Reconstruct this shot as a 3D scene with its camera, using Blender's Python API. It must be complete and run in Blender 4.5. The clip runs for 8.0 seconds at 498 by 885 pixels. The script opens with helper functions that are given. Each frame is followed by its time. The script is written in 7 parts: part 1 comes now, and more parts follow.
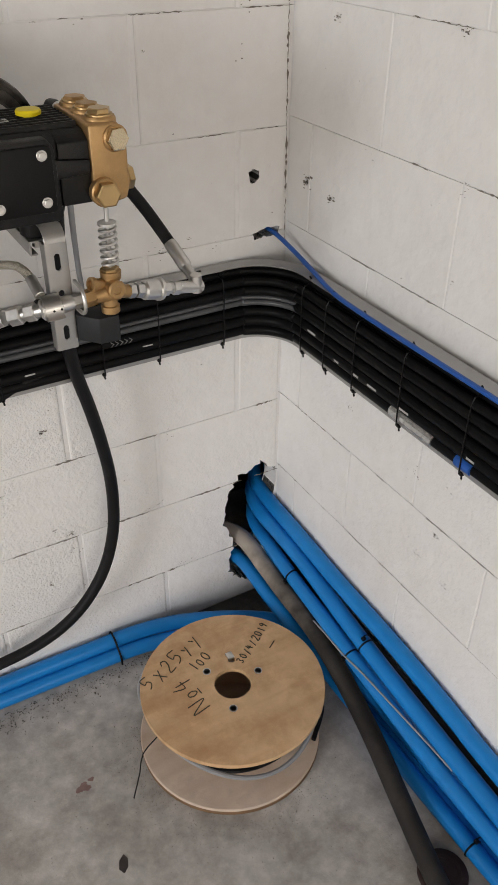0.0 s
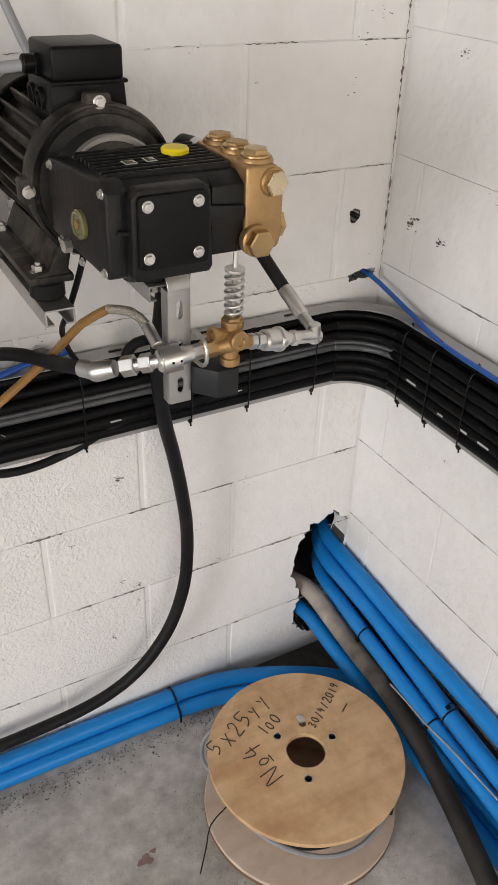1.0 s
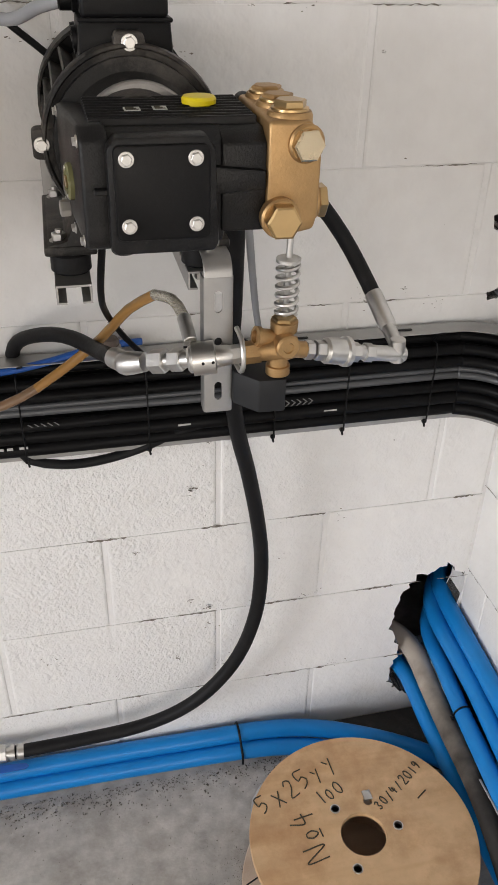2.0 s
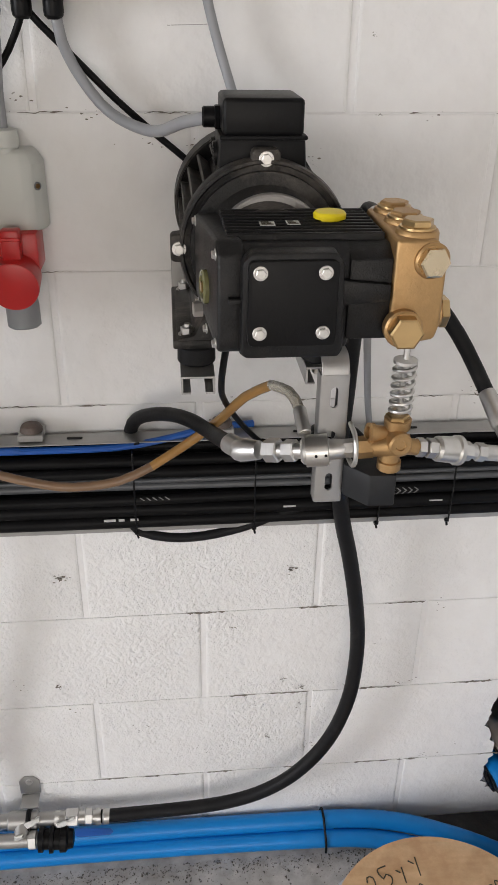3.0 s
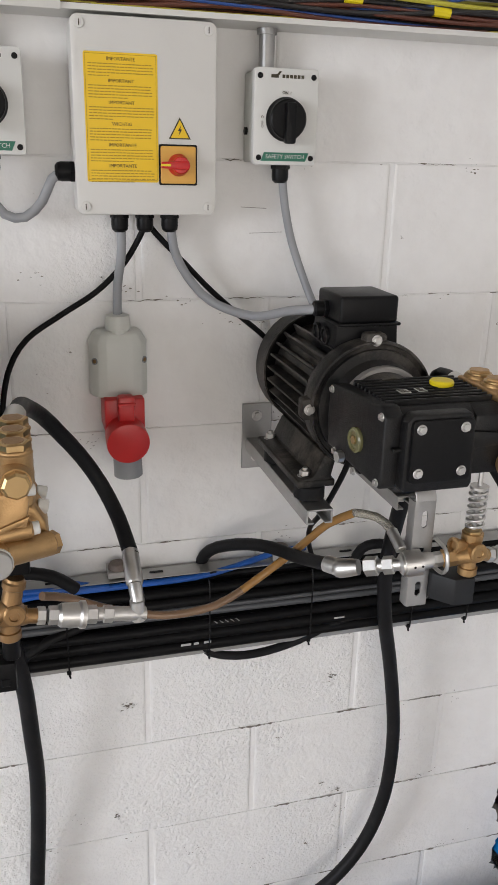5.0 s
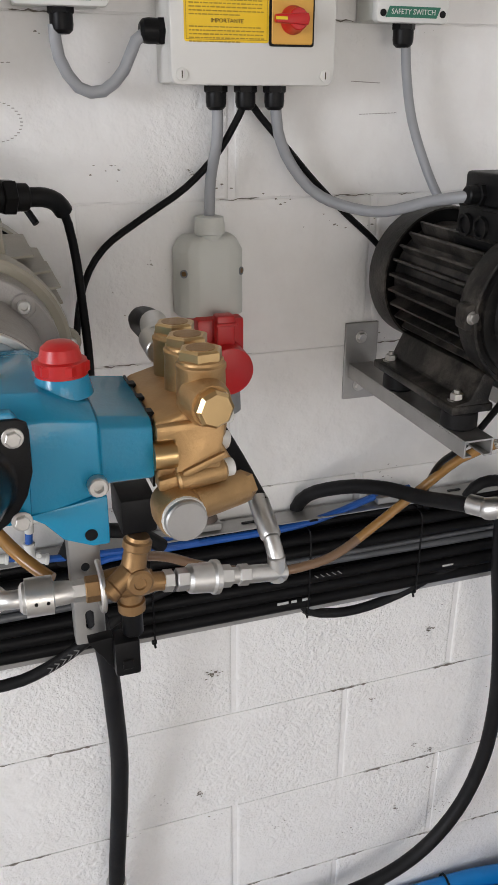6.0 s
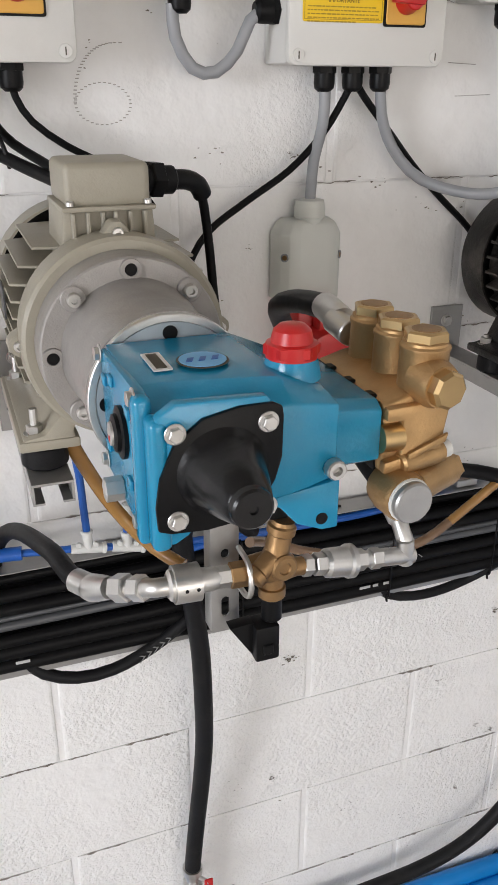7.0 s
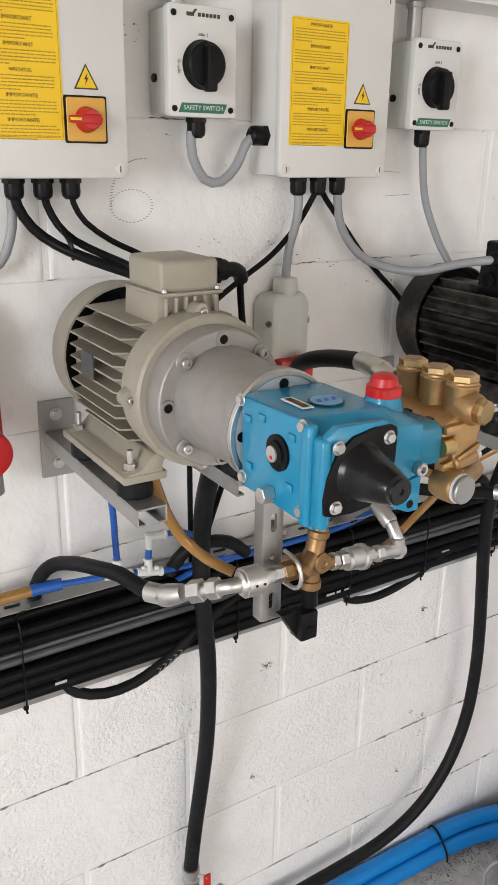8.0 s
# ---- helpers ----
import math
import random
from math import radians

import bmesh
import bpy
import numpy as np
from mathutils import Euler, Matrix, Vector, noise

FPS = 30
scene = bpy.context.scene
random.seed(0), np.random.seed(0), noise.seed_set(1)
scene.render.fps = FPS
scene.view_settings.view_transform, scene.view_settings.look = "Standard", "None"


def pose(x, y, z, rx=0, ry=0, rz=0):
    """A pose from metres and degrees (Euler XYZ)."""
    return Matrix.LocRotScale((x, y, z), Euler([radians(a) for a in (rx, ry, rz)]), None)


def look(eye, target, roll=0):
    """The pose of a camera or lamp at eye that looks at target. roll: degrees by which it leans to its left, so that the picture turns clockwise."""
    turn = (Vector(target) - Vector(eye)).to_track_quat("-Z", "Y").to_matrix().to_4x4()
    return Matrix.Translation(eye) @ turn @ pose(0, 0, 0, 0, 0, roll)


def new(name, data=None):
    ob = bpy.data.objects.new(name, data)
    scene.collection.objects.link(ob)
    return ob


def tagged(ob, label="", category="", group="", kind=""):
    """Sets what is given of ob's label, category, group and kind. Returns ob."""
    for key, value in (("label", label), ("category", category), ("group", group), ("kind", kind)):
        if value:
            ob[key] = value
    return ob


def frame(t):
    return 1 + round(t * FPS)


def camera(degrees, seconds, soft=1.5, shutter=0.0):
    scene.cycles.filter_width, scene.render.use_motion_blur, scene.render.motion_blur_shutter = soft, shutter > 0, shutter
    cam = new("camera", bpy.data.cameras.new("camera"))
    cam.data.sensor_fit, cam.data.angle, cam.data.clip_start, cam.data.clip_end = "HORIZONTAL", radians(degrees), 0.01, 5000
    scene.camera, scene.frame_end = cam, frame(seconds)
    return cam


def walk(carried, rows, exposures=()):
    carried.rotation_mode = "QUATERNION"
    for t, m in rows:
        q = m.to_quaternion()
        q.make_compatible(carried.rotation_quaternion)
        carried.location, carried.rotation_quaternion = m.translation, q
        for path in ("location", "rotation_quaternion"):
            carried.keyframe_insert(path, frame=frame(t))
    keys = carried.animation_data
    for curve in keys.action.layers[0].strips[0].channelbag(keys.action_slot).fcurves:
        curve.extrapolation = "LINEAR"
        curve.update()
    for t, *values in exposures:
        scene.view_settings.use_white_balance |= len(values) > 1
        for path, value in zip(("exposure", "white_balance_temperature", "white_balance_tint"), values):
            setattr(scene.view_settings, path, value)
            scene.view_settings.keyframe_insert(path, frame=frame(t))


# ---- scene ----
cam = camera(34.0, 8.0)
PATH = [
    (0, (-0.411, -1.534, 1.784), (0.421, -0.117, 0.645), 0.7),
    (0.2, (-0.448, -1.501, 1.786), (0.392, -0.091, 0.643), 1.1),
    (0.5, (-0.514, -1.417, 1.786), (0.376, -0.018, 0.668), 1.7),
    (0.8, (-0.53, -1.364, 1.779), (0.365, 0.053, 0.686), 2.1),
    (1, (-0.509, -1.33, 1.772), (0.332, 0.115, 0.675), 2.3),
    (1.2, (-0.474, -1.311, 1.731), (0.327, 0.17, 0.653), 3.1),
    (2.3, (-0.203, -1.238, 1.677), (0.059, 0.442, 0.623), 0.6),
    (2.5, (-0.213, -1.24, 1.685), (0.005, 0.48, 0.687), 0.5),
    (2.7, (-0.23, -1.24, 1.701), (-0.046, 0.509, 0.748), 0.6),
    (3, (-0.262, -1.249, 1.721), (-0.084, 0.5, 0.767), 0.9),
    (3.2, (-0.285, -1.27, 1.749), (-0.095, 0.484, 0.807), 0.5),
    (3.5, (-0.325, -1.333, 1.785), (-0.098, 0.49, 0.995), 0.3),
    (3.7, (-0.359, -1.364, 1.803), (-0.048, 0.445, 1.007), 0.7),
    (4, (-0.431, -1.403, 1.824), (-0.078, 0.461, 1.19), 0.8),
    (4.2, (-0.487, -1.411, 1.831), (-0.099, 0.447, 1.201), 0.5),
    (5.3, (-0.689, -1.337, 1.794), (-0.143, 0.466, 1.121), 1.5),
    (5.5, (-0.717, -1.285, 1.77), (-0.171, 0.517, 1.094), 0.9),
    (5.8, (-0.759, -1.196, 1.716), (-0.187, 0.586, 1.01), 0.2),
    (6, (-0.802, -1.139, 1.71), (-0.215, 0.608, 0.932), 0.2),
    (6.2, (-0.834, -1.109, 1.715), (-0.258, 0.635, 0.923), -0.5),
    (6.5, (-0.872, -1.078, 1.713), (-0.305, 0.666, 0.915), -0.8),
    (6.8, (-0.921, -1.072, 1.704), (-0.331, 0.66, 0.896), -0.0),
    (7, (-0.967, -1.079, 1.705), (-0.328, 0.636, 0.899), 0.2),
    (7.2, (-1.03, -1.102, 1.722), (-0.346, 0.595, 0.914), 0.7),
    (7.5, (-1.136, -1.133, 1.741), (-0.267, 0.481, 0.942), 2.0),
    (7.8, (-1.235, -1.17, 1.761), (-0.262, 0.434, 1.067), 0.9),
    (8, (-1.29, -1.184, 1.765), (-0.282, 0.405, 1.089), 1.0),
]
EXPOSURES = [(0, -0.36, 6950, 12), (0.5, -0.21, 6930, 12), (1, -0.09, 6920, 12), (2.5, -0.05, 6690, 12), (3.5, -0.13, 6630, 12), (4, -0.17, 6620, 12), (5.5, -0.17, 6480, 12), (6, -0.16, 6480, 12), (7, 0.0, 6540, 12), (8, 0.04, 6720, 12)]
walk(cam, [(t, look(eye, target, roll)) for t, eye, target, roll in PATH], EXPOSURES)

# ---- light ----
world = bpy.data.worlds.new("sky")
scene.world = world
world.use_nodes = True
wn = world.node_tree
sky = wn.nodes.new("ShaderNodeTexSky")
sky.sky_type, sky.sun_disc = "NISHITA", False
sky.sun_elevation, sky.sun_rotation = radians(40), radians(250)
wn.links.new(sky.outputs["Color"], wn.nodes["Background"].inputs["Color"])
wn.nodes["Background"].inputs["Strength"].default_value = 0.1


def lamp(name, kind, energy, m, color=(1, 1, 1), **values):
    data = bpy.data.lights.new(name, kind)
    data.energy, data.color = energy, color
    if "size" in values:
        data.shape, data.size, data.size_y = "RECTANGLE", values["size"], values["size_y"]
    if "angle" in values:
        data.angle = values["angle"]
    ob = new(name, data)
    ob.matrix_world = m
    return ob


lamp("doorway_daylight", "AREA", 238, look((-6.15, -3.25, 2.0), (-1.6, -1.0, -1.4)), (0.93, 0.97, 1.03), size=1.8, size_y=2.3)
# Warm fill added from the front; no window is known there.
lamp("front_fill", "AREA", 54, look((-0.35, -4.35, 1.5), (0.15, -2.6, -0.3)), (1.0, 0.93, 0.85), size=2.6, size_y=1.4)
lamp("sun", "SUN", 1.0, look((-7.2, -2.6, 6.4), (0, 0, 0)), (1.0, 0.95, 0.88), angle=radians(10))


# ---- materials ----
def material(name, color, rough=0.5, metal=0.0, vary=0.15, grain=40.0, bump=0.0, fine=250.0, dirt=None, dirt_scale=6.0, dirt_amount=0.5, spread=0.0, **extra):
    """A procedural surface: base colour with variation at two scales, stains of another colour, uneven gloss and fine relief."""
    m = bpy.data.materials.new(name)
    m.use_nodes = True
    nt = m.node_tree
    bsdf = nt.nodes["Principled BSDF"]

    def node(kind, **props):
        n = nt.nodes.new(kind)
        for key, value in props.items():
            n.inputs[key].default_value = value
        return n

    def math_node(op, a, b):
        n = nt.nodes.new("ShaderNodeMath")
        n.operation = op
        for i, v in enumerate((a, b)):
            if isinstance(v, (int, float)):
                n.inputs[i].default_value = v
            else:
                nt.links.new(v, n.inputs[i])
        return n.outputs[0]

    def mix(fac, a, b, blend="MIX"):
        n = nt.nodes.new("ShaderNodeMix")
        n.data_type, n.blend_type = "RGBA", blend
        for i, v in ((0, fac), (6, a), (7, b)):
            if isinstance(v, (int, float, tuple)):
                n.inputs[i].default_value = v
            else:
                nt.links.new(v, n.inputs[i])
        return n.outputs[2]

    pos = node("ShaderNodeNewGeometry").outputs["Position"]

    def noise_tex(scale, detail=4.0, roughness=0.55):
        n = node("ShaderNodeTexNoise", Scale=scale, Detail=detail, Roughness=roughness)
        nt.links.new(pos, n.inputs["Vector"])
        return n.outputs["Fac"]

    def ramp(fac, lo, hi):
        n = nt.nodes.new("ShaderNodeMapRange")
        n.inputs["From Min"].default_value, n.inputs["From Max"].default_value = lo, hi
        nt.links.new(fac, n.inputs["Value"])
        return n.outputs["Result"]

    c = tuple(color) + (1.0,)
    dark = tuple(v * (1 - vary) for v in color) + (1.0,)
    light = tuple(min(1, v * (1 + vary * 0.5)) for v in color) + (1.0,)
    big = ramp(noise_tex(grain * 0.12, 3), 0.3, 0.7)
    small = ramp(noise_tex(grain, 5), 0.25, 0.75)
    col = mix(math_node("MULTIPLY", math_node("ADD", big, small), 0.5), dark, light)
    if spread:
        rnd = node("ShaderNodeObjectInfo").outputs["Random"]
        col = mix(math_node("MULTIPLY", rnd, spread), col, tuple(v * 0.86 for v in color) + (1.0,))
    stain = None
    if dirt:
        stain = math_node("MULTIPLY", ramp(noise_tex(dirt_scale, 8, 0.7), 0.62 - 0.22 * dirt_amount, 0.80 - 0.1 * dirt_amount), dirt_amount)
        col = mix(stain, col, tuple(dirt) + (1.0,))
    nt.links.new(col, bsdf.inputs["Base Color"])
    r = math_node("ADD", math_node("MULTIPLY", noise_tex(grain * 0.6, 4), 0.3 * rough), rough * 0.85)
    nt.links.new(r, bsdf.inputs["Roughness"])
    bsdf.inputs["Metallic"].default_value = metal
    if bump:
        b = node("ShaderNodeBump", Strength=1.0, Distance=bump)
        nt.links.new(math_node("ADD", math_node("MULTIPLY", noise_tex(fine, 3), 0.6), math_node("MULTIPLY", noise_tex(fine * 0.22, 3), 0.8)), b.inputs["Height"])
        nt.links.new(b.outputs["Normal"], bsdf.inputs["Normal"])
    for key, value in extra.items():
        bsdf.inputs[key.replace("_", " ").title().replace("Ior", "IOR")].default_value = value
    return m


def wall_paint():
    """White emulsion over rough blockwork: thick smooth paint in places, open pits in others, scuffs and faint stains."""
    m = bpy.data.materials.new("white_wall_paint")
    m.use_nodes = True
    nt = m.node_tree
    bsdf = nt.nodes["Principled BSDF"]
    geo = nt.nodes.new("ShaderNodeNewGeometry")

    def tex(scale, detail=3.0, rough=0.5, stretch=None):
        n = nt.nodes.new("ShaderNodeTexNoise")
        n.inputs["Scale"].default_value, n.inputs["Detail"].default_value, n.inputs["Roughness"].default_value = scale, detail, rough
        src = geo.outputs["Position"]
        if stretch:
            mp = nt.nodes.new("ShaderNodeMapping")
            mp.inputs["Scale"].default_value = stretch
            nt.links.new(src, mp.inputs["Vector"])
            src = mp.outputs["Vector"]
        nt.links.new(src, n.inputs["Vector"])
        return n.outputs["Fac"]

    def span(v, lo, hi, a=0.0, b=1.0):
        n = nt.nodes.new("ShaderNodeMapRange")
        for key, x in (("From Min", lo), ("From Max", hi), ("To Min", a), ("To Max", b)):
            n.inputs[key].default_value = x
        nt.links.new(v, n.inputs["Value"])
        return n.outputs["Result"]

    def calc(op, a, b):
        n = nt.nodes.new("ShaderNodeMath")
        n.operation = op
        for i, v in enumerate((a, b)):
            if isinstance(v, (int, float)):
                n.inputs[i].default_value = v
            else:
                nt.links.new(v, n.inputs[i])
        return n.outputs[0]

    def mix(fac, a, b):
        n = nt.nodes.new("ShaderNodeMix")
        n.data_type = "RGBA"
        for i, v in ((0, fac), (6, a), (7, b)):
            if isinstance(v, (int, float, tuple)):
                n.inputs[i].default_value = v
            else:
                nt.links.new(v, n.inputs[i])
        return n.outputs[2]

    xyz = nt.nodes.new("ShaderNodeSeparateXYZ")
    nt.links.new(geo.outputs["Position"], xyz.inputs[0])
    low = span(xyz.outputs["Z"], 1.15, 0.75, 0.0, 0.22)
    region = span(calc("ADD", tex(2.6, 5, 0.62), low), 0.54, 0.78)
    coarse = calc("MULTIPLY", calc("ADD", calc("MULTIPLY", region, 0.95), 0.04), span(xyz.outputs["X"], -0.10, 0.30, 1.0, 0.25))
    pits = calc("MULTIPLY", span(tex(135, 2.0, 0.6), 0.60, 0.74), coarse)
    specks = calc("MULTIPLY", span(tex(85, 4.0, 0.7), 0.70, 0.75), span(tex(7.0, 3), 0.50, 0.62))
    grime = calc("MULTIPLY", span(tex(2.3, 7, 0.68, (1.0, 1.0, 0.6)), 0.52, 0.78), 0.22)
    col = mix(span(tex(22, 4), 0.3, 0.7), (0.79, 0.78, 0.765, 1), (0.825, 0.818, 0.805, 1))
    col = mix(grime, col, (0.52, 0.475, 0.42, 1))
    col = mix(calc("MULTIPLY", pits, 0.05), col, (0.36, 0.34, 0.32, 1))
    col = mix(calc("MULTIPLY", specks, 0.75), col, (0.20, 0.18, 0.16, 1))
    nt.links.new(col, bsdf.inputs["Base Color"])
    nt.links.new(span(tex(30, 3), 0.2, 0.8, 0.42, 0.66), bsdf.inputs["Roughness"])
    bsdf.inputs["Specular IOR Level"].default_value = 0.4
    height = calc("SUBTRACT", calc("ADD", calc("MULTIPLY", tex(30, 3), 0.8), calc("MULTIPLY", calc("MULTIPLY", span(tex(105, 2.5, 0.6), 0.36, 0.64), coarse), 0.40)), calc("MULTIPLY", pits, 0.24))
    bump = nt.nodes.new("ShaderNodeBump")
    bump.inputs["Strength"].default_value, bump.inputs["Distance"].default_value = 1.0, 0.0045
    nt.links.new(height, bump.inputs["Height"])
    nt.links.new(bump.outputs["Normal"], bsdf.inputs["Normal"])
    return m


PAINT_WALL = wall_paint()
MORTAR = material("painted_mortar", (0.83, 0.82, 0.81), 0.5, vary=0.05, grain=60, bump=0.002, fine=120, dirt=(0.45, 0.42, 0.38), dirt_scale=7, dirt_amount=0.4)
# Darker than bare block: the shade inside the openings is in this colour.
SHADED_BREAK = material("shaded_broken_block", (0.075, 0.07, 0.065), 0.95, vary=0.5, grain=90, bump=0.01, fine=160)
CONCRETE = material("concrete_floor", (0.53, 0.51, 0.485), 0.8, vary=0.5, grain=34, bump=0.0010, fine=150, dirt=(0.21, 0.185, 0.16), dirt_scale=7, dirt_amount=0.85)
DUSTY = material("dusty_black_hose", (0.022, 0.020, 0.019), 0.6, vary=0.4, grain=24, dirt=(0.055, 0.050, 0.046), dirt_scale=9, dirt_amount=0.7, specular_ior_level=0.25)
HOUSING = material("charcoal_plastic", (0.020, 0.021, 0.023), 0.5, vary=0.2, grain=60, specular_ior_level=0.25)
GRIT = material("grit", (0.13, 0.115, 0.10), 0.95, vary=0.4, grain=80, bump=0.004, fine=200)
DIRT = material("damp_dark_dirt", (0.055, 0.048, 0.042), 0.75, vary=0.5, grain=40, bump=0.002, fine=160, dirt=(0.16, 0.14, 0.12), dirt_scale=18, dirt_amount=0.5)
CEILING = material("ceiling_paint", (0.36, 0.32, 0.27), 0.8, vary=0.05, grain=8)
BLACK_CAST = material("black_cast_paint", (0.007, 0.007, 0.0075), 0.42, vary=0.3, grain=60, bump=0.0008, fine=500, dirt=(0.045, 0.04, 0.035), dirt_scale=14, dirt_amount=0.45, specular_ior_level=0.30)
BLACK_MOTOR = material("dusty_black_motor_paint", (0.011, 0.0105, 0.010), 0.44, vary=0.3, grain=40, bump=0.0008, fine=400, dirt=(0.17, 0.15, 0.13), dirt_scale=11, dirt_amount=0.74, specular_ior_level=0.25)
BLACK_PLASTIC = material("black_plastic", (0.006, 0.006, 0.0065), 0.4, vary=0.2, grain=60, bump=0.0002, fine=600, specular_ior_level=0.16)
RUBBER = material("black_rubber", (0.011, 0.011, 0.012), 0.5, vary=0.3, grain=25, bump=0.0004, fine=400, dirt=(0.04, 0.038, 0.036), dirt_scale=18, dirt_amount=0.35, specular_ior_level=0.16)
GUARD = material("glossy_black_guard", (0.007, 0.007, 0.008), 0.25, vary=0.2, grain=40, bump=0.0002, fine=300, dirt=(0.022, 0.02, 0.019), dirt_scale=16, dirt_amount=0.35, specular_ior_level=0.35)
CABLE_BLACK = material("black_cable_sheath", (0.006, 0.006, 0.0065), 0.42, vary=0.3, grain=30, dirt=(0.022, 0.022, 0.022), dirt_scale=20, dirt_amount=0.3, specular_ior_level=0.11)
GREY_SHEATH = material("grey_cable_sheath", (0.285, 0.292, 0.305), 0.42, vary=0.14, grain=20)
GREY_TUBE = material("dark_grey_conduit", (0.075, 0.078, 0.083), 0.35, vary=0.2, grain=20)
CREAM = material("cream_motor_paint", (0.335, 0.308, 0.245), 0.42, vary=0.12, grain=30, bump=0.0004, fine=500, dirt=(0.25, 0.22, 0.175), dirt_scale=12, dirt_amount=0.35)
ALU = material("cast_aluminium", (0.37, 0.352, 0.335), 0.46, 0.5, vary=0.18, grain=50, bump=0.0006, fine=600, dirt=(0.19, 0.17, 0.15), dirt_scale=14, dirt_amount=0.45)
RUSTY = material("weathered_brown_steel", (0.13, 0.10, 0.085), 0.6, 0.3, vary=0.4, grain=60, bump=0.0006, fine=300, dirt=(0.25, 0.22, 0.20), dirt_scale=20, dirt_amount=0.6)
STEEL = material("zinc_plated_steel", (0.64, 0.63, 0.61), 0.38, 1.0, vary=0.2, grain=60, bump=0.0002, fine=400)
GALV = material("galvanised_steel", (0.42, 0.415, 0.405), 0.42, 0.8, vary=0.2, grain=35, bump=0.0002, fine=300, dirt=(0.3, 0.3, 0.3), dirt_scale=12, dirt_amount=0.4)
BRASS = material("forged_brass", (0.47, 0.295, 0.135), 0.44, 0.8, vary=0.26, grain=60, bump=0.0005, fine=420, dirt=(0.32, 0.19, 0.085), dirt_scale=18, dirt_amount=0.5)
BRASS_BRIGHT = material("machined_brass", (0.52, 0.36, 0.175), 0.30, 0.95, vary=0.16, grain=50)
BRASS_PALE = material("worn_pale_brass", (0.66, 0.55, 0.38), 0.27, 1.0, vary=0.16, grain=50)
BRONZE = material("brown_tarnished_brass", (0.34, 0.205, 0.095), 0.42, 0.85, vary=0.25, grain=50, bump=0.0005, fine=600, dirt=(0.19, 0.11, 0.05), dirt_scale=18, dirt_amount=0.45)
BLUE_PAINT = material("blue_pump_enamel", (0.010, 0.245, 0.43), 0.20, vary=0.12, grain=40, bump=0.0003, fine=350, dirt=(0.05, 0.22, 0.31), dirt_scale=10, dirt_amount=0.3)
GREY_BLUE = material("grey_blue_paint", (0.26, 0.31, 0.34), 0.4, vary=0.12, grain=40, dirt=(0.18, 0.18, 0.17), dirt_scale=14, dirt_amount=0.35)
BLUE_PIPE = material("blue_pipe", (0.002, 0.21, 0.60), 0.36, vary=0.2, grain=14, dirt=(0.035, 0.14, 0.32), dirt_scale=9, dirt_amount=0.3, specular_ior_level=0.35)
BLUE_CABLE = material("blue_cable", (0.01, 0.09, 0.38), 0.4, vary=0.12, grain=20)
RED = material("red_plastic", (0.50, 0.012, 0.012), 0.35, vary=0.12, grain=30)
YELLOW = material("yellow_plastic", (0.78, 0.62, 0.01), 0.4, vary=0.06, grain=40)
LABEL_YELLOW = material("yellow_label", (0.82, 0.53, 0.006), 0.45, vary=0.05, grain=20)
INK = material("dark_print", (0.05, 0.04, 0.02), 0.6, vary=0.2, grain=90)
OLIVE_INK = material("faded_print", (0.42, 0.26, 0.01), 0.6, vary=0.3, grain=200)
BROWN_INK = material("brown_print", (0.16, 0.10, 0.012), 0.6, vary=0.2, grain=90)
ORANGE = material("orange_switch_plate", (0.66, 0.36, 0.06), 0.45, vary=0.06, grain=30)
GREEN = material("green_label", (0.02, 0.16, 0.10), 0.5, vary=0.08, grain=40)
WHITE_PLASTIC = material("white_plastic", (0.66, 0.66, 0.635), 0.42, vary=0.05, grain=20, dirt=(0.47, 0.46, 0.43), dirt_scale=7, dirt_amount=0.28)
GREY_PLASTIC = material("pale_grey_plastic", (0.56, 0.57, 0.53), 0.42, vary=0.05, grain=25)
MID_GREY = material("mid_grey_plastic", (0.24, 0.25, 0.26), 0.45, vary=0.08, grain=25)
BOX_PAINT = material("white_box_paint", (0.655, 0.645, 0.615), 0.4, vary=0.05, grain=14, dirt=(0.46, 0.44, 0.40), dirt_scale=5, dirt_amount=0.28)
PLY = material("plywood", (0.67, 0.445, 0.25), 0.6, vary=0.28, grain=26, bump=0.0003, fine=300, dirt=(0.40, 0.20, 0.085), dirt_scale=7, dirt_amount=0.8)
PALE_PLY = material("dusty_plywood", (0.68, 0.555, 0.455), 0.8, vary=0.34, grain=40, bump=0.0006, fine=300, dirt=(0.36, 0.24, 0.16), dirt_scale=10, dirt_amount=0.7)
RAW_EDGE = material("raw_plywood_edge", (0.20, 0.115, 0.06), 0.8, vary=0.35, grain=60)
MAROON = material("dark_red_rubber", (0.030, 0.013, 0.011), 0.7, vary=0.35, grain=30, dirt=(0.085, 0.070, 0.062), dirt_scale=14, dirt_amount=0.5)
CLEAR_HOSE = material("clear_hose_end", (0.72, 0.68, 0.58), 0.18, vary=0.2, grain=30, transmission_weight=0.7)
BROWN_HOSE = material("clear_hose_brown_oil", (0.20, 0.12, 0.07), 0.22, vary=0.3, grain=14)
AMBER = material("amber_clear_hose", (0.43, 0.225, 0.065), 0.20, vary=0.35, grain=22, transmission_weight=0.25)
WIRE_BROWN = material("brown_wire", (0.12, 0.04, 0.025), 0.4, vary=0.2, grain=30)
WIRE_BLACK = material("black_wire", (0.02, 0.018, 0.018), 0.4, vary=0.2, grain=30)
WIRE_BLUE = material("blue_wire", (0.03, 0.08, 0.28), 0.4, vary=0.2, grain=30)
WIRE_YELLOW = material("yellow_green_wire", (0.50, 0.45, 0.05), 0.4, vary=0.2, grain=30)
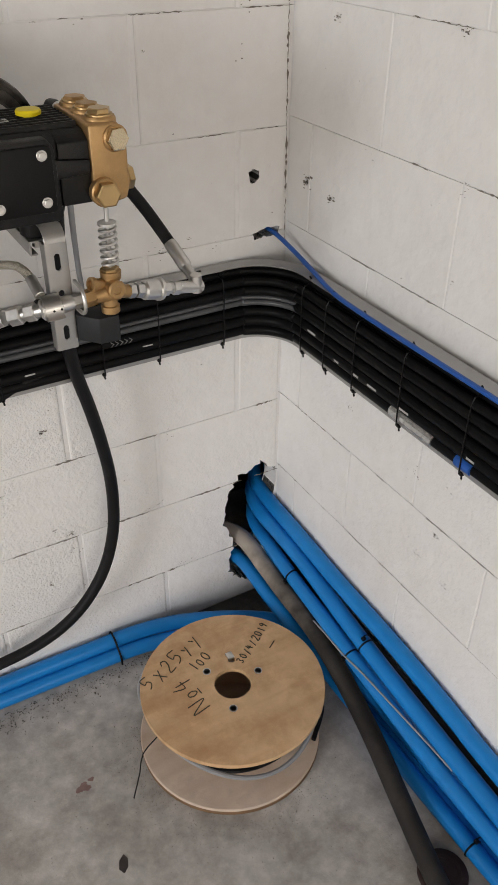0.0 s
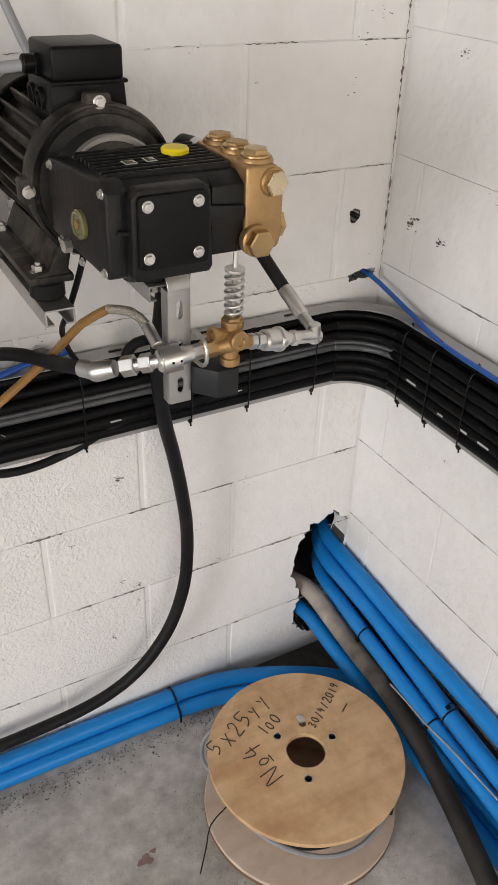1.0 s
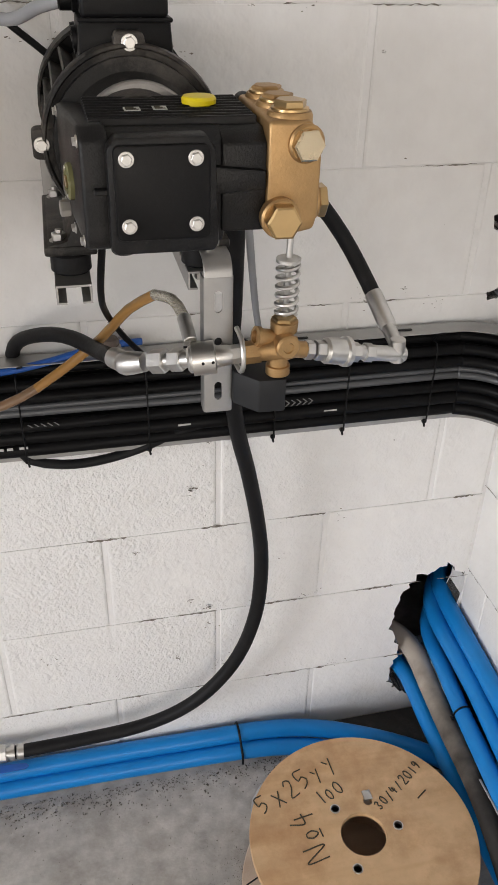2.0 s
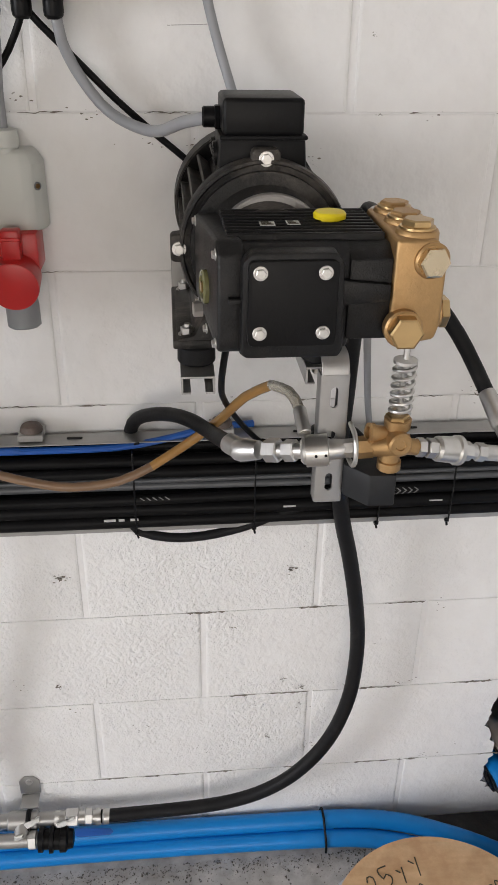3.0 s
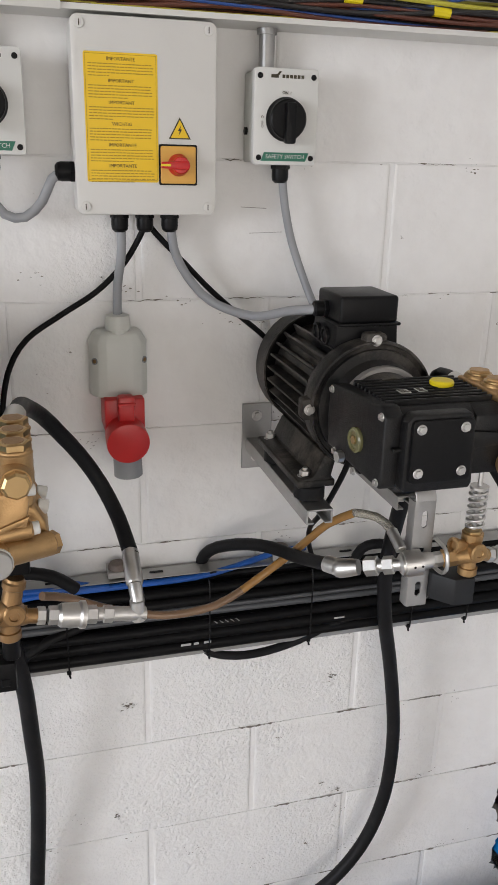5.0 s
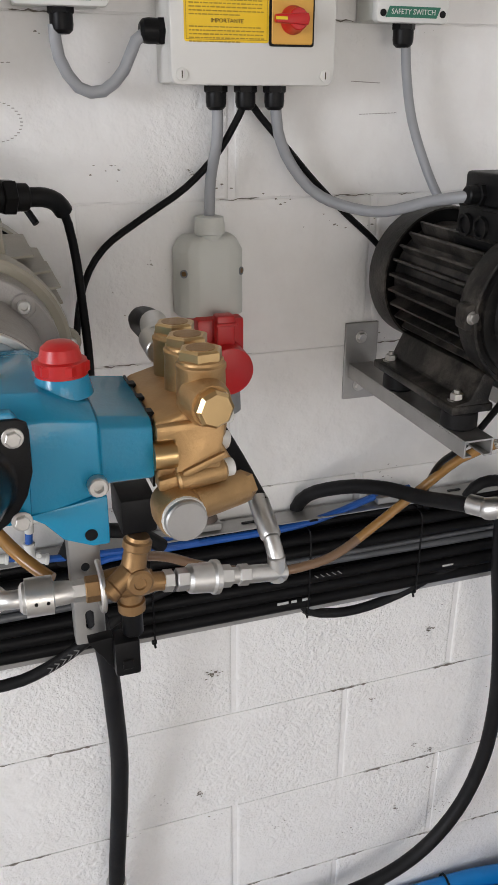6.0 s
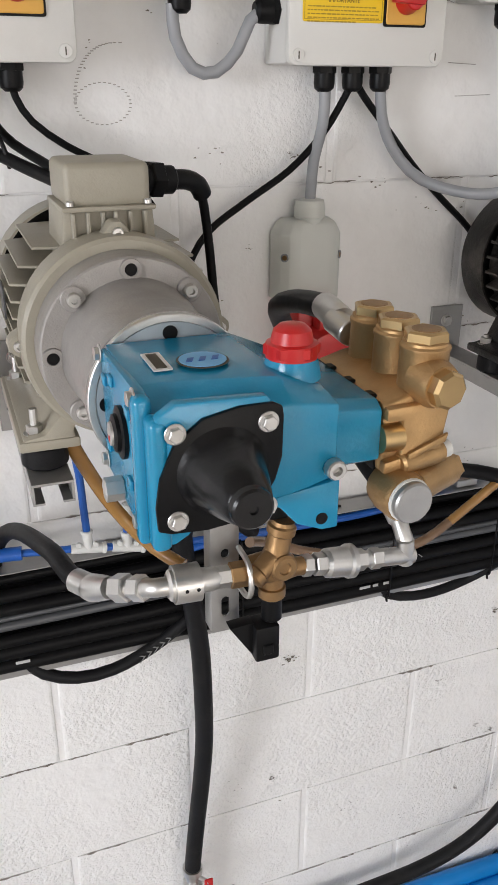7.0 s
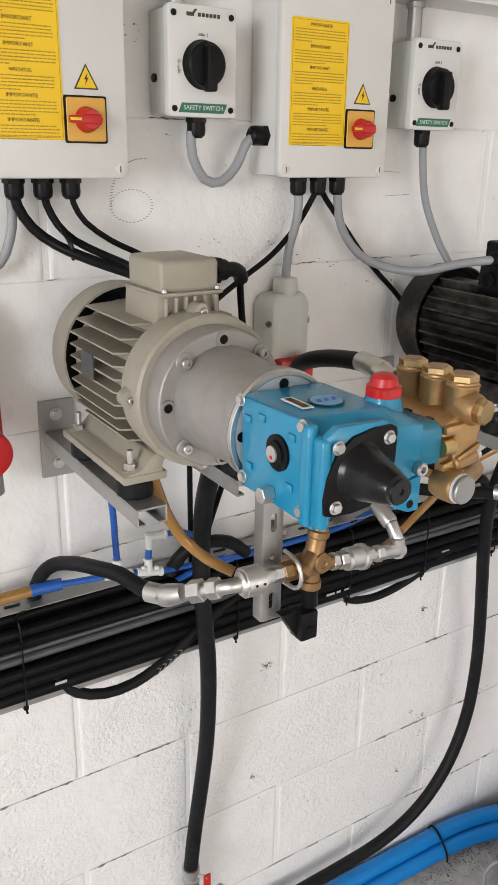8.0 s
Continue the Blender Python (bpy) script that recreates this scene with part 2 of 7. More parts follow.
CYAN_LABEL = material("pale_blue_label", (0.15, 0.42, 0.70), 0.4, vary=0.05, grain=30)
GLASS = material("sight_glass", (0.16, 0.155, 0.07), 0.15, vary=0.2, grain=80)


def add_grain(m, turn, dark, amount):
    """Long streaks of darker wood over the colour that the material has."""
    nt = m.node_tree
    bsdf = nt.nodes["Principled BSDF"]
    old = bsdf.inputs["Base Color"].links[0].from_socket
    geo, mp, tex = nt.nodes.new("ShaderNodeNewGeometry"), nt.nodes.new("ShaderNodeMapping"), nt.nodes.new("ShaderNodeTexNoise")
    mp.inputs["Rotation"].default_value = (0, 0, radians(turn))
    mp.inputs["Scale"].default_value = (2.2, 26.0, 6.0)
    tex.inputs["Scale"].default_value, tex.inputs["Detail"].default_value = 1.0, 6.0
    nt.links.new(geo.outputs["Position"], mp.inputs["Vector"])
    nt.links.new(mp.outputs["Vector"], tex.inputs["Vector"])
    ramp = nt.nodes.new("ShaderNodeMapRange")
    ramp.inputs["From Min"].default_value, ramp.inputs["From Max"].default_value, ramp.inputs["To Max"].default_value = 0.48, 0.72, amount
    nt.links.new(tex.outputs["Fac"], ramp.inputs["Value"])
    mix = nt.nodes.new("ShaderNodeMix")
    mix.data_type = "RGBA"
    mix.inputs[7].default_value = tuple(dark) + (1.0,)
    nt.links.new(ramp.outputs["Result"], mix.inputs[0])
    nt.links.new(old, mix.inputs[6])
    nt.links.new(mix.outputs[2], bsdf.inputs["Base Color"])


def add_dust(m, y0, y1, dust):
    """Cement dust on the stretch by the wall, thinning out in blotches from y0 to y1."""
    nt = m.node_tree
    bsdf = nt.nodes["Principled BSDF"]
    old = bsdf.inputs["Base Color"].links[0].from_socket
    geo, xyz, tex = nt.nodes.new("ShaderNodeNewGeometry"), nt.nodes.new("ShaderNodeSeparateXYZ"), nt.nodes.new("ShaderNodeTexNoise")
    tex.inputs["Scale"].default_value, tex.inputs["Detail"].default_value = 22.0, 5.0
    nt.links.new(geo.outputs["Position"], xyz.inputs[0])
    nt.links.new(geo.outputs["Position"], tex.inputs["Vector"])
    blot = nt.nodes.new("ShaderNodeMath")
    blot.operation = "MULTIPLY_ADD"
    blot.inputs[1].default_value = 0.30
    nt.links.new(tex.outputs["Fac"], blot.inputs[0])
    nt.links.new(xyz.outputs["Y"], blot.inputs[2])
    ramp = nt.nodes.new("ShaderNodeMapRange")
    ramp.inputs["From Min"].default_value, ramp.inputs["From Max"].default_value, ramp.inputs["To Max"].default_value = y1 + 0.15, y0 + 0.15, 0.92
    nt.links.new(blot.outputs[0], ramp.inputs["Value"])
    curve = nt.nodes.new("ShaderNodeMath")
    curve.operation = "POWER"
    curve.inputs[1].default_value = 1.6
    nt.links.new(ramp.outputs["Result"], curve.inputs[0])
    mix = nt.nodes.new("ShaderNodeMix")
    mix.data_type = "RGBA"
    mix.inputs[7].default_value = tuple(dust) + (1.0,)
    nt.links.new(curve.outputs[0], mix.inputs[0])
    nt.links.new(old, mix.inputs[6])
    nt.links.new(mix.outputs[2], bsdf.inputs["Base Color"])


add_dust(DUSTY, -0.02, -0.42, (0.47, 0.415, 0.36))
add_grain(PLY, -24, (0.42, 0.22, 0.09), 0.45)
add_grain(PALE_PLY, -24, (0.45, 0.33, 0.24), 0.4)


# ---- mesh tools ----
def join_in(bm, other):
    me = bpy.data.meshes.new("piece")
    other.to_mesh(me)
    other.free()
    bm.from_mesh(me)
    bpy.data.meshes.remove(me)
    return bm


def bevelled(bm, width, segments=2, angle=30):
    edges = [e for e in bm.edges if len(e.link_faces) == 2 and e.calc_face_angle(0) > radians(angle)]
    if width > 0 and edges:
        bmesh.ops.bevel(bm, geom=edges, offset=width, segments=segments, affect="EDGES", profile=0.5, clamp_overlap=True)
    return bm


def box(lo, hi, bevel=0.0, segments=2, into=None):
    bm = bmesh.new()
    bmesh.ops.create_cube(bm, size=1.0)
    lo, hi = Vector(lo), Vector(hi)
    for v in bm.verts:
        v.co = Vector([(lo[i] + hi[i]) / 2 + v.co[i] * (hi[i] - lo[i]) for i in range(3)])
    bevelled(bm, bevel, segments)
    return join_in(into, bm) if into is not None else bm


def basis(axis):
    axis = Vector(axis).normalized()
    side = axis.orthogonal().normalized() if abs(axis.z) > 0.9 else axis.cross(Vector((0, 0, 1))).normalized()
    return axis, side, axis.cross(side).normalized()


def lathe(origin, axis, profile, n=28, into=None, turn=0.0):
    """profile: (distance along the axis, radius), closed by caps at both ends."""
    axis, side, up = basis(axis)
    bm, rings = bmesh.new(), []
    for h, r in profile:
        c = Vector(origin) + axis * h
        rings.append([bm.verts.new(c + (side * math.cos(a) + up * math.sin(a)) * r) for a in (turn + 2 * math.pi * k / n for k in range(n))])
    for a, b in zip(rings, rings[1:]):
        for k in range(n):
            bm.faces.new((a[k], a[(k + 1) % n], b[(k + 1) % n], b[k]))
    bm.faces.new(rings[0])
    bm.faces.new(rings[-1])
    bmesh.ops.recalc_face_normals(bm, faces=bm.faces)
    return join_in(into, bm) if into is not None else bm


def rod(a, b, r, r2=None, n=20, into=None, edge=0.0):
    a, b = Vector(a), Vector(b)
    length = (b - a).length
    r2 = r if r2 is None else r2
    e = min(edge, r * 0.4, length * 0.3)
    prof = [(0, r - e), (e, r), (length - e, r2), (length, r2 - e)] if e else [(0, r), (length, r2)]
    return lathe(a, b - a, prof, n, into)


def hexagon(a, b, r, into=None, turn=0.0):
    a, b = Vector(a), Vector(b)
    length = (b - a).length
    e = r * 0.13
    return lathe(a, b - a, [(0, r - e), (e * 0.6, r), (length - e * 0.6, r), (length, r - e)], 6, into, turn)


def spline(points, step=0.02, closed=False):
    pts = [Vector(p) for p in points]
    n, out = len(pts), []
    for i in range(n if closed else n - 1):
        p1, p2 = pts[i], pts[(i + 1) % n]
        p0 = pts[i - 1] if (i or closed) else p1 * 2 - p2
        p3 = pts[(i + 2) % n] if (i + 2 < n or closed) else p2 * 2 - p1
        m = max(2, int((p2 - p1).length / step))
        for k in range(m):
            t = k / m
            out.append(0.5 * ((2 * p1) + (p2 - p0) * t + (2 * p0 - 5 * p1 + 4 * p2 - p3) * t * t + (3 * p1 - p0 - 3 * p2 + p3) * t ** 3))
    if not closed:
        out.append(pts[-1])
    return out


def tube(points, r, n=12, step=0.02, closed=False, into=None, smooth=True):
    line = spline(points, step, closed) if smooth else [Vector(p) for p in points]
    bm, rings, side = bmesh.new(), [], None
    count = len(line)
    for i, p in enumerate(line):
        a = line[i - 1] if (i or closed) else p
        b = line[(i + 1) % count] if (i + 1 < count or closed) else p
        t = (b - a).normalized()
        side = t.orthogonal() if side is None else side - t * side.dot(t)
        side.normalize()
        up = t.cross(side)
        rings.append([bm.verts.new(p + (side * math.cos(2 * math.pi * k / n) + up * math.sin(2 * math.pi * k / n)) * r) for k in range(n)])
    pairs = list(zip(rings, rings[1:])) + ([(rings[-1], rings[0])] if closed else [])
    for a, b in pairs:
        for k in range(n):
            bm.faces.new((a[k], a[(k + 1) % n], b[(k + 1) % n], b[k]))
    if not closed:
        bm.faces.new(rings[0])
        bm.faces.new(rings[-1])
    bmesh.ops.recalc_face_normals(bm, faces=bm.faces)
    return join_in(into, bm) if into is not None else bm


def prism(outline, origin, u, v, depth, bevel=0.0, segments=2, into=None):
    """An outline in the plane of u and v at origin, drawn out along depth (a vector)."""
    bm = bmesh.new()
    o, u, v, d = Vector(origin), Vector(u), Vector(v), Vector(depth)
    low = [bm.verts.new(o + u * a + v * b) for a, b in outline]
    high = [bm.verts.new(w.co + d) for w in low]
    n = len(low)
    bm.faces.new(low)
    bm.faces.new(high)
    for k in range(n):
        bm.faces.new((low[k], low[(k + 1) % n], high[(k + 1) % n], high[k]))
    bmesh.ops.recalc_face_normals(bm, faces=bm.faces)
    bevelled(bm, bevel, segments)
    return join_in(into, bm) if into is not None else bm


def loft(sections, bevel=0.0, segments=2):
    """A closed skin over outlines of equal count that follow one another."""
    bm = bmesh.new()
    rows = [[bm.verts.new(p) for p in sec] for sec in sections]
    n = len(rows[0])
    for a, b in zip(rows, rows[1:]):
        for k in range(n):
            bm.faces.new((a[k], a[(k + 1) % n], b[(k + 1) % n], b[k]))
    bm.faces.new(rows[0])
    bm.faces.new(rows[-1])
    bmesh.ops.recalc_face_normals(bm, faces=bm.faces)
    return bevelled(bm, bevel, segments, 18)


def rounded(w, h, r, n=5):
    """The outline of a rectangle of that size with rounded corners, about its centre."""
    out = []
    for cx, cy, a0 in ((w / 2 - r, h / 2 - r, 0), (-w / 2 + r, h / 2 - r, 90), (-w / 2 + r, -h / 2 + r, 180), (w / 2 - r, -h / 2 + r, 270)):
        out += [(cx + r * math.cos(radians(a0 + 90 * k / n)), cy + r * math.sin(radians(a0 + 90 * k / n))) for k in range(n + 1)]
    return out


ORIGINS = {}


def mesh_of(name, bm, mat, shift=None):
    me = bpy.data.meshes.new(name)
    if shift is not None:
        bmesh.ops.translate(bm, verts=bm.verts, vec=-Vector(shift))
    bm.to_mesh(me)
    bm.free()
    me.polygons.foreach_set("use_smooth", [True] * len(me.polygons))
    me.set_sharp_from_angle(angle=radians(32))
    me.materials.append(mat)
    return me


def thing(name, base, label, category, group="", kind=""):
    """An Empty at the thing's base; its parts are given in world places."""
    ob = new(name)
    ob.empty_display_size = 0.02
    ob.location = base
    ORIGINS[ob.name] = Vector(base)
    return tagged(ob, label, category, group, kind)


def part(name, bm, mat, parent, label=""):
    origin = ORIGINS[parent.name]
    ob = new(name, mesh_of(name, bm, mat, origin))
    ob.parent = parent
    ORIGINS[ob.name] = origin
    return tagged(ob, label)


def solid(name, bm, mat, label, category, group="", kind="", base=None):
    """A thing of one mesh."""
    base = base if base is not None else (sum((v.co for v in bm.verts), Vector()) / len(bm.verts))
    ob = new(name, mesh_of(name, bm, mat, base))
    ob.location = base
    ORIGINS[ob.name] = Vector(base)
    return tagged(ob, label, category, group, kind)


def lettering(words, size, origin, u, v, mat, name, parent, lift=0.0006, align="CENTER"):
    """Raised letters of the built-in font, as one mesh under its thing."""
    data = bpy.data.curves.new("letters", "FONT")
    data.body, data.size, data.extrude, data.align_x, data.align_y = words, size, 0.0002, align, "CENTER"
    data.resolution_u = 2
    ob = bpy.data.objects.new("letters", data)
    scene.collection.objects.link(ob)
    bpy.context.view_layer.update()
    me = bpy.data.meshes.new_from_object(ob.evaluated_get(bpy.context.evaluated_depsgraph_get()))
    bpy.data.objects.remove(ob)
    u, v = Vector(u).normalized(), Vector(v).normalized()
    w = u.cross(v)
    place = Matrix((u, v, w)).transposed().to_4x4()
    place.translation = Vector(origin) + w * lift
    bm = bmesh.new()
    bm.from_mesh(me)
    bpy.data.meshes.remove(me)
    bm.transform(place)
    return part(name, bm, mat, parent)


def bolt_head(p, axis, r, mat_, parent, name="bolt", washer=True):
    p, axis = Vector(p), Vector(axis).normalized()
    bm = bmesh.new()
    if washer:
        rod(p, p + axis * r * 0.25, r * 1.35, n=16, into=bm, edge=r * 0.08)
    hexagon(p + axis * r * 0.2, p + axis * r * 0.95, r, into=bm, turn=0.2)
    return part(name, bm, mat_, parent)


def socket_screw(p, axis, r, mat_, parent, name="screw"):
    p, axis = Vector(p), Vector(axis).normalized()
    bm = lathe(p, axis, [(0, r), (r * 0.9, r), (r * 1.1, r * 0.85), (r * 1.1, r * 0.5), (r * 0.5, r * 0.45)], 14)
    return part(name, bm, mat_, parent)


# ---- the room: floor, walls, ceiling ----
X_RIGHT, X_LEFT, Y_FRONT, TOP = 0.58, -6.2, -4.4, 3.5
COURSE, LENGTH, BASE = 0.229, 0.45, 0.205


def slab(name, lo, hi, mat, label, category):
    return solid(name, box(lo, hi), mat, label, category, kind="structure", base=(lo[0], lo[1], lo[2]))


floor = slab("floor", (X_LEFT - 1.5, Y_FRONT - 1.5, -0.2), (X_RIGHT + 0.6, 0.6, 0.0), CONCRETE, "worn grey concrete floor with stains and grit", "floor")
ceiling = slab("ceiling", (X_LEFT - 0.3, Y_FRONT - 0.3, TOP), (X_RIGHT + 0.3, 0.3, TOP + 0.15), CEILING, "plain painted ceiling", "ceiling")
wall_back = slab("wall_back", (X_LEFT, 0.0024, 0.0), (X_RIGHT + 0.3, 0.2, TOP), MORTAR, "white-painted concrete block wall with broken openings", "wall")
wall_right = slab("wall_right", (X_RIGHT + 0.0024, -4.4, 0.0), (X_RIGHT + 0.2, 0.0024, TOP), MORTAR, "white-painted concrete block wall beside the corner", "wall")


def wall_with_opening(name, along_y, at, a0, a1, o0, o1, sill, head, label):
    """A plain wall in the plane x = at or y = at, from a0 to a1, with one opening through it."""
    bm = bmesh.new()
    for p, q, z0, z1 in ((a0, o0, 0, TOP), (o1, a1, 0, TOP), (o0, o1, head, TOP), (o0, o1, 0, sill)):
        if q - p > 0.001 and z1 - z0 > 0.001:
            lo, hi = ((at - 0.2, p, z0), (at, q, z1)) if along_y else ((p, at - 0.2, z0), (q, at, z1))
            box(lo, hi, into=bm)
    return solid(name, bm, PAINT_WALL, label, "wall", kind="structure")


wall_with_opening("wall_left", True, X_LEFT, Y_FRONT, 0.2, -4.2, -2.3, 0.0, 3.2, "white wall with a tall open doorway")
# Unseen wall; its opening is added to hold the front fill.
wall_with_opening("wall_front", False, Y_FRONT, X_LEFT - 0.2, X_RIGHT + 0.2, -2.5, 0.45, 0.4, 2.2, "unseen white wall with an opening added for the front fill")
# added shell behind the broken opening: keeps sky light out, dark colour for shade
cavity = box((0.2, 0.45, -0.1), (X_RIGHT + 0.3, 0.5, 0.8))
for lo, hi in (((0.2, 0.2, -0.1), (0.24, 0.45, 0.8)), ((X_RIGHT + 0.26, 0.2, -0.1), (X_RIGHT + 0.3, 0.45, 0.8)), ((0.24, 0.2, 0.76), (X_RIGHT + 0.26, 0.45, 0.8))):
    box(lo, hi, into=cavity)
solid("cavity_shell", cavity, SHADED_BREAK, "added shell behind the wall opening, coloured dark for shade", "wall", kind="structure")


def block_mesh(w, h, soft, depth=0.06):
    bm = box((-w / 2, 0, -h / 2), (w / 2, depth, h / 2))
    upright = [e for e in bm.edges if all(abs(v.co.y) < 1e-6 for v in e.verts) and abs(e.verts[0].co.x - e.verts[1].co.x) < 1e-6]
    bmesh.ops.bevel(bm, geom=upright, offset=soft, segments=3, affect="EDGES", profile=0.5)
    level = [e for e in bm.edges if all(abs(v.co.y) < 1e-6 for v in e.verts) and abs(e.verts[0].co.z - e.verts[1].co.z) < 1e-6]
    bmesh.ops.bevel(bm, geom=level, offset=0.0010, segments=1, affect="EDGES")
    me = mesh_of("block", bm, PAINT_WALL)
    me.polygons.foreach_set("use_smooth", [False] * len(me.polygons))
    return me


def ragged(points, y0, y1, seed, jitter=0.006, steps=4):
    """A rough-edged prism through the wall, to break openings out of it."""
    rnd = random.Random(seed)
    out = []
    n = len(points)
    for i in range(n):
        (ax, az), (bx, bz) = points[i], points[(i + 1) % n]
        for k in range(steps):
            t = k / steps
            out.append((ax + (bx - ax) * t + rnd.uniform(-jitter, jitter), az + (bz - az) * t + rnd.uniform(-jitter, jitter)))
    return prism(out, (0, y0, 0), (1, 0, 0), (0, 0, 1), (0, y1 - y0, 0))


def cut(ob, cutter_bm):
    """Takes the cutter out of the mesh of ob."""
    cutter = new("cutter", mesh_of("cutter", cutter_bm, SHADED_BREAK))
    mod = ob.modifiers.new("cut", "BOOLEAN")
    mod.operation, mod.object, mod.solver = "DIFFERENCE", cutter, "EXACT"
    bpy.context.view_layer.update()
    me = bpy.data.meshes.new_from_object(ob.evaluated_get(bpy.context.evaluated_depsgraph_get()))
    ob.modifiers.remove(mod)
    me.polygons.foreach_set("use_smooth", [True] * len(me.polygons))
    me.set_sharp_from_angle(angle=radians(20))
    ob.data = me
    bpy.data.objects.remove(cutter)


HOLE = [(0.53, 0.476), (0.50, 0.462), (0.458, 0.450), (0.432, 0.41), (0.420, 0.36), (0.408, 0.31), (0.424, 0.26), (0.445, 0.21), (0.428, 0.16), (0.43, 0.11), (0.455, 0.075), (0.485, 0.055), (0.52, 0.10), (0.545, 0.20), (0.575, 0.32), (0.576, 0.44)]
NOTCH = [(0.492, 1.122), (0.530, 1.133), (0.562, 1.129), (0.560, 1.112), (0.520, 1.112), (0.497, 1.106)]
DRILL = [(0.481, 1.262), (0.493, 1.268), (0.506, 1.262), (0.507, 1.248), (0.496, 1.236), (0.484, 1.240)]
OPENINGS = ((HOLE, 0.3, 1, 0.0062), (NOTCH, 0.3, 2, 0.002), (DRILL, 0.15, 3, 0.0012))
for outline, depth, seed, rough in OPENINGS:
    cut(wall_back, ragged(outline, -0.05, depth, seed, rough))

# added pocket behind the broken opening, so that its inside goes dark
cut(wall_back, box((0.38, 0.064, 0.03), (0.84, 0.25, 0.54)))
BLOCKS = {}


def lay_blocks(wall, along_x, a0, a1, shift_even, z_shift, courses, group_shift):
    """Courses of blocks in half bond, each a piece proud of the mortar."""
    rnd = random.Random(11 if along_x else 12)
    for k in range(courses):
        z0 = max(0.0, BASE + z_shift + COURSE * (k - 1))
        z1 = BASE + z_shift + COURSE * k
        offset = shift_even if k % 2 == 0 else shift_even + LENGTH / 2
        i = math.floor((a0 - offset) / LENGTH)
        while offset + i * LENGTH < a1:
            p, q = max(a0, offset + i * LENGTH), min(a1, offset + (i + 1) * LENGTH)
            i += 1
            if q - p < 0.02:
                continue
            w, h = round(q - p - (0.0062 if along_x else 0.0016), 4), round(z1 - z0 - (0.0020 if along_x else 0.0012), 4)
            key = (w, h, along_x)
            if key not in BLOCKS:
                BLOCKS[key] = block_mesh(w, h, 0.0070 if along_x else 0.0036)
            ob = new("block", BLOCKS[key])
            c, z = (p + q) / 2, (z0 + z1) / 2
            out = rnd.uniform(-0.0004, 0.0004)
            m = pose(c, out, z, 0, 0, rnd.uniform(-0.12, 0.12)) if along_x else pose(X_RIGHT + out, c, z, 0, 0, -90 + rnd.uniform(-0.12, 0.12))
            ob.parent = wall
            ob.matrix_parent_inverse = Matrix.Translation(wall.location).inverted()
            ob.matrix_basis = m
            if along_x:
                for outline, depth, seed, rough in OPENINGS:
                    xs, zs = [a for a, b in outline], [b for a, b in outline]
                    if min(xs) - 0.01 < q and max(xs) + 0.01 > p and min(zs) - 0.01 < z1 and max(zs) + 0.01 > z0:
                        single = ragged(outline, -0.05, depth, seed, rough)
                        single.transform(m.inverted())
                        ob.data = ob.data.copy()
                        if SHADED_BREAK.name not in ob.data.materials:
                            ob.data.materials.append(SHADED_BREAK)
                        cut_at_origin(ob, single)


def cut_at_origin(ob, cutter_bm):
    """As cut(), for a piece whose mesh stays in its own place."""
    plain = new("plain", ob.data)
    cut(plain, cutter_bm)
    ob.data = plain.data
    bpy.data.objects.remove(plain)


# ---- wall trays and cables ----
TRAY_Z0, TRAY_Z1 = 0.905, 1.075


def corner_path(d, z, x0=-2.6, y1=-2.2, radius=0.13, dz=0.0):
    """Along the back wall at the distance d, round the corner in an arc, and along the right wall."""
    cx, cy = X_RIGHT - d - radius, -d - radius
    pts = [(x0 + (cx - x0) * k / 8, -d, z) for k in range(9)]
    pts += [(cx + radius * math.sin(radians(a)), cy + radius * math.cos(radians(a)), z) for a in (9, 18, 27, 36, 45, 54, 63, 72, 81, 90)]
    pts += [(X_RIGHT - d, cy + (y1 - cy) * k / 6, z) for k in range(1, 7)]
    return pts


def swept_strip(section, x0=-2.6, y1=-2.2, radius=0.10):
    """A thin folded strip: section is a list of (distance from the wall, height)."""
    bm = bmesh.new()
    rows = []
    for d, z in section:
        r = max(0.02, radius + 0.06 - d)
        rows.append([bm.verts.new(p) for p in corner_path(d, z, x0, y1, r)])
    for a, b in zip(rows, rows[1:]):
        for k in range(len(a) - 1):
            bm.faces.new((a[k], a[k + 1], b[k + 1], b[k]))
    return bm


def cable_tray():
    tray = thing("cable_tray", (0.0, 0.0, TRAY_Z0), "galvanised slotted cable tray fixed along both walls", "cable tray")
    t = 0.0015
    body = swept_strip([(0.060, TRAY_Z0), (0.012, TRAY_Z0), (0.012, TRAY_Z1), (0.055, TRAY_Z1 + 0.002), (0.055, TRAY_Z1 - t + 0.002), (0.0135, TRAY_Z1 - t), (0.0135, TRAY_Z0 + t), (0.060, TRAY_Z0 + t), (0.060, TRAY_Z0)])
    part("tray_body", body, GALV, tray)
    lip = swept_strip([(0.060, TRAY_Z0 - 0.001), (0.060, TRAY_Z0 + 0.013), (0.0615, TRAY_Z0 + 0.013), (0.0615, TRAY_Z0 - 0.001), (0.060, TRAY_Z0 - 0.001)])
    part("tray_lip", lip, GALV, tray)
    slot = prism(rounded(0.026, 0.006, 0.0028), (0, 0, 0), (1, 0, 0), (0, 1, 0), (0, 0, 0.0012))
    me = mesh_of("slot", slot, BLACK_PLASTIC)
    for x in [-1.95 + 0.19 * k for k in range(13)]:
        ob = new("slot", me)
        ob.parent = tray
        ob.location = Vector((x, -0.033, TRAY_Z1 + 0.0015)) - tray.location
    return tray


cable_tray()


def cable(points, r, mat, label, name="cable", n=10, step=0.03, group=""):
    return solid(name, tube(points, r, n, step), mat, label, "cable", group, base=points[0])


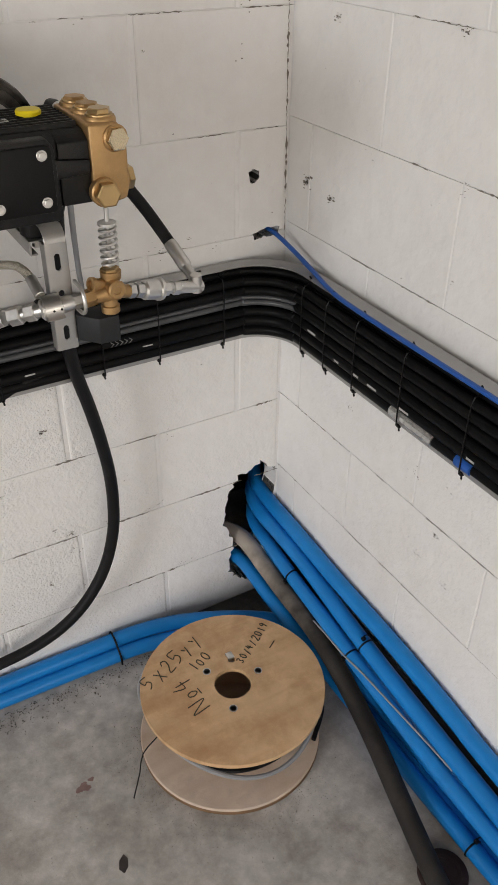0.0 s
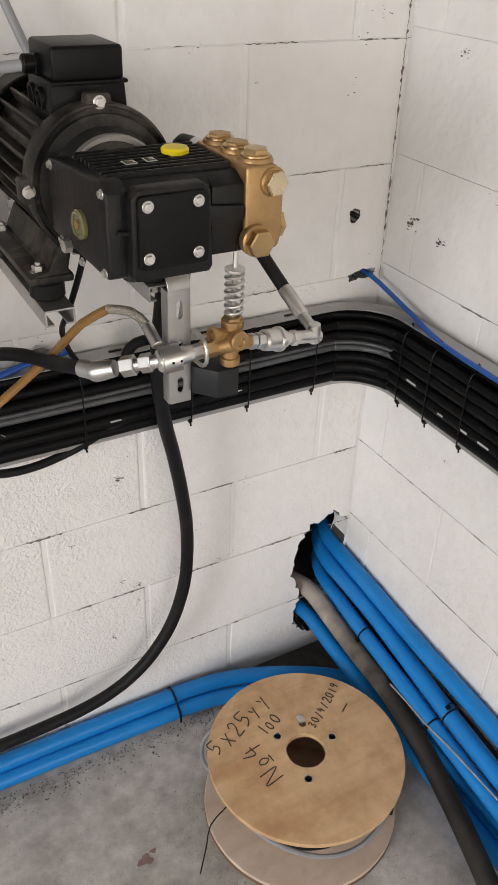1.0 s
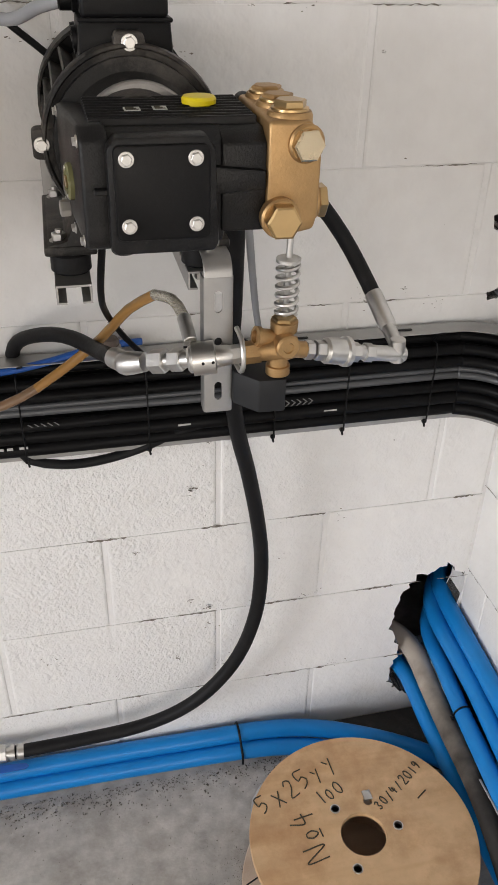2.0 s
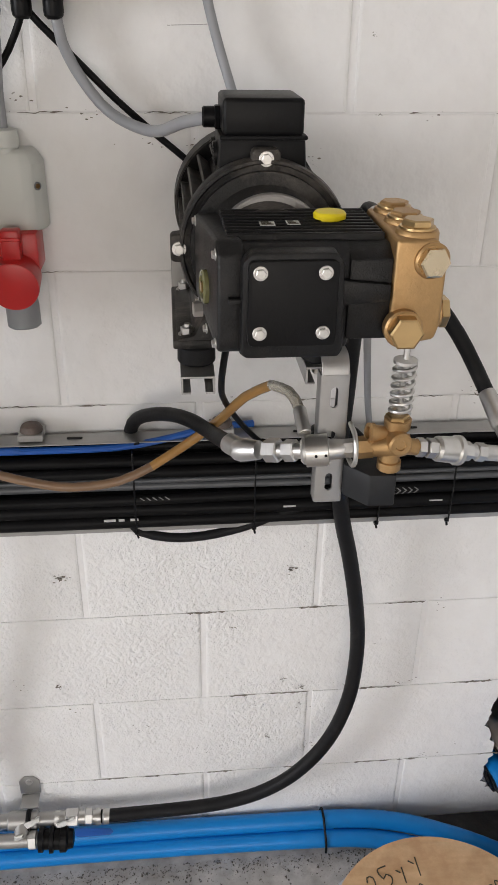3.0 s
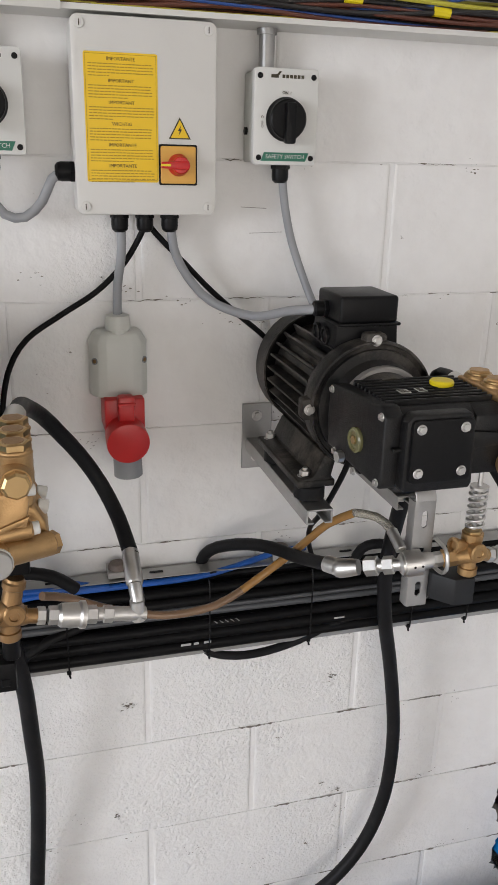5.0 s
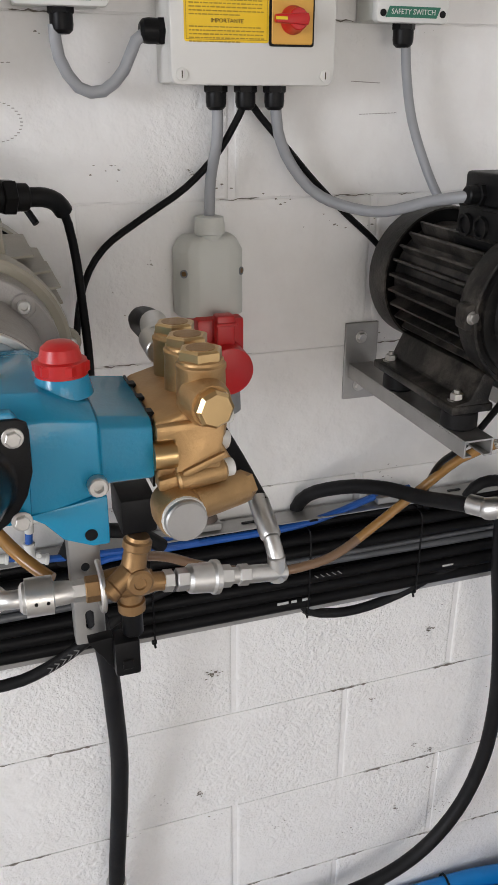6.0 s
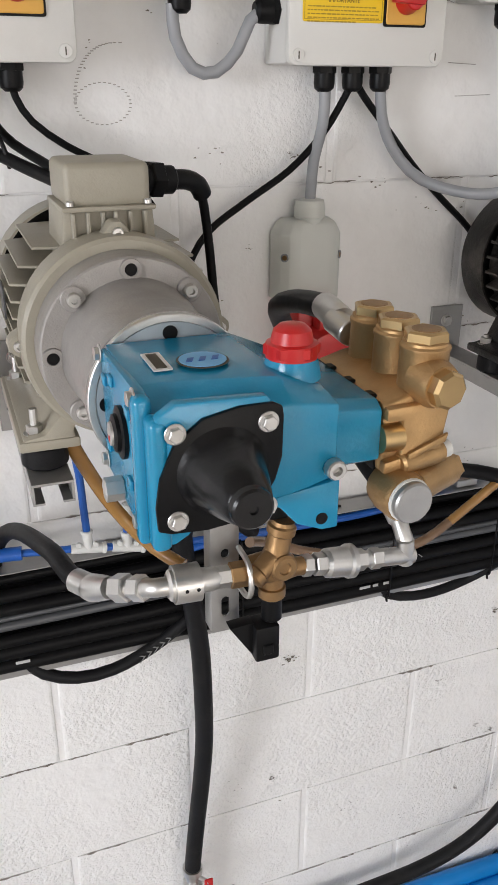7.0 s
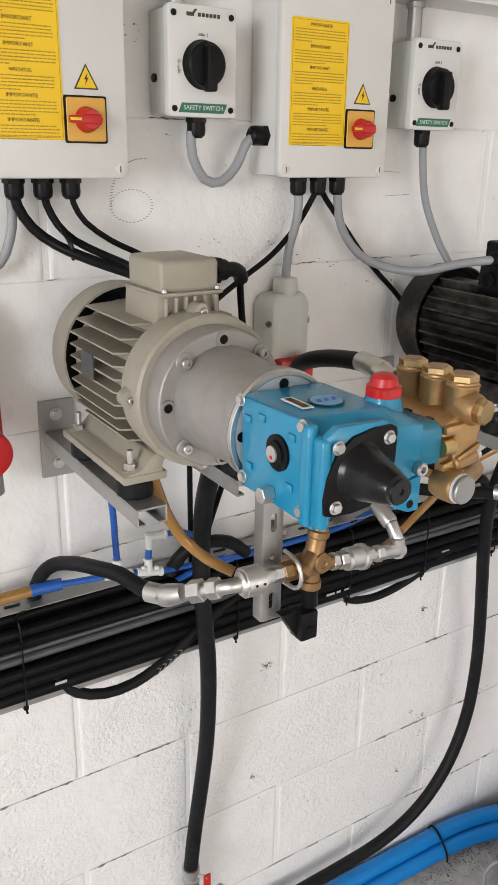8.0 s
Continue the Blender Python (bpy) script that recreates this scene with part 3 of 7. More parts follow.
BUNDLE = (
    # distance from the wall, height, radius, material
    (0.052, 0.920, 0.0125, CABLE_BLACK), (0.056, 0.946, 0.0125, CABLE_BLACK), (0.058, 0.9695, 0.0100, CABLE_BLACK),
    (0.052, 0.989, 0.0070, GREY_TUBE), (0.053, 1.002, 0.0045, GREY_TUBE), (0.056, 1.019, 0.0100, CABLE_BLACK),
    (0.050, 1.040, 0.0105, CABLE_BLACK), (0.034, 1.058, 0.0080, CABLE_BLACK), (0.030, 0.935, 0.0120, CABLE_BLACK),
    (0.032, 0.962, 0.0120, CABLE_BLACK), (0.030, 0.99, 0.0110, CABLE_BLACK), (0.030, 1.015, 0.0110, CABLE_BLACK), (0.028, 1.038, 0.0100, CABLE_BLACK),
)
for i, (d, z, r, mat) in enumerate(BUNDLE):
    rnd = random.Random(40 + i)
    pts = []
    for k, (x, y, zz) in enumerate(corner_path(d, z, radius=0.17 - d)):
        if k < 8:
            y, zz = y + rnd.uniform(-0.002, 0.002), zz + rnd.uniform(-0.0025, 0.0025)
        elif k > 19:
            x += 0.022 if mat is GREY_TUBE else 0.0
            x, zz = x + rnd.uniform(-0.002, 0.002), zz + rnd.uniform(-0.0025, 0.0025)
        pts.append((x, y, zz))
    cable(pts, r, mat, "black sheathed cable strapped in the wall tray" if mat is CABLE_BLACK else "grey conduit strapped between black cables", group="cables in the wall tray", n=14, step=0.015)
cable([(-0.715, -0.050, 1.050), (-0.66, -0.049, 1.062), (-0.50, -0.050, 1.064), (-0.36, -0.050, 1.066), (-0.27, -0.044, 1.078), (-0.20, -0.03, 1.088), (-0.13, -0.015, 1.085)], 0.0062, BLUE_CABLE, "blue air hose laid along the tray", "air_hose")
cable([(0.545, 0.06, 1.12), (0.548, -0.005, 1.118), (0.552, -0.08, 1.10), (0.548, -0.17, 1.083), (0.530, -0.27, 1.078), (0.522, -0.40, 1.079), (0.524, -0.70, 1.078), (0.522, -1.2, 1.079), (0.523, -2.2, 1.079)], 0.0052, BLUE_CABLE, "blue air hose out of the notch in the corner", "air_hose")
for d_, z_, r_ in ((0.056, 0.9955, 0.0115),):
    cable([(X_RIGHT - 0.050, -0.14, z_), (X_RIGHT - d_, -0.20, z_), (X_RIGHT - d_, -0.6, z_ + 0.002), (X_RIGHT - d_, -1.2, z_ - 0.002), (X_RIGHT - d_, -2.2, z_)], r_, CABLE_BLACK, "black sheathed cable strapped in the wall tray", group="cables in the wall tray", n=14, step=0.02)
# printed marks on the cables
DIM_PRINT = material("worn_print", (0.20, 0.20, 0.195), 0.6, vary=0.4, grain=200)
PRINT = material("pale_print", (0.45, 0.45, 0.44), 0.6, vary=0.2, grain=200)


def cable_mark(x, z, d, length, height, on_right=False):
    lo, hi = ((X_RIGHT - d, x, z), (X_RIGHT - d + 0.001, x + length, z + height)) if on_right else ((x, -d, z), (x + length, -d + 0.001, z + height))
    return solid("cable_label", box(lo, hi, 0.0003, 1), PRINT, "small pale printed mark on a black cable", "label", "marks on the cables")


for x, z, d, length, on_right in ((-0.39, 0.928, 0.0653, 0.020, False), (-0.365, 0.928, 0.0653, 0.010, False), (-0.345, 0.928, 0.0653, 0.014, False), (-0.08, 0.945, 0.0690, 0.022, False), (0.18, 0.945, 0.0690, 0.024, False), (-0.95, 0.928, 0.0653, 0.02, False),
                                  (-0.24, 0.968, 0.0685, 0.03, True), (-0.33, 0.944, 0.0690, 0.016, True), (-0.40, 0.944, 0.0690, 0.018, True), (-0.46, 0.944, 0.0690, 0.03, True), (-0.56, 0.944, 0.0690, 0.028, True), (-0.74, 0.944, 0.0690, 0.02, True)):
    cable_mark(x, z, d, length, 0.005, on_right)


def tie(place, along, z0, z1, d, group="ties on the wall tray", tail=0.013):
    """A cable tie wrapped round the bundle, with its cut tail."""
    p = Vector(place)
    out = Vector((0, -1, 0)) if along == "x" else Vector((-1, 0, 0))
    loop = [p + Vector((0, 0, z0)) + out * 0.02, p + Vector((0, 0, z0 - 0.002)) + out * (d - 0.006), p + Vector((0, 0, z0 + 0.01)) + out * d, p + Vector((0, 0, (z0 + z1) / 2)) + out * (d + 0.001), p + Vector((0, 0, z1 - 0.012)) + out * d, p + Vector((0, 0, z1)) + out * (d - 0.014), p + Vector((0, 0, z1)) + out * 0.02]
    bm = tube(loop, 0.0016, 6, 0.012)
    head = p + Vector((0, 0, z0 - 0.004)) + out * (d - 0.008)
    box(head - Vector((0.004, 0.004, 0.004)), head + Vector((0.004, 0.004, 0.004)), 0.001, 1, into=bm)
    tube([head, head + Vector((0.001, 0, -tail * 0.6)), head + Vector((0.002, 0, -tail))], 0.002, 6, 0.01, into=bm)
    top = p + Vector((0, 0, z1)) + out * (d - 0.020)
    tube([top, top + Vector((0.004, 0, 0.010)) + out * 0.004, top + Vector((0.012, 0, 0.018)) + out * 0.016], 0.0019, 6, 0.008, into=bm)
    return solid("cable_tie", bm, BLACK_PLASTIC, "black plastic cable tie round the cable bundle", "cable tie", group)


for x in (-1.22, -1.0, -0.60, -0.335, -0.13, 0.09, 0.22, 0.38):
    tie((x, 0, 0), "x", 0.906, 1.062, 0.0685)
for y in (-0.185, -0.275, -0.38, -0.53, -0.71, -0.95):
    tie((X_RIGHT, y, 0), "y", 0.906, 1.066, 0.0685)

# ---- open trunking above the boxes ----
trunking = thing("cable_trunking", (0.0, 0.0, 2.003), "white metal cable trunking with its cover partly off", "trunking")
part("channel_floor", box((-2.6, -0.085, 2.003), (X_RIGHT - 0.002, -0.001, 2.0055)), BOX_PAINT, trunking)
part("channel_lip", box((-2.6, -0.0875, 2.003), (X_RIGHT - 0.002, -0.085, 2.011)), BOX_PAINT, trunking)
part("channel_top", box((-2.6, -0.085, 2.112), (X_RIGHT - 0.002, -0.001, 2.1145)), BOX_PAINT, trunking)
part("back_plate", box((-2.6, -0.004, 2.0058), (X_RIGHT - 0.002, -0.0012, 2.1118)), GALV, trunking, "bare grey metal back of the trunking")
part("upper_cover", box((-2.6, -0.0885, 2.100), (X_RIGHT - 0.002, -0.0855, 2.20), 0.001), BOX_PAINT, trunking)
part("side_cover", box((-2.6, -0.092, 2.001), (-0.56, -0.0890, 2.118), 0.001), BOX_PAINT, trunking)
wire_mats = [WIRE_BROWN] * 7 + [WIRE_BLACK] * 4 + [WIRE_BLUE] * 3 + [WIRE_YELLOW] * 2
rnd = random.Random(7)
for i in range(34):
    mat = wire_mats[i % len(wire_mats)]
    r = rnd.uniform(0.0026, 0.0042)
    pts, z, y = [], rnd.uniform(2.008 + r, 2.055), rnd.uniform(-0.078, -0.012)
    for k in range(13):
        z = min(max(z + rnd.uniform(-0.016, 0.016), 2.0062 + r), 2.065)
        y = min(max(y + rnd.uniform(-0.016, 0.016), -0.08), -0.010)
        pts.append((-2.0 + 0.21 * k, y, z))
    cable(pts, r, mat, {WIRE_BROWN: "brown insulated wire", WIRE_BLACK: "black insulated wire", WIRE_BLUE: "blue insulated wire", WIRE_YELLOW: "green and yellow earth wire"}[mat] + " lying loose in the open trunking", "wire", 7, 0.03, "wires in the trunking")
for arch, mat in (([(-0.17, -0.05, 2.05), (-0.12, -0.06, 2.075), (-0.06, -0.06, 2.085), (0.0, -0.055, 2.065), (0.06, -0.05, 2.04)], WIRE_YELLOW), ([(-0.12, -0.07, 2.03), (0.0, -0.075, 2.04), (0.1, -0.075, 2.065), (0.22, -0.06, 2.075)], WIRE_BLUE)):
    cable(arch, 0.0035, mat, "insulated wire arched above the others in the trunking", "wire", 7, 0.02, "wires in the trunking")
for x, z in ((-0.43, 2.05), (-0.12, 2.046), (0.03, 2.036)):
    solid("marker_sleeve", tube([(x - 0.014, -0.078, z), (x + 0.014, -0.080, z - 0.002)], 0.0075, 10), YELLOW, "yellow marker sleeve wrapped round brown wires", "marker", "marker sleeves")


# ---- wall brackets that carry the motors ----
def motor_bracket(x, label, lift=0.0):
    """Two wall plates with channel arms; the motor's feet stand on their rubber mounts."""
    b = thing("wall_bracket", (x, 0.0, 1.26), label, "bracket", "motor brackets")
    for side in (-1, 1):
        cx = x + side * 0.078
        part("wall_plate", box((cx - 0.028, -0.006, 1.260), (cx + 0.028, -0.0005, 1.386), 0.0008, 1), GALV, b)
        for z in (1.283, 1.363):
            bolt_head((cx - 0.001, -0.006, z), (0, -1, 0), 0.0075, STEEL, b)
        arm = bmesh.new()
        end = -0.345 if side < 0 else -0.325
        box((cx - 0.0205, end, 1.318 + lift), (cx + 0.0205, -0.006, 1.3205 + lift), into=arm)
        for s in (-1, 1):
            box((cx + s * 0.0195 - 0.00125, end, 1.300 + lift), (cx + s * 0.0195 + 0.00125, -0.006, 1.3178 + lift), into=arm)
            box((cx + s * 0.0148 - 0.0058, end, 1.2975 + lift), (cx + s * 0.0148 + 0.0058, -0.006, 1.2998 + lift), into=arm)
        part("channel_arm", arm, GALV, b)
        for y in (-0.135, -0.295):
            part("rubber_mount", lathe((cx, y, 1.3205 + lift), (0, 0, 1), [(0, 0.021), (0.003, 0.024), (0.022, 0.0235), (0.026, 0.020)], 24), RUBBER, b)
        part("channel_nut", hexagon((cx, -0.295, 1.318 + lift), (cx, -0.295, 1.300 + lift), 0.008), STEEL, b)
    return b


brackets = (motor_bracket(-0.155, "galvanised wall bracket with channel arms under the black motor"),
            motor_bracket(-0.82, "galvanised wall bracket with channel arms under the cream motor", 0.016))


def motor(unit, x, z, paint, box_paint, fan_paint, half, fin, soft, lift=0.0):
    """A finned electric motor with its shaft towards the room: fan cowl by the wall, feet, flange and terminal box."""
    ax = (0, -1, 0)
    part("fan_cowl", lathe((x, -0.040, z), ax, [(0, 0.074), (0.006, 0.092), (0.018, 0.0995), (0.066, 0.0995), (0.066, 0.0965), (0.030, 0.0955)], 48), fan_paint, unit)
    # A solid black disc stands in for the shade inside the cowl.
    part("fan_gap", lathe((x, -0.075, z), ax, [(0, 0.094), (0.010, 0.094)], 40), BLACK_PLASTIC, unit, "black disc for the shade inside the fan cowl")
    part("stator", lathe((x, -0.085, z), ax, [(0, 0.070), (0.01, 0.078), (0.205, 0.078), (0.21, 0.070)], 40), paint, unit)
    if soft > 0.0055:
        # flat level plates on both sides, as cast with this frame
        for k in range(-5, 6):
            zo = 0.0165 * k - 0.004
            inner = math.sqrt(max(0.0, 0.0760 ** 2 - zo ** 2))
            outer = min(0.0975, math.sqrt(max(0.0, 0.107 ** 2 - zo ** 2)))
            for way in (-1, 1):
                rim = [(x + way * inner, -0.110), (x + way * outer, -0.128), (x + way * outer, -0.276), (x + way * inner, -0.292)]
                part("cooling_fin", prism(rim if way < 0 else rim[::-1], (0, 0, z + zo - 0.0013), (1, 0, 0), (0, 1, 0), (0, 0, 0.0026), 0.0006, 1), paint, unit)
    else:
        blade = mesh_of("cooling_fin", prism([(0.074, -2.8 * fin), (0.0955, -fin), (0.0955, fin), (0.074, 2.8 * fin)], (0, 0, 0), (1, 0, 0), (0, 0, 1), (0, -0.182, 0)), paint)
        for k in range(28):
            a = 360 * (k + 0.5) / 28
            if 58 < a < 122:
                continue
            ob = new("cooling_fin", blade)
            ob.parent = unit
            ob.matrix_basis = Matrix.Translation(Vector((x, -0.110, z)) - unit.location) @ pose(0, 0, 0, 0, -a, 0)
    part("end_shield", lathe((x, -0.290, z), ax, [(0, 0.084), (0.004, 0.0955), (0.038, 0.098), (0.050, 0.0965), (0.053, 0.093), (0.053, 0.080)] if soft > 0.0055 else [(0, 0.084), (0.004, 0.0955), (0.034, 0.098), (0.0405, 0.0965), (0.0415, 0.0935), (0.0375, 0.0915), (0.0365, 0.080)], 64), paint, unit)
    for a in (90, 180, 0, 270):
        c, s = math.cos(radians(a)), math.sin(radians(a))
        ears = [(-0.021, -0.012), (0.021, -0.012), (0.0085, 0.009), (0.004, 0.0135), (-0.004, 0.0135), (-0.0085, 0.009)] if soft > 0.0055 else [(-0.017, -0.014), (0.017, -0.014), (0.0155, 0.010), (0.0125, 0.0135), (-0.0125, 0.0135), (-0.0155, 0.010)]
        lug = prism(ears, (x + c * 0.094, -0.306, z + s * 0.094), (-s, 0, c), (c, 0, s), (0, -0.022, 0), 0.002)
        e = part("flange_lug", lug, paint, unit)
        p = (x + c * 0.0975, -0.328, z + s * 0.0975)
        if soft > 0.0055:
            socket_screw(p, ax, 0.0052, STEEL, e, "bolt")
        else:
            bolt_head(p, ax, 0.0062, STEEL, e)
    # feet
    for side in (-1, 1):
        cx = x + side * 0.078
        foot = prism([(-0.026, 0.0), (0.026, 0.0), (0.026, 0.012), (0.014 - side * 0.010, 0.016), (-side * 0.022 + 0.010, 0.050 - lift), (-side * 0.022 - 0.010, 0.050 - lift), (-0.014 - side * 0.010, 0.016), (-0.026, 0.012)], (cx, -0.110, 1.347 + lift), (1, 0, 0), (0, 0, 1), (0, -0.21, 0), 0.003)
        f = part("foot", foot, paint, unit)
        part("foot_rail", box((cx - 0.030, -0.322, 1.3465 + lift), (cx + 0.030, -0.105, 1.358 + lift), 0.003), paint, unit)
        for y in (-0.125, -0.302):
            bm = rod((cx - side * -0.012, y, 1.358 + lift), (cx - side * -0.012, y, 1.386 + lift if soft > 0.0055 else 1.373 + lift), 0.004, n=10)
            hexagon((cx + side * 0.012, y, 1.360 + lift), (cx + side * 0.012, y, 1.369 + lift), 0.0085, into=bm)
            rod((cx + side * 0.012, y, 1.3582 + lift), (cx + side * 0.012, y, 1.3602 + lift), 0.0115, n=18, into=bm)
            part("foot_bolt", bm, STEEL, unit)
    # terminal box on top
    part("box_base", prism([(-half - 0.006, 0), (half + 0.006, 0), (half + 0.0025, 0.05), (-half - 0.0025, 0.05)], (x, -0.197, z + 0.066), (1, 0, 0), (0, 0, 1), (0, -0.096, 0), 0.004), box_paint, unit)
    lid = part("terminal_box", box((x - half, -0.297, z + 0.116), (x + half, -0.202, z + 0.156), soft, 3), box_paint, unit)
    part("lid_rim", box((x - half - 0.004, -0.301, z + 0.1125), (x + half + 0.004, -0.198, z + 0.1175), 0.002), box_paint, unit)
    for sx in (-1, 1) if soft > 0.0055 else ():
        for q in range(3):
            part("box_rib", box((x + sx * (0.006 + 0.014 * q) - 0.002, -0.300, z + 0.086), (x + sx * (0.006 + 0.014 * q) + 0.002, -0.290, z + 0.1123), 0.001, 1), box_paint, unit)
        socket_screw((x + sx * (half - 0.004), -0.2985, z + 0.1185), (0, 0, 1), 0.0038, STEEL if soft > 0.0055 else BLACK_PLASTIC, unit)


# ---- black pump with brass head ----
MX, MZ = -0.154, 1.472
pump = thing("pressure_pump", (MX, -0.2, 1.347), "black motor with a black ribbed high-pressure pump and brass head", "pump", "pumps")
motor(pump, MX, MZ, BLACK_MOTOR, BLACK_PLASTIC, BLACK_MOTOR, 0.0455, 0.0017, 0.005)
for y in (-0.222, -0.256):
    part("cable_knockout", lathe((MX - 0.049, y, MZ + 0.092), (-1, 0, -0.08), [(0, 0.0145), (0.005, 0.0140), (0.005, 0.0105), (0.002, 0.0100)], 22), BLACK_PLASTIC, pump)
part("bell_housing", lathe((MX, -0.326, MZ), (0, -1, 0), [(0, 0.0860), (0.007, 0.0850), (0.010, 0.0720), (0.013, 0.0700), (0.022, 0.0610), (0.060, 0.0570)], 64), BLACK_MOTOR, pump)
part("seal_ring", lathe((MX + 0.004, -0.346, MZ + 0.002), (0, -1, 0), [(0, 0.0600), (0.0015, 0.0640), (0.0125, 0.0640), (0.0145, 0.0620), (0.0150, 0.0530), (0.0120, 0.0510)], 48), ALU, pump, "bare grey metal ring")
BX0, BX1, BY0, BY1, BZ0, BZ1 = -0.213, -0.052, -0.508, -0.372, 1.418, 1.524
crank = prism([(BY0 + 0.006, BZ0), (BY1, BZ0), (BY1, BZ1 - 0.004), (BY0 + 0.018, BZ1 - 0.002), (BY0, BZ1 - 0.014), (BY0, BZ0 + 0.008)], (BX0, 0, 0), (0, 1, 0), (0, 0, 1), (-0.090 - BX0, 0, 0), 0.004)
part("crankcase", crank, BLACK_CAST, pump)
part("cylinder_block", prism([(BY0 - 0.004, BZ0 + 0.012), (BY1, BZ0 + 0.012), (BY1, BZ1 - 0.005), (BY0 + 0.016, BZ1 - 0.003), (BY0 - 0.004, BZ1 - 0.014)], (-0.094, 0, 0), (0, 1, 0), (0, 0, 1), (BX1 + 0.094, 0, 0), 0.003), BLACK_CAST, pump)
for k in range(9):
    y = BY1 - 0.010 - 0.0125 * k
    part("rib", box((BX0 + 0.004, y - 0.0022, BZ1 - 0.008), (BX1 - 0.004, y + 0.0022, BZ1 + 0.004), 0.0012, 1), BLACK_CAST, pump)
side = prism([(BY0 + 0.004, BZ0 - 0.002), (BY1 + 0.012, BZ0 + 0.012), (BY1 + 0.016, BZ0 + 0.05), (BY1 + 0.012, BZ1 - 0.004), (BY0 + 0.012, BZ1 + 0.002), (BY0 - 0.002, BZ1 - 0.010), (BY0 - 0.002, BZ0 + 0.008)], (BX0 - 0.012, 0, 0), (0, 1, 0), (0, 0, 1), (0.0260, 0, 0), 0.004, 3)


def slant(y):
    """How far the slanted end cover stands off its middle plane."""
    return 0.006 - 0.103 * (y - BY0)


for v in side.verts:
    v.co.x += slant(v.co.y)
part("side_cover", side, BLACK_CAST, pump)
for y, z in ((BY0 + 0.007, 1.513), (BY0 + 0.009, 1.424), (BY1 + 0.004, 1.513), (BY1 - 0.012, 1.428), (-0.44, 1.418)):
    bolt_head((BX0 - 0.012 + slant(y), y, z), (-1, -0.103, 0), 0.0042, STEEL, pump, "screw")
eye = part("sight_glass", lathe((BX0 - 0.012 + slant(-0.443), -0.443, 1.464), (-1, -0.103, 0), [(0, 0.0175), (0.004, 0.0175), (0.006, 0.0150), (0.0055, 0.012), (0.0040, 0.0115)], 24), GLASS, pump, "oil sight glass with an olive rim")
part("sight_centre", hexagon((BX0 - 0.0155 + slant(-0.443), -0.443, 1.464), (BX0 - 0.0185 + slant(-0.443), -0.4433, 1.464), 0.0062), BRASS_BRIGHT, eye, "small brass hexagon")
part("drain_plug", hexagon((BX0 - 0.0115 + slant(-0.407), -0.407, 1.428), (BX0 - 0.022 + slant(-0.407), -0.408, 1.428), 0.0085), STEEL, pump)
frame_outline = [(-0.048, -0.052), (-0.043, -0.057), (0.047, -0.057), (0.051, -0.050), (0.048, 0.034), (0.040, 0.046), (-0.038, 0.046), (-0.047, 0.036)]
part("front_frame", prism(frame_outline, (-0.150, BY0 + 0.003, 1.475), (1, 0, 0), (0, 0, 1), (0, -0.022, 0), 0.003), BLACK_CAST, pump)
part("front_cover", prism(rounded(0.084, 0.082, 0.006), (-0.150, BY0 - 0.0185, 1.474), (1, 0, 0), (0, 0, 1), (0, -0.0075, 0), 0.0015), BLACK_PLASTIC, pump, "flat black cover plate")
for sx in (-1, 1):
    for sz in (-1, 1):
        bolt_head((-0.151 + sx * 0.030, -0.534, 1.4755 + sz * 0.0288), (0, -1, 0), 0.0051, STEEL, pump)
part("front_web", box((BX0 + 0.004, BY0 - 0.010, 1.470), (-0.196, BY0 + 0.002, 1.475), 0.001, 1), BLACK_CAST, pump)
part("front_web", prism([(-0.104, 1.492), (-0.054, 1.487), (-0.054, 1.470), (-0.104, 1.466)], (0, BY0 + 0.002, 0), (1, 0, 0), (0, 0, 1), (0, -0.012, 0), 0.003), BLACK_CAST, pump)
for x in (-0.184,):
    part("pump_foot", rod((x, -0.49, BZ0 + 0.002), (x, -0.49, BZ0 - 0.010), 0.012, n=20, edge=0.002), BLACK_CAST, pump)
part("oil_cap", lathe((-0.100, -0.427, BZ1 - 0.002), (0, 0, 1), [(0, 0.012), (0.006, 0.012), (0.007, 0.0165), (0.011, 0.0168), (0.0135, 0.015), (0.014, 0.011)], 28), YELLOW, pump, "bright yellow oil filler cap")
part("cap_neck", lathe((-0.100, -0.427, BZ1 - 0.004), (0, 0, 1), [(0, 0.017), (0.007, 0.0165)], 24), BLACK_PLASTIC, pump)
for x, y, w in ((-0.166, -0.448, 0.015), (-0.140, -0.445, 0.013)):
    sticker = part("sticker", box((x - w / 2, y - 0.008, BZ1 + 0.0042), (x + w / 2, y + 0.008, BZ1 + 0.0048)), GREY_PLASTIC, pump, "small grey printed sticker")
    for q in range(3):
        part("print_bar", box((x - w / 2 + 0.0015, y - 0.0062 + 0.0046 * q, BZ1 + 0.0049), (x + w / 2 - 0.0015 - 0.002 * q, y - 0.0032 + 0.0046 * q, BZ1 + 0.0052)), INK, sticker)
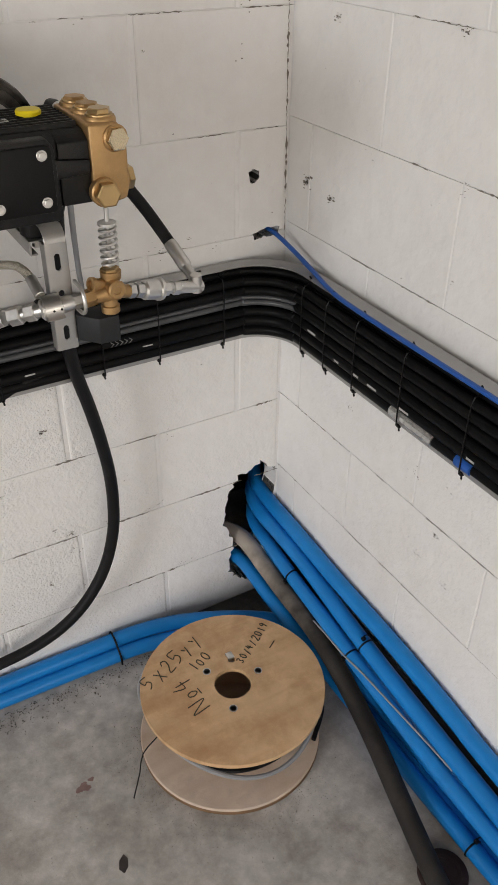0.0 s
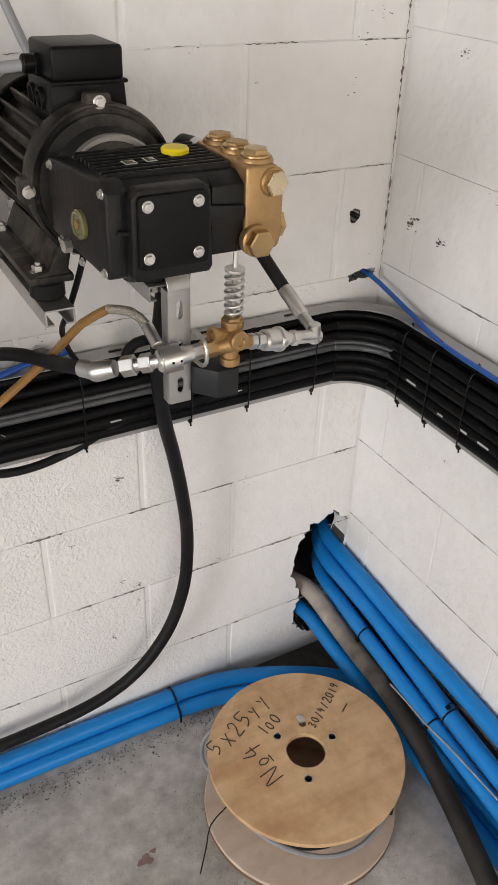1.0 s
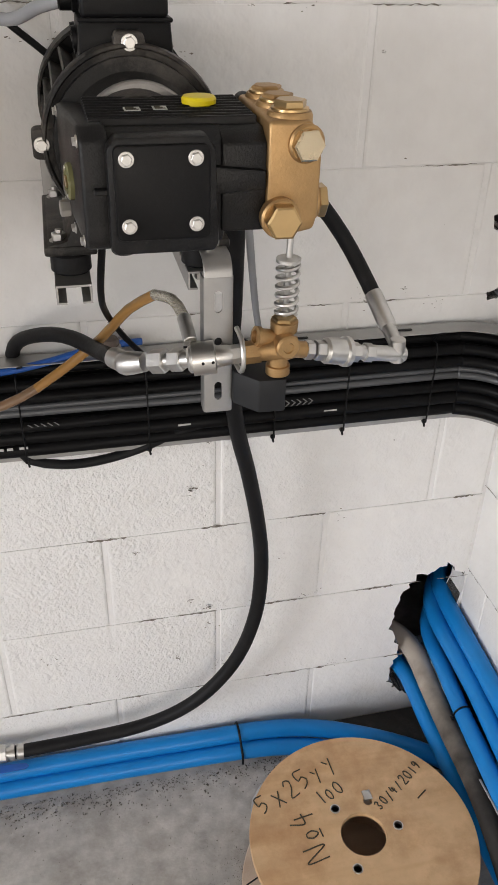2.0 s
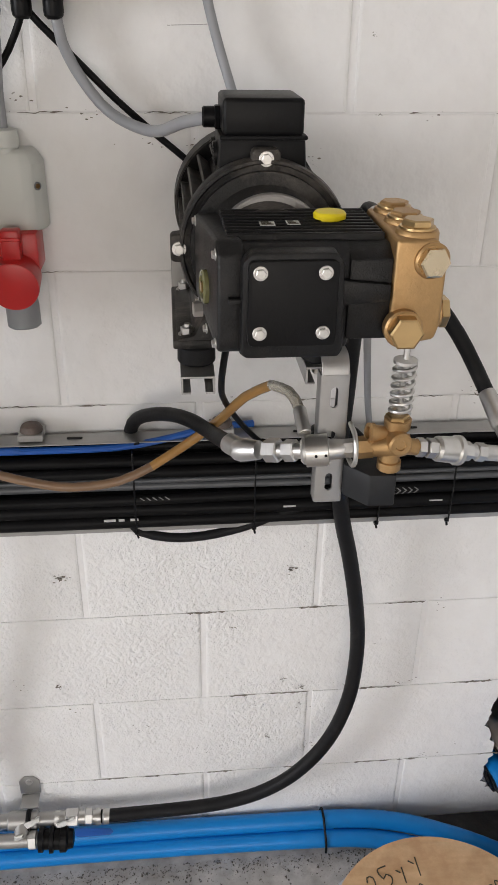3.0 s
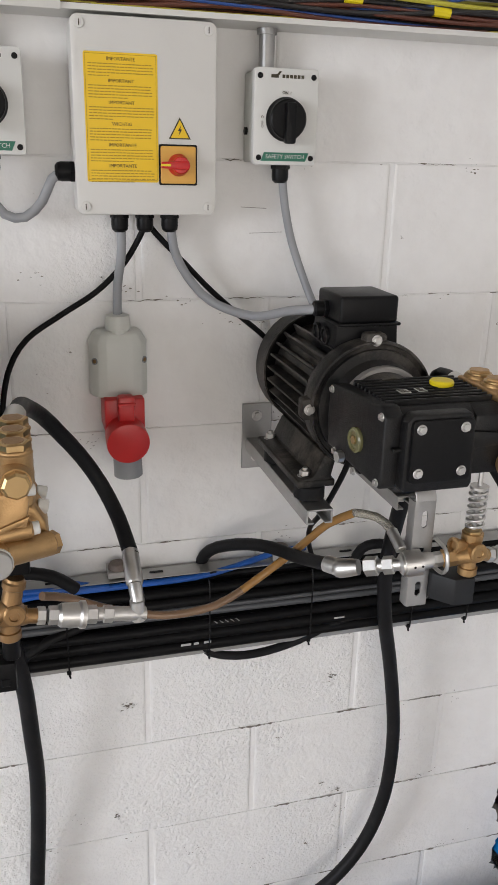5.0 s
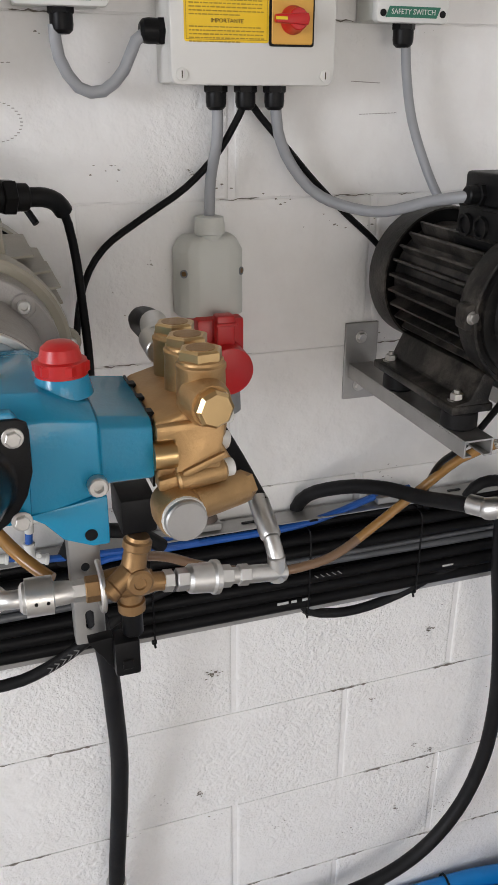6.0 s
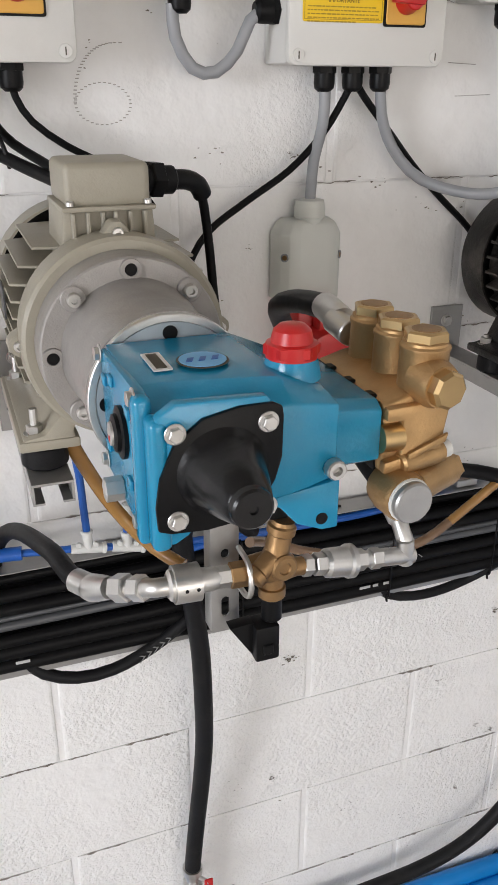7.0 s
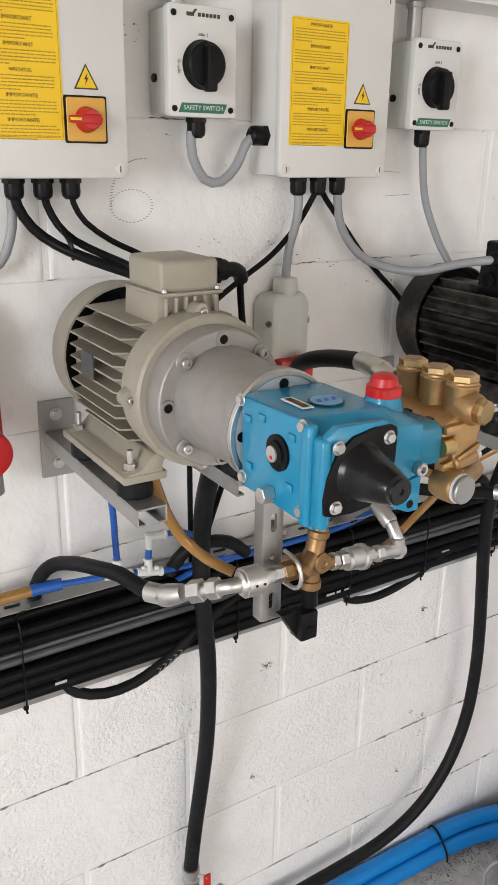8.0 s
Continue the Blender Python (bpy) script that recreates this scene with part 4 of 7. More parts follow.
# brass head
HX0, HX1 = BX1 - 0.0005, -0.002
head = part("brass_head", prism([(HX0, 1.430), (-0.028, 1.426), (HX1 - 0.004, 1.430), (HX1, 1.445), (HX1, 1.506), (-0.012, 1.528), (HX0, 1.529)], (0, -0.517, 0), (1, 0, 0), (0, 0, 1), (0, 0.134, 0), 0.004, 3), BRASS, pump, "forged brass pump head")
for k, y in enumerate((-0.490, -0.445, -0.400)):
    part("valve_seat", lathe((-0.027, y, 1.518), (0, 0, 1), [(0, 0.0215), (0.012, 0.0212), (0.0150, 0.0195), (0.0155, 0.0172)], 32), BRASS, head)
    part("cap_collar", lathe((-0.027, y, 1.532), (0, 0, 1), [(0, 0.0176), (0.0035, 0.0174), (0.0045, 0.0155)], 24), BRASS_BRIGHT, head)
    part("valve_cap", hexagon((-0.027, y, 1.534), (-0.027, y, 1.5425 if k == 0 else 1.5400), 0.0155, turn=0.3), BRASS_BRIGHT if k == 0 else BRASS, head)
    part("side_boss", rod((HX1 - 0.006, y, 1.450), (HX1 + 0.006, y, 1.450), 0.017, n=24, edge=0.002), BRASS, head)
    part("side_plug", hexagon((HX1 + 0.005, y, 1.450), (HX1 + 0.014, y, 1.450), 0.0165), BRASS_BRIGHT, head)
part("front_boss", rod((-0.018, -0.512, 1.509), (-0.017, -0.520, 1.509), 0.0175, n=24, edge=0.002), BRASS, head)
part("front_plug", hexagon((-0.018, -0.519, 1.509), (-0.017, -0.5285, 1.509), 0.0150), BRASS_PALE, head, "bright pale brass hexagonal plug")
part("inlet_boss", rod((-0.040, -0.512, 1.444), (-0.040, -0.526, 1.444), 0.0190, n=28, edge=0.002), BRASS, head)
part("inlet_plug", hexagon((-0.040, -0.525, 1.444), (-0.040, -0.539, 1.444), 0.0168), BRASS_BRIGHT, head)
part("outlet_adapter", rod((-0.028, -0.390, 1.506), (-0.028, -0.366, 1.507), 0.011, n=20, edge=0.001), STEEL, head)

# ---- blue pump on the cream motor ----
CX, CZ = -0.816, 1.474
cpump = thing("pressure_pump", (CX, -0.2, 1.347), "cream motor with a blue high-pressure pump and brass head", "pump", "pumps")
motor(cpump, CX, CZ, CREAM, CREAM, CREAM, 0.0405, 0.0010, 0.0065, 0.016)
part("nameplate", prism(rounded(0.040, 0.034, 0.003), (CX - 0.0985, -0.196, CZ + 0.014), (0, 1, 0), (0, 0, 1), (-0.0015, 0, 0)), GREY_TUBE, cpump, "dark grey metal nameplate")
bell = part("bell_housing", lathe((CX, -0.331, CZ), (0, -1, 0), [(0, 0.0850), (0.003, 0.0855), (0.030, 0.0850), (0.043, 0.0845), (0.045, 0.0830), (0.0455, 0.0665), (0.054, 0.0650), (0.100, 0.0625), (0.148, 0.0605), (0.150, 0.0650), (0.166, 0.0660), (0.167, 0.060)], 56), ALU, cpump, "raw cast aluminium bell housing")
part("rim_ring", lathe((CX, -0.4975, CZ), (0, -1, 0), [(0, 0.0655), (0.0055, 0.0655), (0.0060, 0.0648), (0.0060, 0.0600), (0.0030, 0.0595)], 56), STEEL, bell, "bright machined rim")
part("pump_flange", lathe((CX, -0.4985, CZ), (0, -1, 0), [(0, 0.0590), (0.0040, 0.0590), (0.0046, 0.0580)], 48), GREY_BLUE, bell, "grey-blue painted flange face")
for k in range(8):
    a = radians(45 * k)
    p = Vector((CX + 0.0735 * math.cos(a), -0.376, CZ + 0.0735 * math.sin(a)))
    if k % 2:
        part("bolt_boss", rod(p, p + Vector((0, -0.004, 0)), 0.0115, n=20, edge=0.001), ALU, bell)
        socket_screw(p + Vector((0, -0.004, 0)), (0, -1, 0), 0.0062, STEEL, bell, "bolt")
    else:
        part("hole_boss", lathe(p, (0, -1, 0), [(0, 0.010), (0.003, 0.0095), (0.003, 0.0058), (0.0005, 0.0055)], 20), ALU, bell)
        part("bolt_hole", rod(p + Vector((0, -0.0008, 0)), p + Vector((0, -0.0018, 0)), 0.0056, n=16), BLACK_PLASTIC, bell)
for k in range(4):
    a = radians(90 * k)
    p = Vector((CX + 0.051 * math.cos(a), -0.5028, CZ + 0.051 * math.sin(a)))
    part("port_hole", rod(p, p + Vector((0, -0.0012, 0)), 0.0058, n=16), BLACK_PLASTIC, bell)
PX0, PY0, PY1, PZ0, PZ1 = -0.862, -0.636, -0.506, 1.420, 1.522
def section(x, ring):
    return [(x, y, z) for y, z in ring]


case = loft([section(-0.866, [(-0.506, 1.419), (-0.506, 1.522), (-0.598, 1.522), (-0.634, 1.508), (-0.634, 1.441), (-0.618, 1.431)]),
             section(-0.772, [(-0.506, 1.419), (-0.506, 1.522), (-0.613, 1.522), (-0.634, 1.509), (-0.634, 1.444), (-0.618, 1.434)]),
             section(-0.738, [(-0.511, 1.428), (-0.511, 1.508), (-0.606, 1.509), (-0.634, 1.505), (-0.634, 1.453), (-0.618, 1.446)]),
             section(-0.7355, [(-0.513, 1.438), (-0.513, 1.499), (-0.610, 1.500), (-0.6225, 1.495), (-0.6225, 1.455), (-0.616, 1.450)]),
             section(-0.6985, [(-0.513, 1.440), (-0.513, 1.495), (-0.613, 1.4965), (-0.622, 1.491), (-0.622, 1.454), (-0.616, 1.450)])], 0.0016, 2)
part("crankcase", case, BLUE_PAINT, cpump, "glossy blue painted crankcase")
part("top_neck", lathe((-0.754, -0.590, PZ1 - 0.010), (0, 0, 1), [(0, 0.021), (0.010, 0.0190), (0.0145, 0.0175)], 28), BLUE_PAINT, cpump)
part("side_cover", prism([(PY0 + 0.012, PZ0 + 0.002), (PY1 - 0.002, PZ0 + 0.004), (PY1 + 0.0, PZ1 - 0.002), (PY0 + 0.020, PZ1 + 0.002), (PY0 + 0.010, PZ1 - 0.004)], (PX0 - 0.008, 0, 0), (0, 1, 0), (0, 0, 1), (0.0078, 0, 0), 0.003), BLUE_PAINT, cpump)
for y, z in ((-0.507, 1.516), (-0.615, 1.519), (-0.616, 1.434), (-0.512, 1.434)):
    bolt_head((PX0 - 0.008, y, z), (-1, 0, 0), 0.0052, STEEL, cpump, "screw")
for y, z in ((-0.520, 1.500), (-0.598, 1.503), (-0.596, 1.452), (-0.524, 1.450), (-0.546, 1.508)):
    part("side_pad", box((PX0 - 0.0105, y - 0.006, z - 0.004), (PX0 - 0.0075, y + 0.006, z + 0.004), 0.0015, 2), BLUE_PAINT, cpump)
part("sight_ring", lathe((PX0 - 0.008, -0.576, 1.481), (-1, 0, 0), [(0, 0.0185), (0.003, 0.0185), (0.004, 0.016)], 28), BLACK_PLASTIC, cpump)
part("sight_glass", lathe((PX0 - 0.0115, -0.576, 1.481), (-1, 0, 0), [(0, 0.0135), (0.003, 0.0132), (0.0045, 0.0095)], 24), BLACK_PLASTIC, cpump, "round oil sight glass in a black ring")
part("sight_dot", lathe((PX0 - 0.0155, -0.576, 1.481), (-1, 0, 0), [(0, 0.0085), (0.002, 0.0082), (0.0024, 0.005)], 18), STEEL, cpump, "bright centre of the sight glass")
part("sight_mark", rod((PX0 - 0.0174, -0.577, 1.478), (PX0 - 0.0182, -0.577, 1.478), 0.0022, n=12), RED, cpump, "small red level mark")
plug = part("drain_plug", hexagon((PX0 - 0.008, -0.565, 1.434), (PX0 - 0.022, -0.565, 1.434), 0.0090), STEEL, cpump)
part("edge_rib", box((-0.8735, PY0 + 0.008, PZ0 + 0.001), (-0.8615, PY0 + 0.022, PZ1 + 0.001), 0.004, 3), BLUE_PAINT, cpump)
part("edge_rib", box((-0.8680, PY0 - 0.007, PZ0 + 0.002), (-0.8550, PY0 + 0.012, PZ1 - 0.009), 0.005, 3), BLUE_PAINT, cpump)
part("front_pad", prism([(-0.8655, 1.441), (-0.786, 1.441), (-0.783, 1.507), (-0.792, 1.5205), (-0.851, 1.5225), (-0.8635, 1.514)], (0, PY0 + 0.003, 0), (1, 0, 0), (0, 0, 1), (0, -0.009, 0), 0.002), BLUE_PAINT, cpump)
ear = [(0.040, 0.038), (0.034, 0.041), (0.012, 0.041), (-0.012, 0.036), (-0.030, 0.022), (-0.040, 0.0), (-0.043, -0.020), (-0.042, -0.036), (-0.034, -0.039), (-0.010, -0.0405), (0.012, -0.038), (0.027, -0.027), (0.036, -0.012), (0.0405, 0.004), (0.041, 0.032)]
part("shaft_guard_plate", prism(ear, (-0.823, PY0 - 0.0055, 1.4755), (1, 0, 0), (0, 0, 1), (0, -0.004, 0), 0.001), BLACK_PLASTIC, cpump)
part("shaft_guard", lathe((-0.822, PY0 - 0.009, 1.4745), (0, -1, 0.0), [(0, 0.031), (0.003, 0.0285), (0.006, 0.0262), (0.026, 0.0210), (0.046, 0.0148), (0.0475, 0.0135), (0.052, 0.0130), (0.0535, 0.0115), (0.0535, 0.0030), (0.0520, 0.0026), (0.0520, 0.0005)], 40), GUARD, cpump, "tapered black shaft guard")
for sx, sz in ((-1, 1), (1, 1), (-1, -1), (1, -1)):
    bolt_head((-0.8225 + sx * 0.030, PY0 - 0.009, 1.475 + sz * 0.0295), (0, -1, 0), 0.0052, STEEL, cpump)
socket_screw((-0.741, -0.6345, 1.460), (0, -1, 0), 0.0072, STEEL, cpump)
for outline, y, hx, hz in (([(-0.862, 0.010), (-0.828, 0.010), (-0.838, -0.010), (-0.848, -0.016), (-0.861, -0.016)], -0.622, -0.850, 1.428), ([(-0.790, 0.012), (-0.7345, 0.020), (-0.7345, -0.018), (-0.747, -0.018), (-0.766, -0.010), (-0.778, 0.004)], -0.634, -0.7475, 1.4215)):
    t = part("foot_tab", prism(outline, (0, y + 0.014, 1.436 - 0.006), (1, 0, 0), (0, 0, 1), (0, -0.014, 0), 0.002), BLUE_PAINT, cpump)
    part("tab_hole", rod((hx, y + 0.0005, hz), (hx, y - 0.0004, hz), 0.0045, n=14), BLACK_PLASTIC, t)
cap = part("oil_cap", lathe((-0.754, -0.590, PZ1 + 0.004), (0, 0, 1), [(0, 0.0180), (0.010, 0.0180), (0.011, 0.0150), (0.019, 0.0130), (0.0225, 0.009), (0.0235, 0.004)], 32), RED, cpump, "red domed oil filler cap")
part("cap_grip", hexagon((-0.754, -0.590, PZ1 + 0.005), (-0.754, -0.590, PZ1 + 0.0145), 0.0198), RED, cap)
badge = part("maker_sticker", lathe((-0.812, -0.572, PZ1 + 0.0020), (0, 0, 1), [(0, 0.0180), (0.0006, 0.0180)], 32), INK, cpump, "round pale blue sticker with a dark rim")
part("sticker_field", lathe((-0.812, -0.572, PZ1 + 0.0026), (0, 0, 1), [(0, 0.0164), (0.0005, 0.0164)], 32), CYAN_LABEL, badge)
for q in range(3):
    part("sticker_mark", prism([(-0.004, -0.004), (0.0005, -0.004), (0.004, 0.004), (-0.0005, 0.004)], (-0.821 + 0.009 * q, -0.572, PZ1 + 0.0031), (1, 0, 0), (0, 1, 0), (0, 0, 0.0004)), BLUE_CABLE, badge)
part("sticker", box((-0.849, -0.584, PZ1 + 0.0015), (-0.836, -0.546, PZ1 + 0.0026)), WHITE_PLASTIC, cpump, "narrow printed white sticker")
part("sticker_print", box((-0.8465, -0.581, PZ1 + 0.0026), (-0.8390, -0.549, PZ1 + 0.0029)), INK, cpump)
# brass head
chead = part("brass_head", prism([(-0.697, 1.4935), (-0.697, 1.443), (-0.688, 1.438), (-0.656, 1.438), (-0.650, 1.462), (-0.646, 1.490), (-0.650, 1.503), (-0.674, 1.500)], (0, -0.620, 0), (1, 0, 0), (0, 0, 1), (0, 0.112, 0), 0.004, 3), BRASS, cpump, "forged brass pump head")
for y in (-0.606, -0.568, -0.530):
    tower = part("valve_tower", lathe((-0.659, y, 1.476), (0, 0, 1), [(0, 0.0170), (0.012, 0.0190), (0.024, 0.0180), (0.049, 0.0174), (0.051, 0.0182), (0.053, 0.0182), (0.0545, 0.0166), (0.0565, 0.0164), (0.0575, 0.0150)], 32), BRASS, chead)
    part("valve_cap", hexagon((-0.659, y, 1.5320), (-0.659, y, 1.5405), 0.0164, turn=0.4), BRASS_BRIGHT, tower)
    part("cap_recess", lathe((-0.659, y, 1.5398), (0, 0, 1), [(0, 0.0105), (0.0011, 0.0105)], 20), BRONZE, tower)
    part("manifold_neck", rod((-0.704, y, 1.468), (-0.680, y, 1.468), 0.0105, n=18), BRASS, chead)
    part("bleed_screw", rod((-0.650, y - 0.016, 1.494), (-0.641, y - 0.015, 1.494), 0.0058, n=14, edge=0.001), WHITE_PLASTIC, chead)
# raised frame on the front of the head, round the open port
part("port_frame", prism([(-0.697, 1.4925), (-0.697, 1.483), (-0.684, 1.482), (-0.684, 1.454), (-0.697, 1.452), (-0.697, 1.443), (-0.652, 1.444), (-0.650, 1.470), (-0.647, 1.488), (-0.652, 1.494)], (0, -0.619, 0), (1, 0, 0), (0, 0, 1), (0, -0.008, 0), 0.002), BRASS, chead)
part("front_neck", rod((-0.699, -0.6205, 1.469), (-0.683, -0.6205, 1.469), 0.0105, n=20), BRASS_BRIGHT, chead)
part("front_boss", lathe((-0.661, -0.612, 1.506), (0.10, -1, 0), [(0, 0.0180), (0.014, 0.0175), (0.021, 0.0150)], 26), BRASS, chead)
part("front_plug", lathe((-0.6590, -0.632, 1.506), (0.10, -1, 0), [(0, 0.0140), (0.008, 0.0140), (0.0105, 0.0115)], 8), BRASS_BRIGHT, chead)
part("valve_web", prism([(-0.680, 1.452), (-0.650, 1.463), (-0.648, 1.470), (-0.680, 1.458)], (0, -0.6265, 0), (1, 0, 0), (0, 0, 1), (0, -0.004, 0), 0.0015), BRASS, chead)
part("cross_bore", rod((-0.684, -0.6245, 1.4485), (-0.646, -0.6195, 1.4520), 0.0088, n=20, edge=0.002), BRASS, chead)
part("bore_plug", rod((-0.647, -0.6196, 1.4520), (-0.6395, -0.6186, 1.4524), 0.0068, n=16, edge=0.001), WHITE_PLASTIC, chead)
part("lower_bore", rod((-0.676, -0.630, 1.431), (-0.628, -0.604, 1.427), 0.0130, n=22, edge=0.002), BRASS, chead)
part("bore_cap", hexagon((-0.630, -0.605, 1.427), (-0.623, -0.601, 1.4266), 0.0125), BRASS, chead)
part("side_gallery", prism([(-0.662, 1.470), (-0.643, 1.466), (-0.633, 1.447), (-0.629, 1.425), (-0.637, 1.413), (-0.662, 1.409)], (0, -0.598, 0), (1, 0, 0), (0, 0, 1), (0, 0.086, 0), 0.004, 3), BRASS, chead)
for y in (-0.572, -0.534):
    part("gallery_plug", rod((-0.640, y, 1.456), (-0.629, y, 1.453), 0.0075, n=16, edge=0.001), WHITE_PLASTIC, chead)
part("inlet_boss", lathe((-0.684, -0.610, 1.427), (0.05, -1, 0), [(0, 0.0170), (0.010, 0.0190), (0.026, 0.0186), (0.029, 0.0172)], 28), BRASS, chead)
part("plug_tape", lathe((-0.6825, -0.6385, 1.427), (0.05, -1, 0), [(0, 0.0166), (0.0015, 0.0168), (0.003, 0.0162)], 20), WHITE_PLASTIC, chead, "frayed white sealing tape")
part("inlet_plug", lathe((-0.6824, -0.6405, 1.427), (0.05, -1, 0), [(0, 0.0156), (0.005, 0.0156), (0.0065, 0.0144)], 24), GALV, chead, "dull steel blanking plug")
part("outlet_adapter", rod((-0.668, -0.512, 1.512), (-0.668, -0.480, 1.515), 0.011, n=20, edge=0.001), STEEL, chead)
part("head_gasket", box((-0.6986, -0.614, 1.442), (-0.6968, -0.510, 1.4942)), BLACK_PLASTIC, chead)
for y in (-0.535, -0.567, -0.600):
    part("seam_gap", box((-0.7000, y - 0.005, 1.4900), (-0.6935, y + 0.005, 1.4962), 0.001, 1), BLACK_PLASTIC, chead)
cpump.location.z += 0.009
brackets[1].location.z += 0.011


# ---- valve manifolds below the pumps ----
def manifold(a, k, c, b, start, label, spring, metal):
    """Elbow at a, nuts up to the bend k, a nickel union, a brass block at c, a coupler and the elbow at b."""
    a, k, c, b = Vector(a), Vector(k), Vector(c), Vector(b)
    m = thing("valve_manifold", tuple(c), label, "valve manifold", "manifolds")
    d0, d1, d2 = (k - a).normalized(), (c - k).normalized(), (b - c).normalized()
    l0, la = (k - a).length, (c - k).length
    leg = lambda s: a + d0 * s
    at = lambda s: k + d1 * s
    elbow = bmesh.new()
    lathe(leg(-0.0150), d0, [(0, 0.004), (0.003, 0.0100), (0.008, 0.0140), (0.015, 0.0158), (0.028, 0.0150), (0.046, 0.0125)], 22, into=elbow)
    rod(leg(0.0), leg(0.0) + Vector((-0.014, 0.026, -0.003)), 0.0142, n=20, into=elbow, edge=0.001)
    part("elbow", elbow, STEEL, m)
    part("swivel_nut", hexagon(leg(0.042), leg(0.064), 0.0158), STEEL, m)
    part("thread", rod(leg(0.063), leg(0.074), 0.0095, n=18), STEEL, m)
    part("swivel_nut", hexagon(leg(0.072), leg(0.090), 0.0145), STEEL, m)
    part("nipple", tube([leg(0.088), leg(l0 - 0.006), at(0.004), at(max(0.008, start + 0.004))], 0.0100, 16, 0.006), STEEL, m)
    body = part("union", lathe(at(start), d1, [(0, 0.0125), (0.003, 0.0165), (0.006, 0.0170), (0.0065, 0.0205), (0.034, 0.0205), (0.0355, 0.0135), (0.050, 0.0125), (0.056, 0.0105)], 28), STEEL, m, "satin nickel-plated union")
    for q in (0.010, 0.022):
        p = at(start + 0.006 + q) + Vector((0, -0.0202, 0.003))
        part("pin_hole", rod(p, p + Vector((0, -0.0010, 0)), 0.0019, n=10), BLACK_PLASTIC, body)
    part("hex_adapter", hexagon(at(start + 0.053), at(start + 0.068), 0.0120), STEEL, m)
    part("brass_nut", hexagon(at(start + 0.067), at(start + 0.090), 0.0142), metal, m)
    rest = la - start - 0.086
    block = part("brass_block", lathe(at(start + 0.086), d1, [(0, 0.0125), (rest - 0.012, 0.0135), (rest - 0.008, 0.0150), (rest + 0.008, 0.0150), (rest + 0.022, 0.0125)], 24), metal, m, "brass valve body")
    part("front_boss", lathe(c + Vector((0.004, 0.002, 0.007)), (0.1, -1, 0.05), [(0, 0.0155), (0.018, 0.0150), (0.020, 0.0125), (0.020, 0.007), (0.018, 0.006)], 26), metal, m)
    ct = lambda s: c + d2 * s
    part("thread", rod(ct(0.012), ct(0.036), 0.0105, n=20), metal, m)
    part("hex_adapter", hexagon(ct(0.034), ct(0.046), 0.0125), STEEL, m)
    part("hex_adapter", hexagon(ct(0.049), ct(0.064), 0.0130), STEEL, m)
    part("quick_coupler", lathe(ct(0.062), d2, [(0, 0.0135), (0.004, 0.0165), (0.028, 0.0172), (0.031, 0.0195), (0.037, 0.0195), (0.039, 0.0150)], 32), STEEL, m, "knurled chrome quick coupler")
    part("swivel_nut", hexagon(ct(0.100), ct(0.116), 0.0130), STEEL, m)
    part("thread", rod(ct(0.114), ct(0.126), 0.0095, n=18), STEEL, m)
    part("swivel_nut", hexagon(ct(0.124), ct(0.138), 0.0125), STEEL, m)
    e = rod(ct(0.137), b + d2 * 0.010, 0.0105, n=20, edge=0.001)
    rod(b - Vector((0, 0, 0.010)), b + Vector((-0.002, 0.0, 0.022)), 0.0105, n=20, into=e, edge=0.001)
    part("elbow", e, STEEL, m)
    down = part("lower_port", lathe(c + Vector((-0.002, 0, 0)), (0, 0, -1), [(0, 0.0125), (0.020, 0.0125), (0.021, 0.0150), (0.032, 0.0150), (0.034, 0.0125)], 22), metal, m)
    if spring:
        top = c + Vector((0.006, 0.010, -0.002))
        part("spring_tower", lathe(top, (0.02, 0, 1), [(0, 0.0125), (0.016, 0.0120), (0.022, 0.0165), (0.034, 0.0170), (0.036, 0.012)], 26), metal, m)
        part("spring_nut", hexagon(top + Vector((0, 0, 0.032)), top + Vector((0, 0, 0.040)), 0.0150), BRASS_BRIGHT, m)
        coil = []
        for q in range(6 * 16 + 1):
            a_ = 2 * math.pi * q / 16
            coil.append(top + Vector((0.0125 * math.cos(a_) + 0.002, 0.0125 * math.sin(a_), 0.040 + 0.0108 * q / 16)))
        part("spring", tube(coil, 0.0026, 8, 0.02, smooth=False), STEEL, m, "bright compression spring")
        part("spring_rod", rod(top + Vector((0.001, 0, 0.04)), top + Vector((0.003, 0, 0.140)), 0.0038, n=12), STEEL, m)
        part("spring_plate", lathe(top + Vector((0.002, 0, 0.108)), (0, 0, 1), [(0, 0.0145), (0.004, 0.0145), (0.005, 0.008)], 22), STEEL, m)
        port = part("side_port", rod(top + Vector((0, 0, 0.010)), top + Vector((-0.032, -0.006, 0.018)), 0.0105, n=20, edge=0.001), metal, m)
        part("port_ring", lathe(top + Vector((-0.031, -0.006, 0.018)), (-1, -0.2, 0.2), [(0, 0.0125), (0.006, 0.0125), (0.007, 0.008), (0.002, 0.007)], 20), metal, m)
        sensor = bmesh.new()
        prism([(-0.054, 0.016), (-0.028, -0.014), (0.006, -0.015), (0.007, 0.036), (-0.054, 0.036)], c + Vector((0, 0, -0.080)), (1, 0, 0), (0, 1, 0), (0, 0, 0.045), 0.002, into=sensor)
        part("switch_housing", sensor, HOUSING, m, "black plastic flow switch housing")
    else:
        top = c + Vector((0.0, 0.0, 0.008))
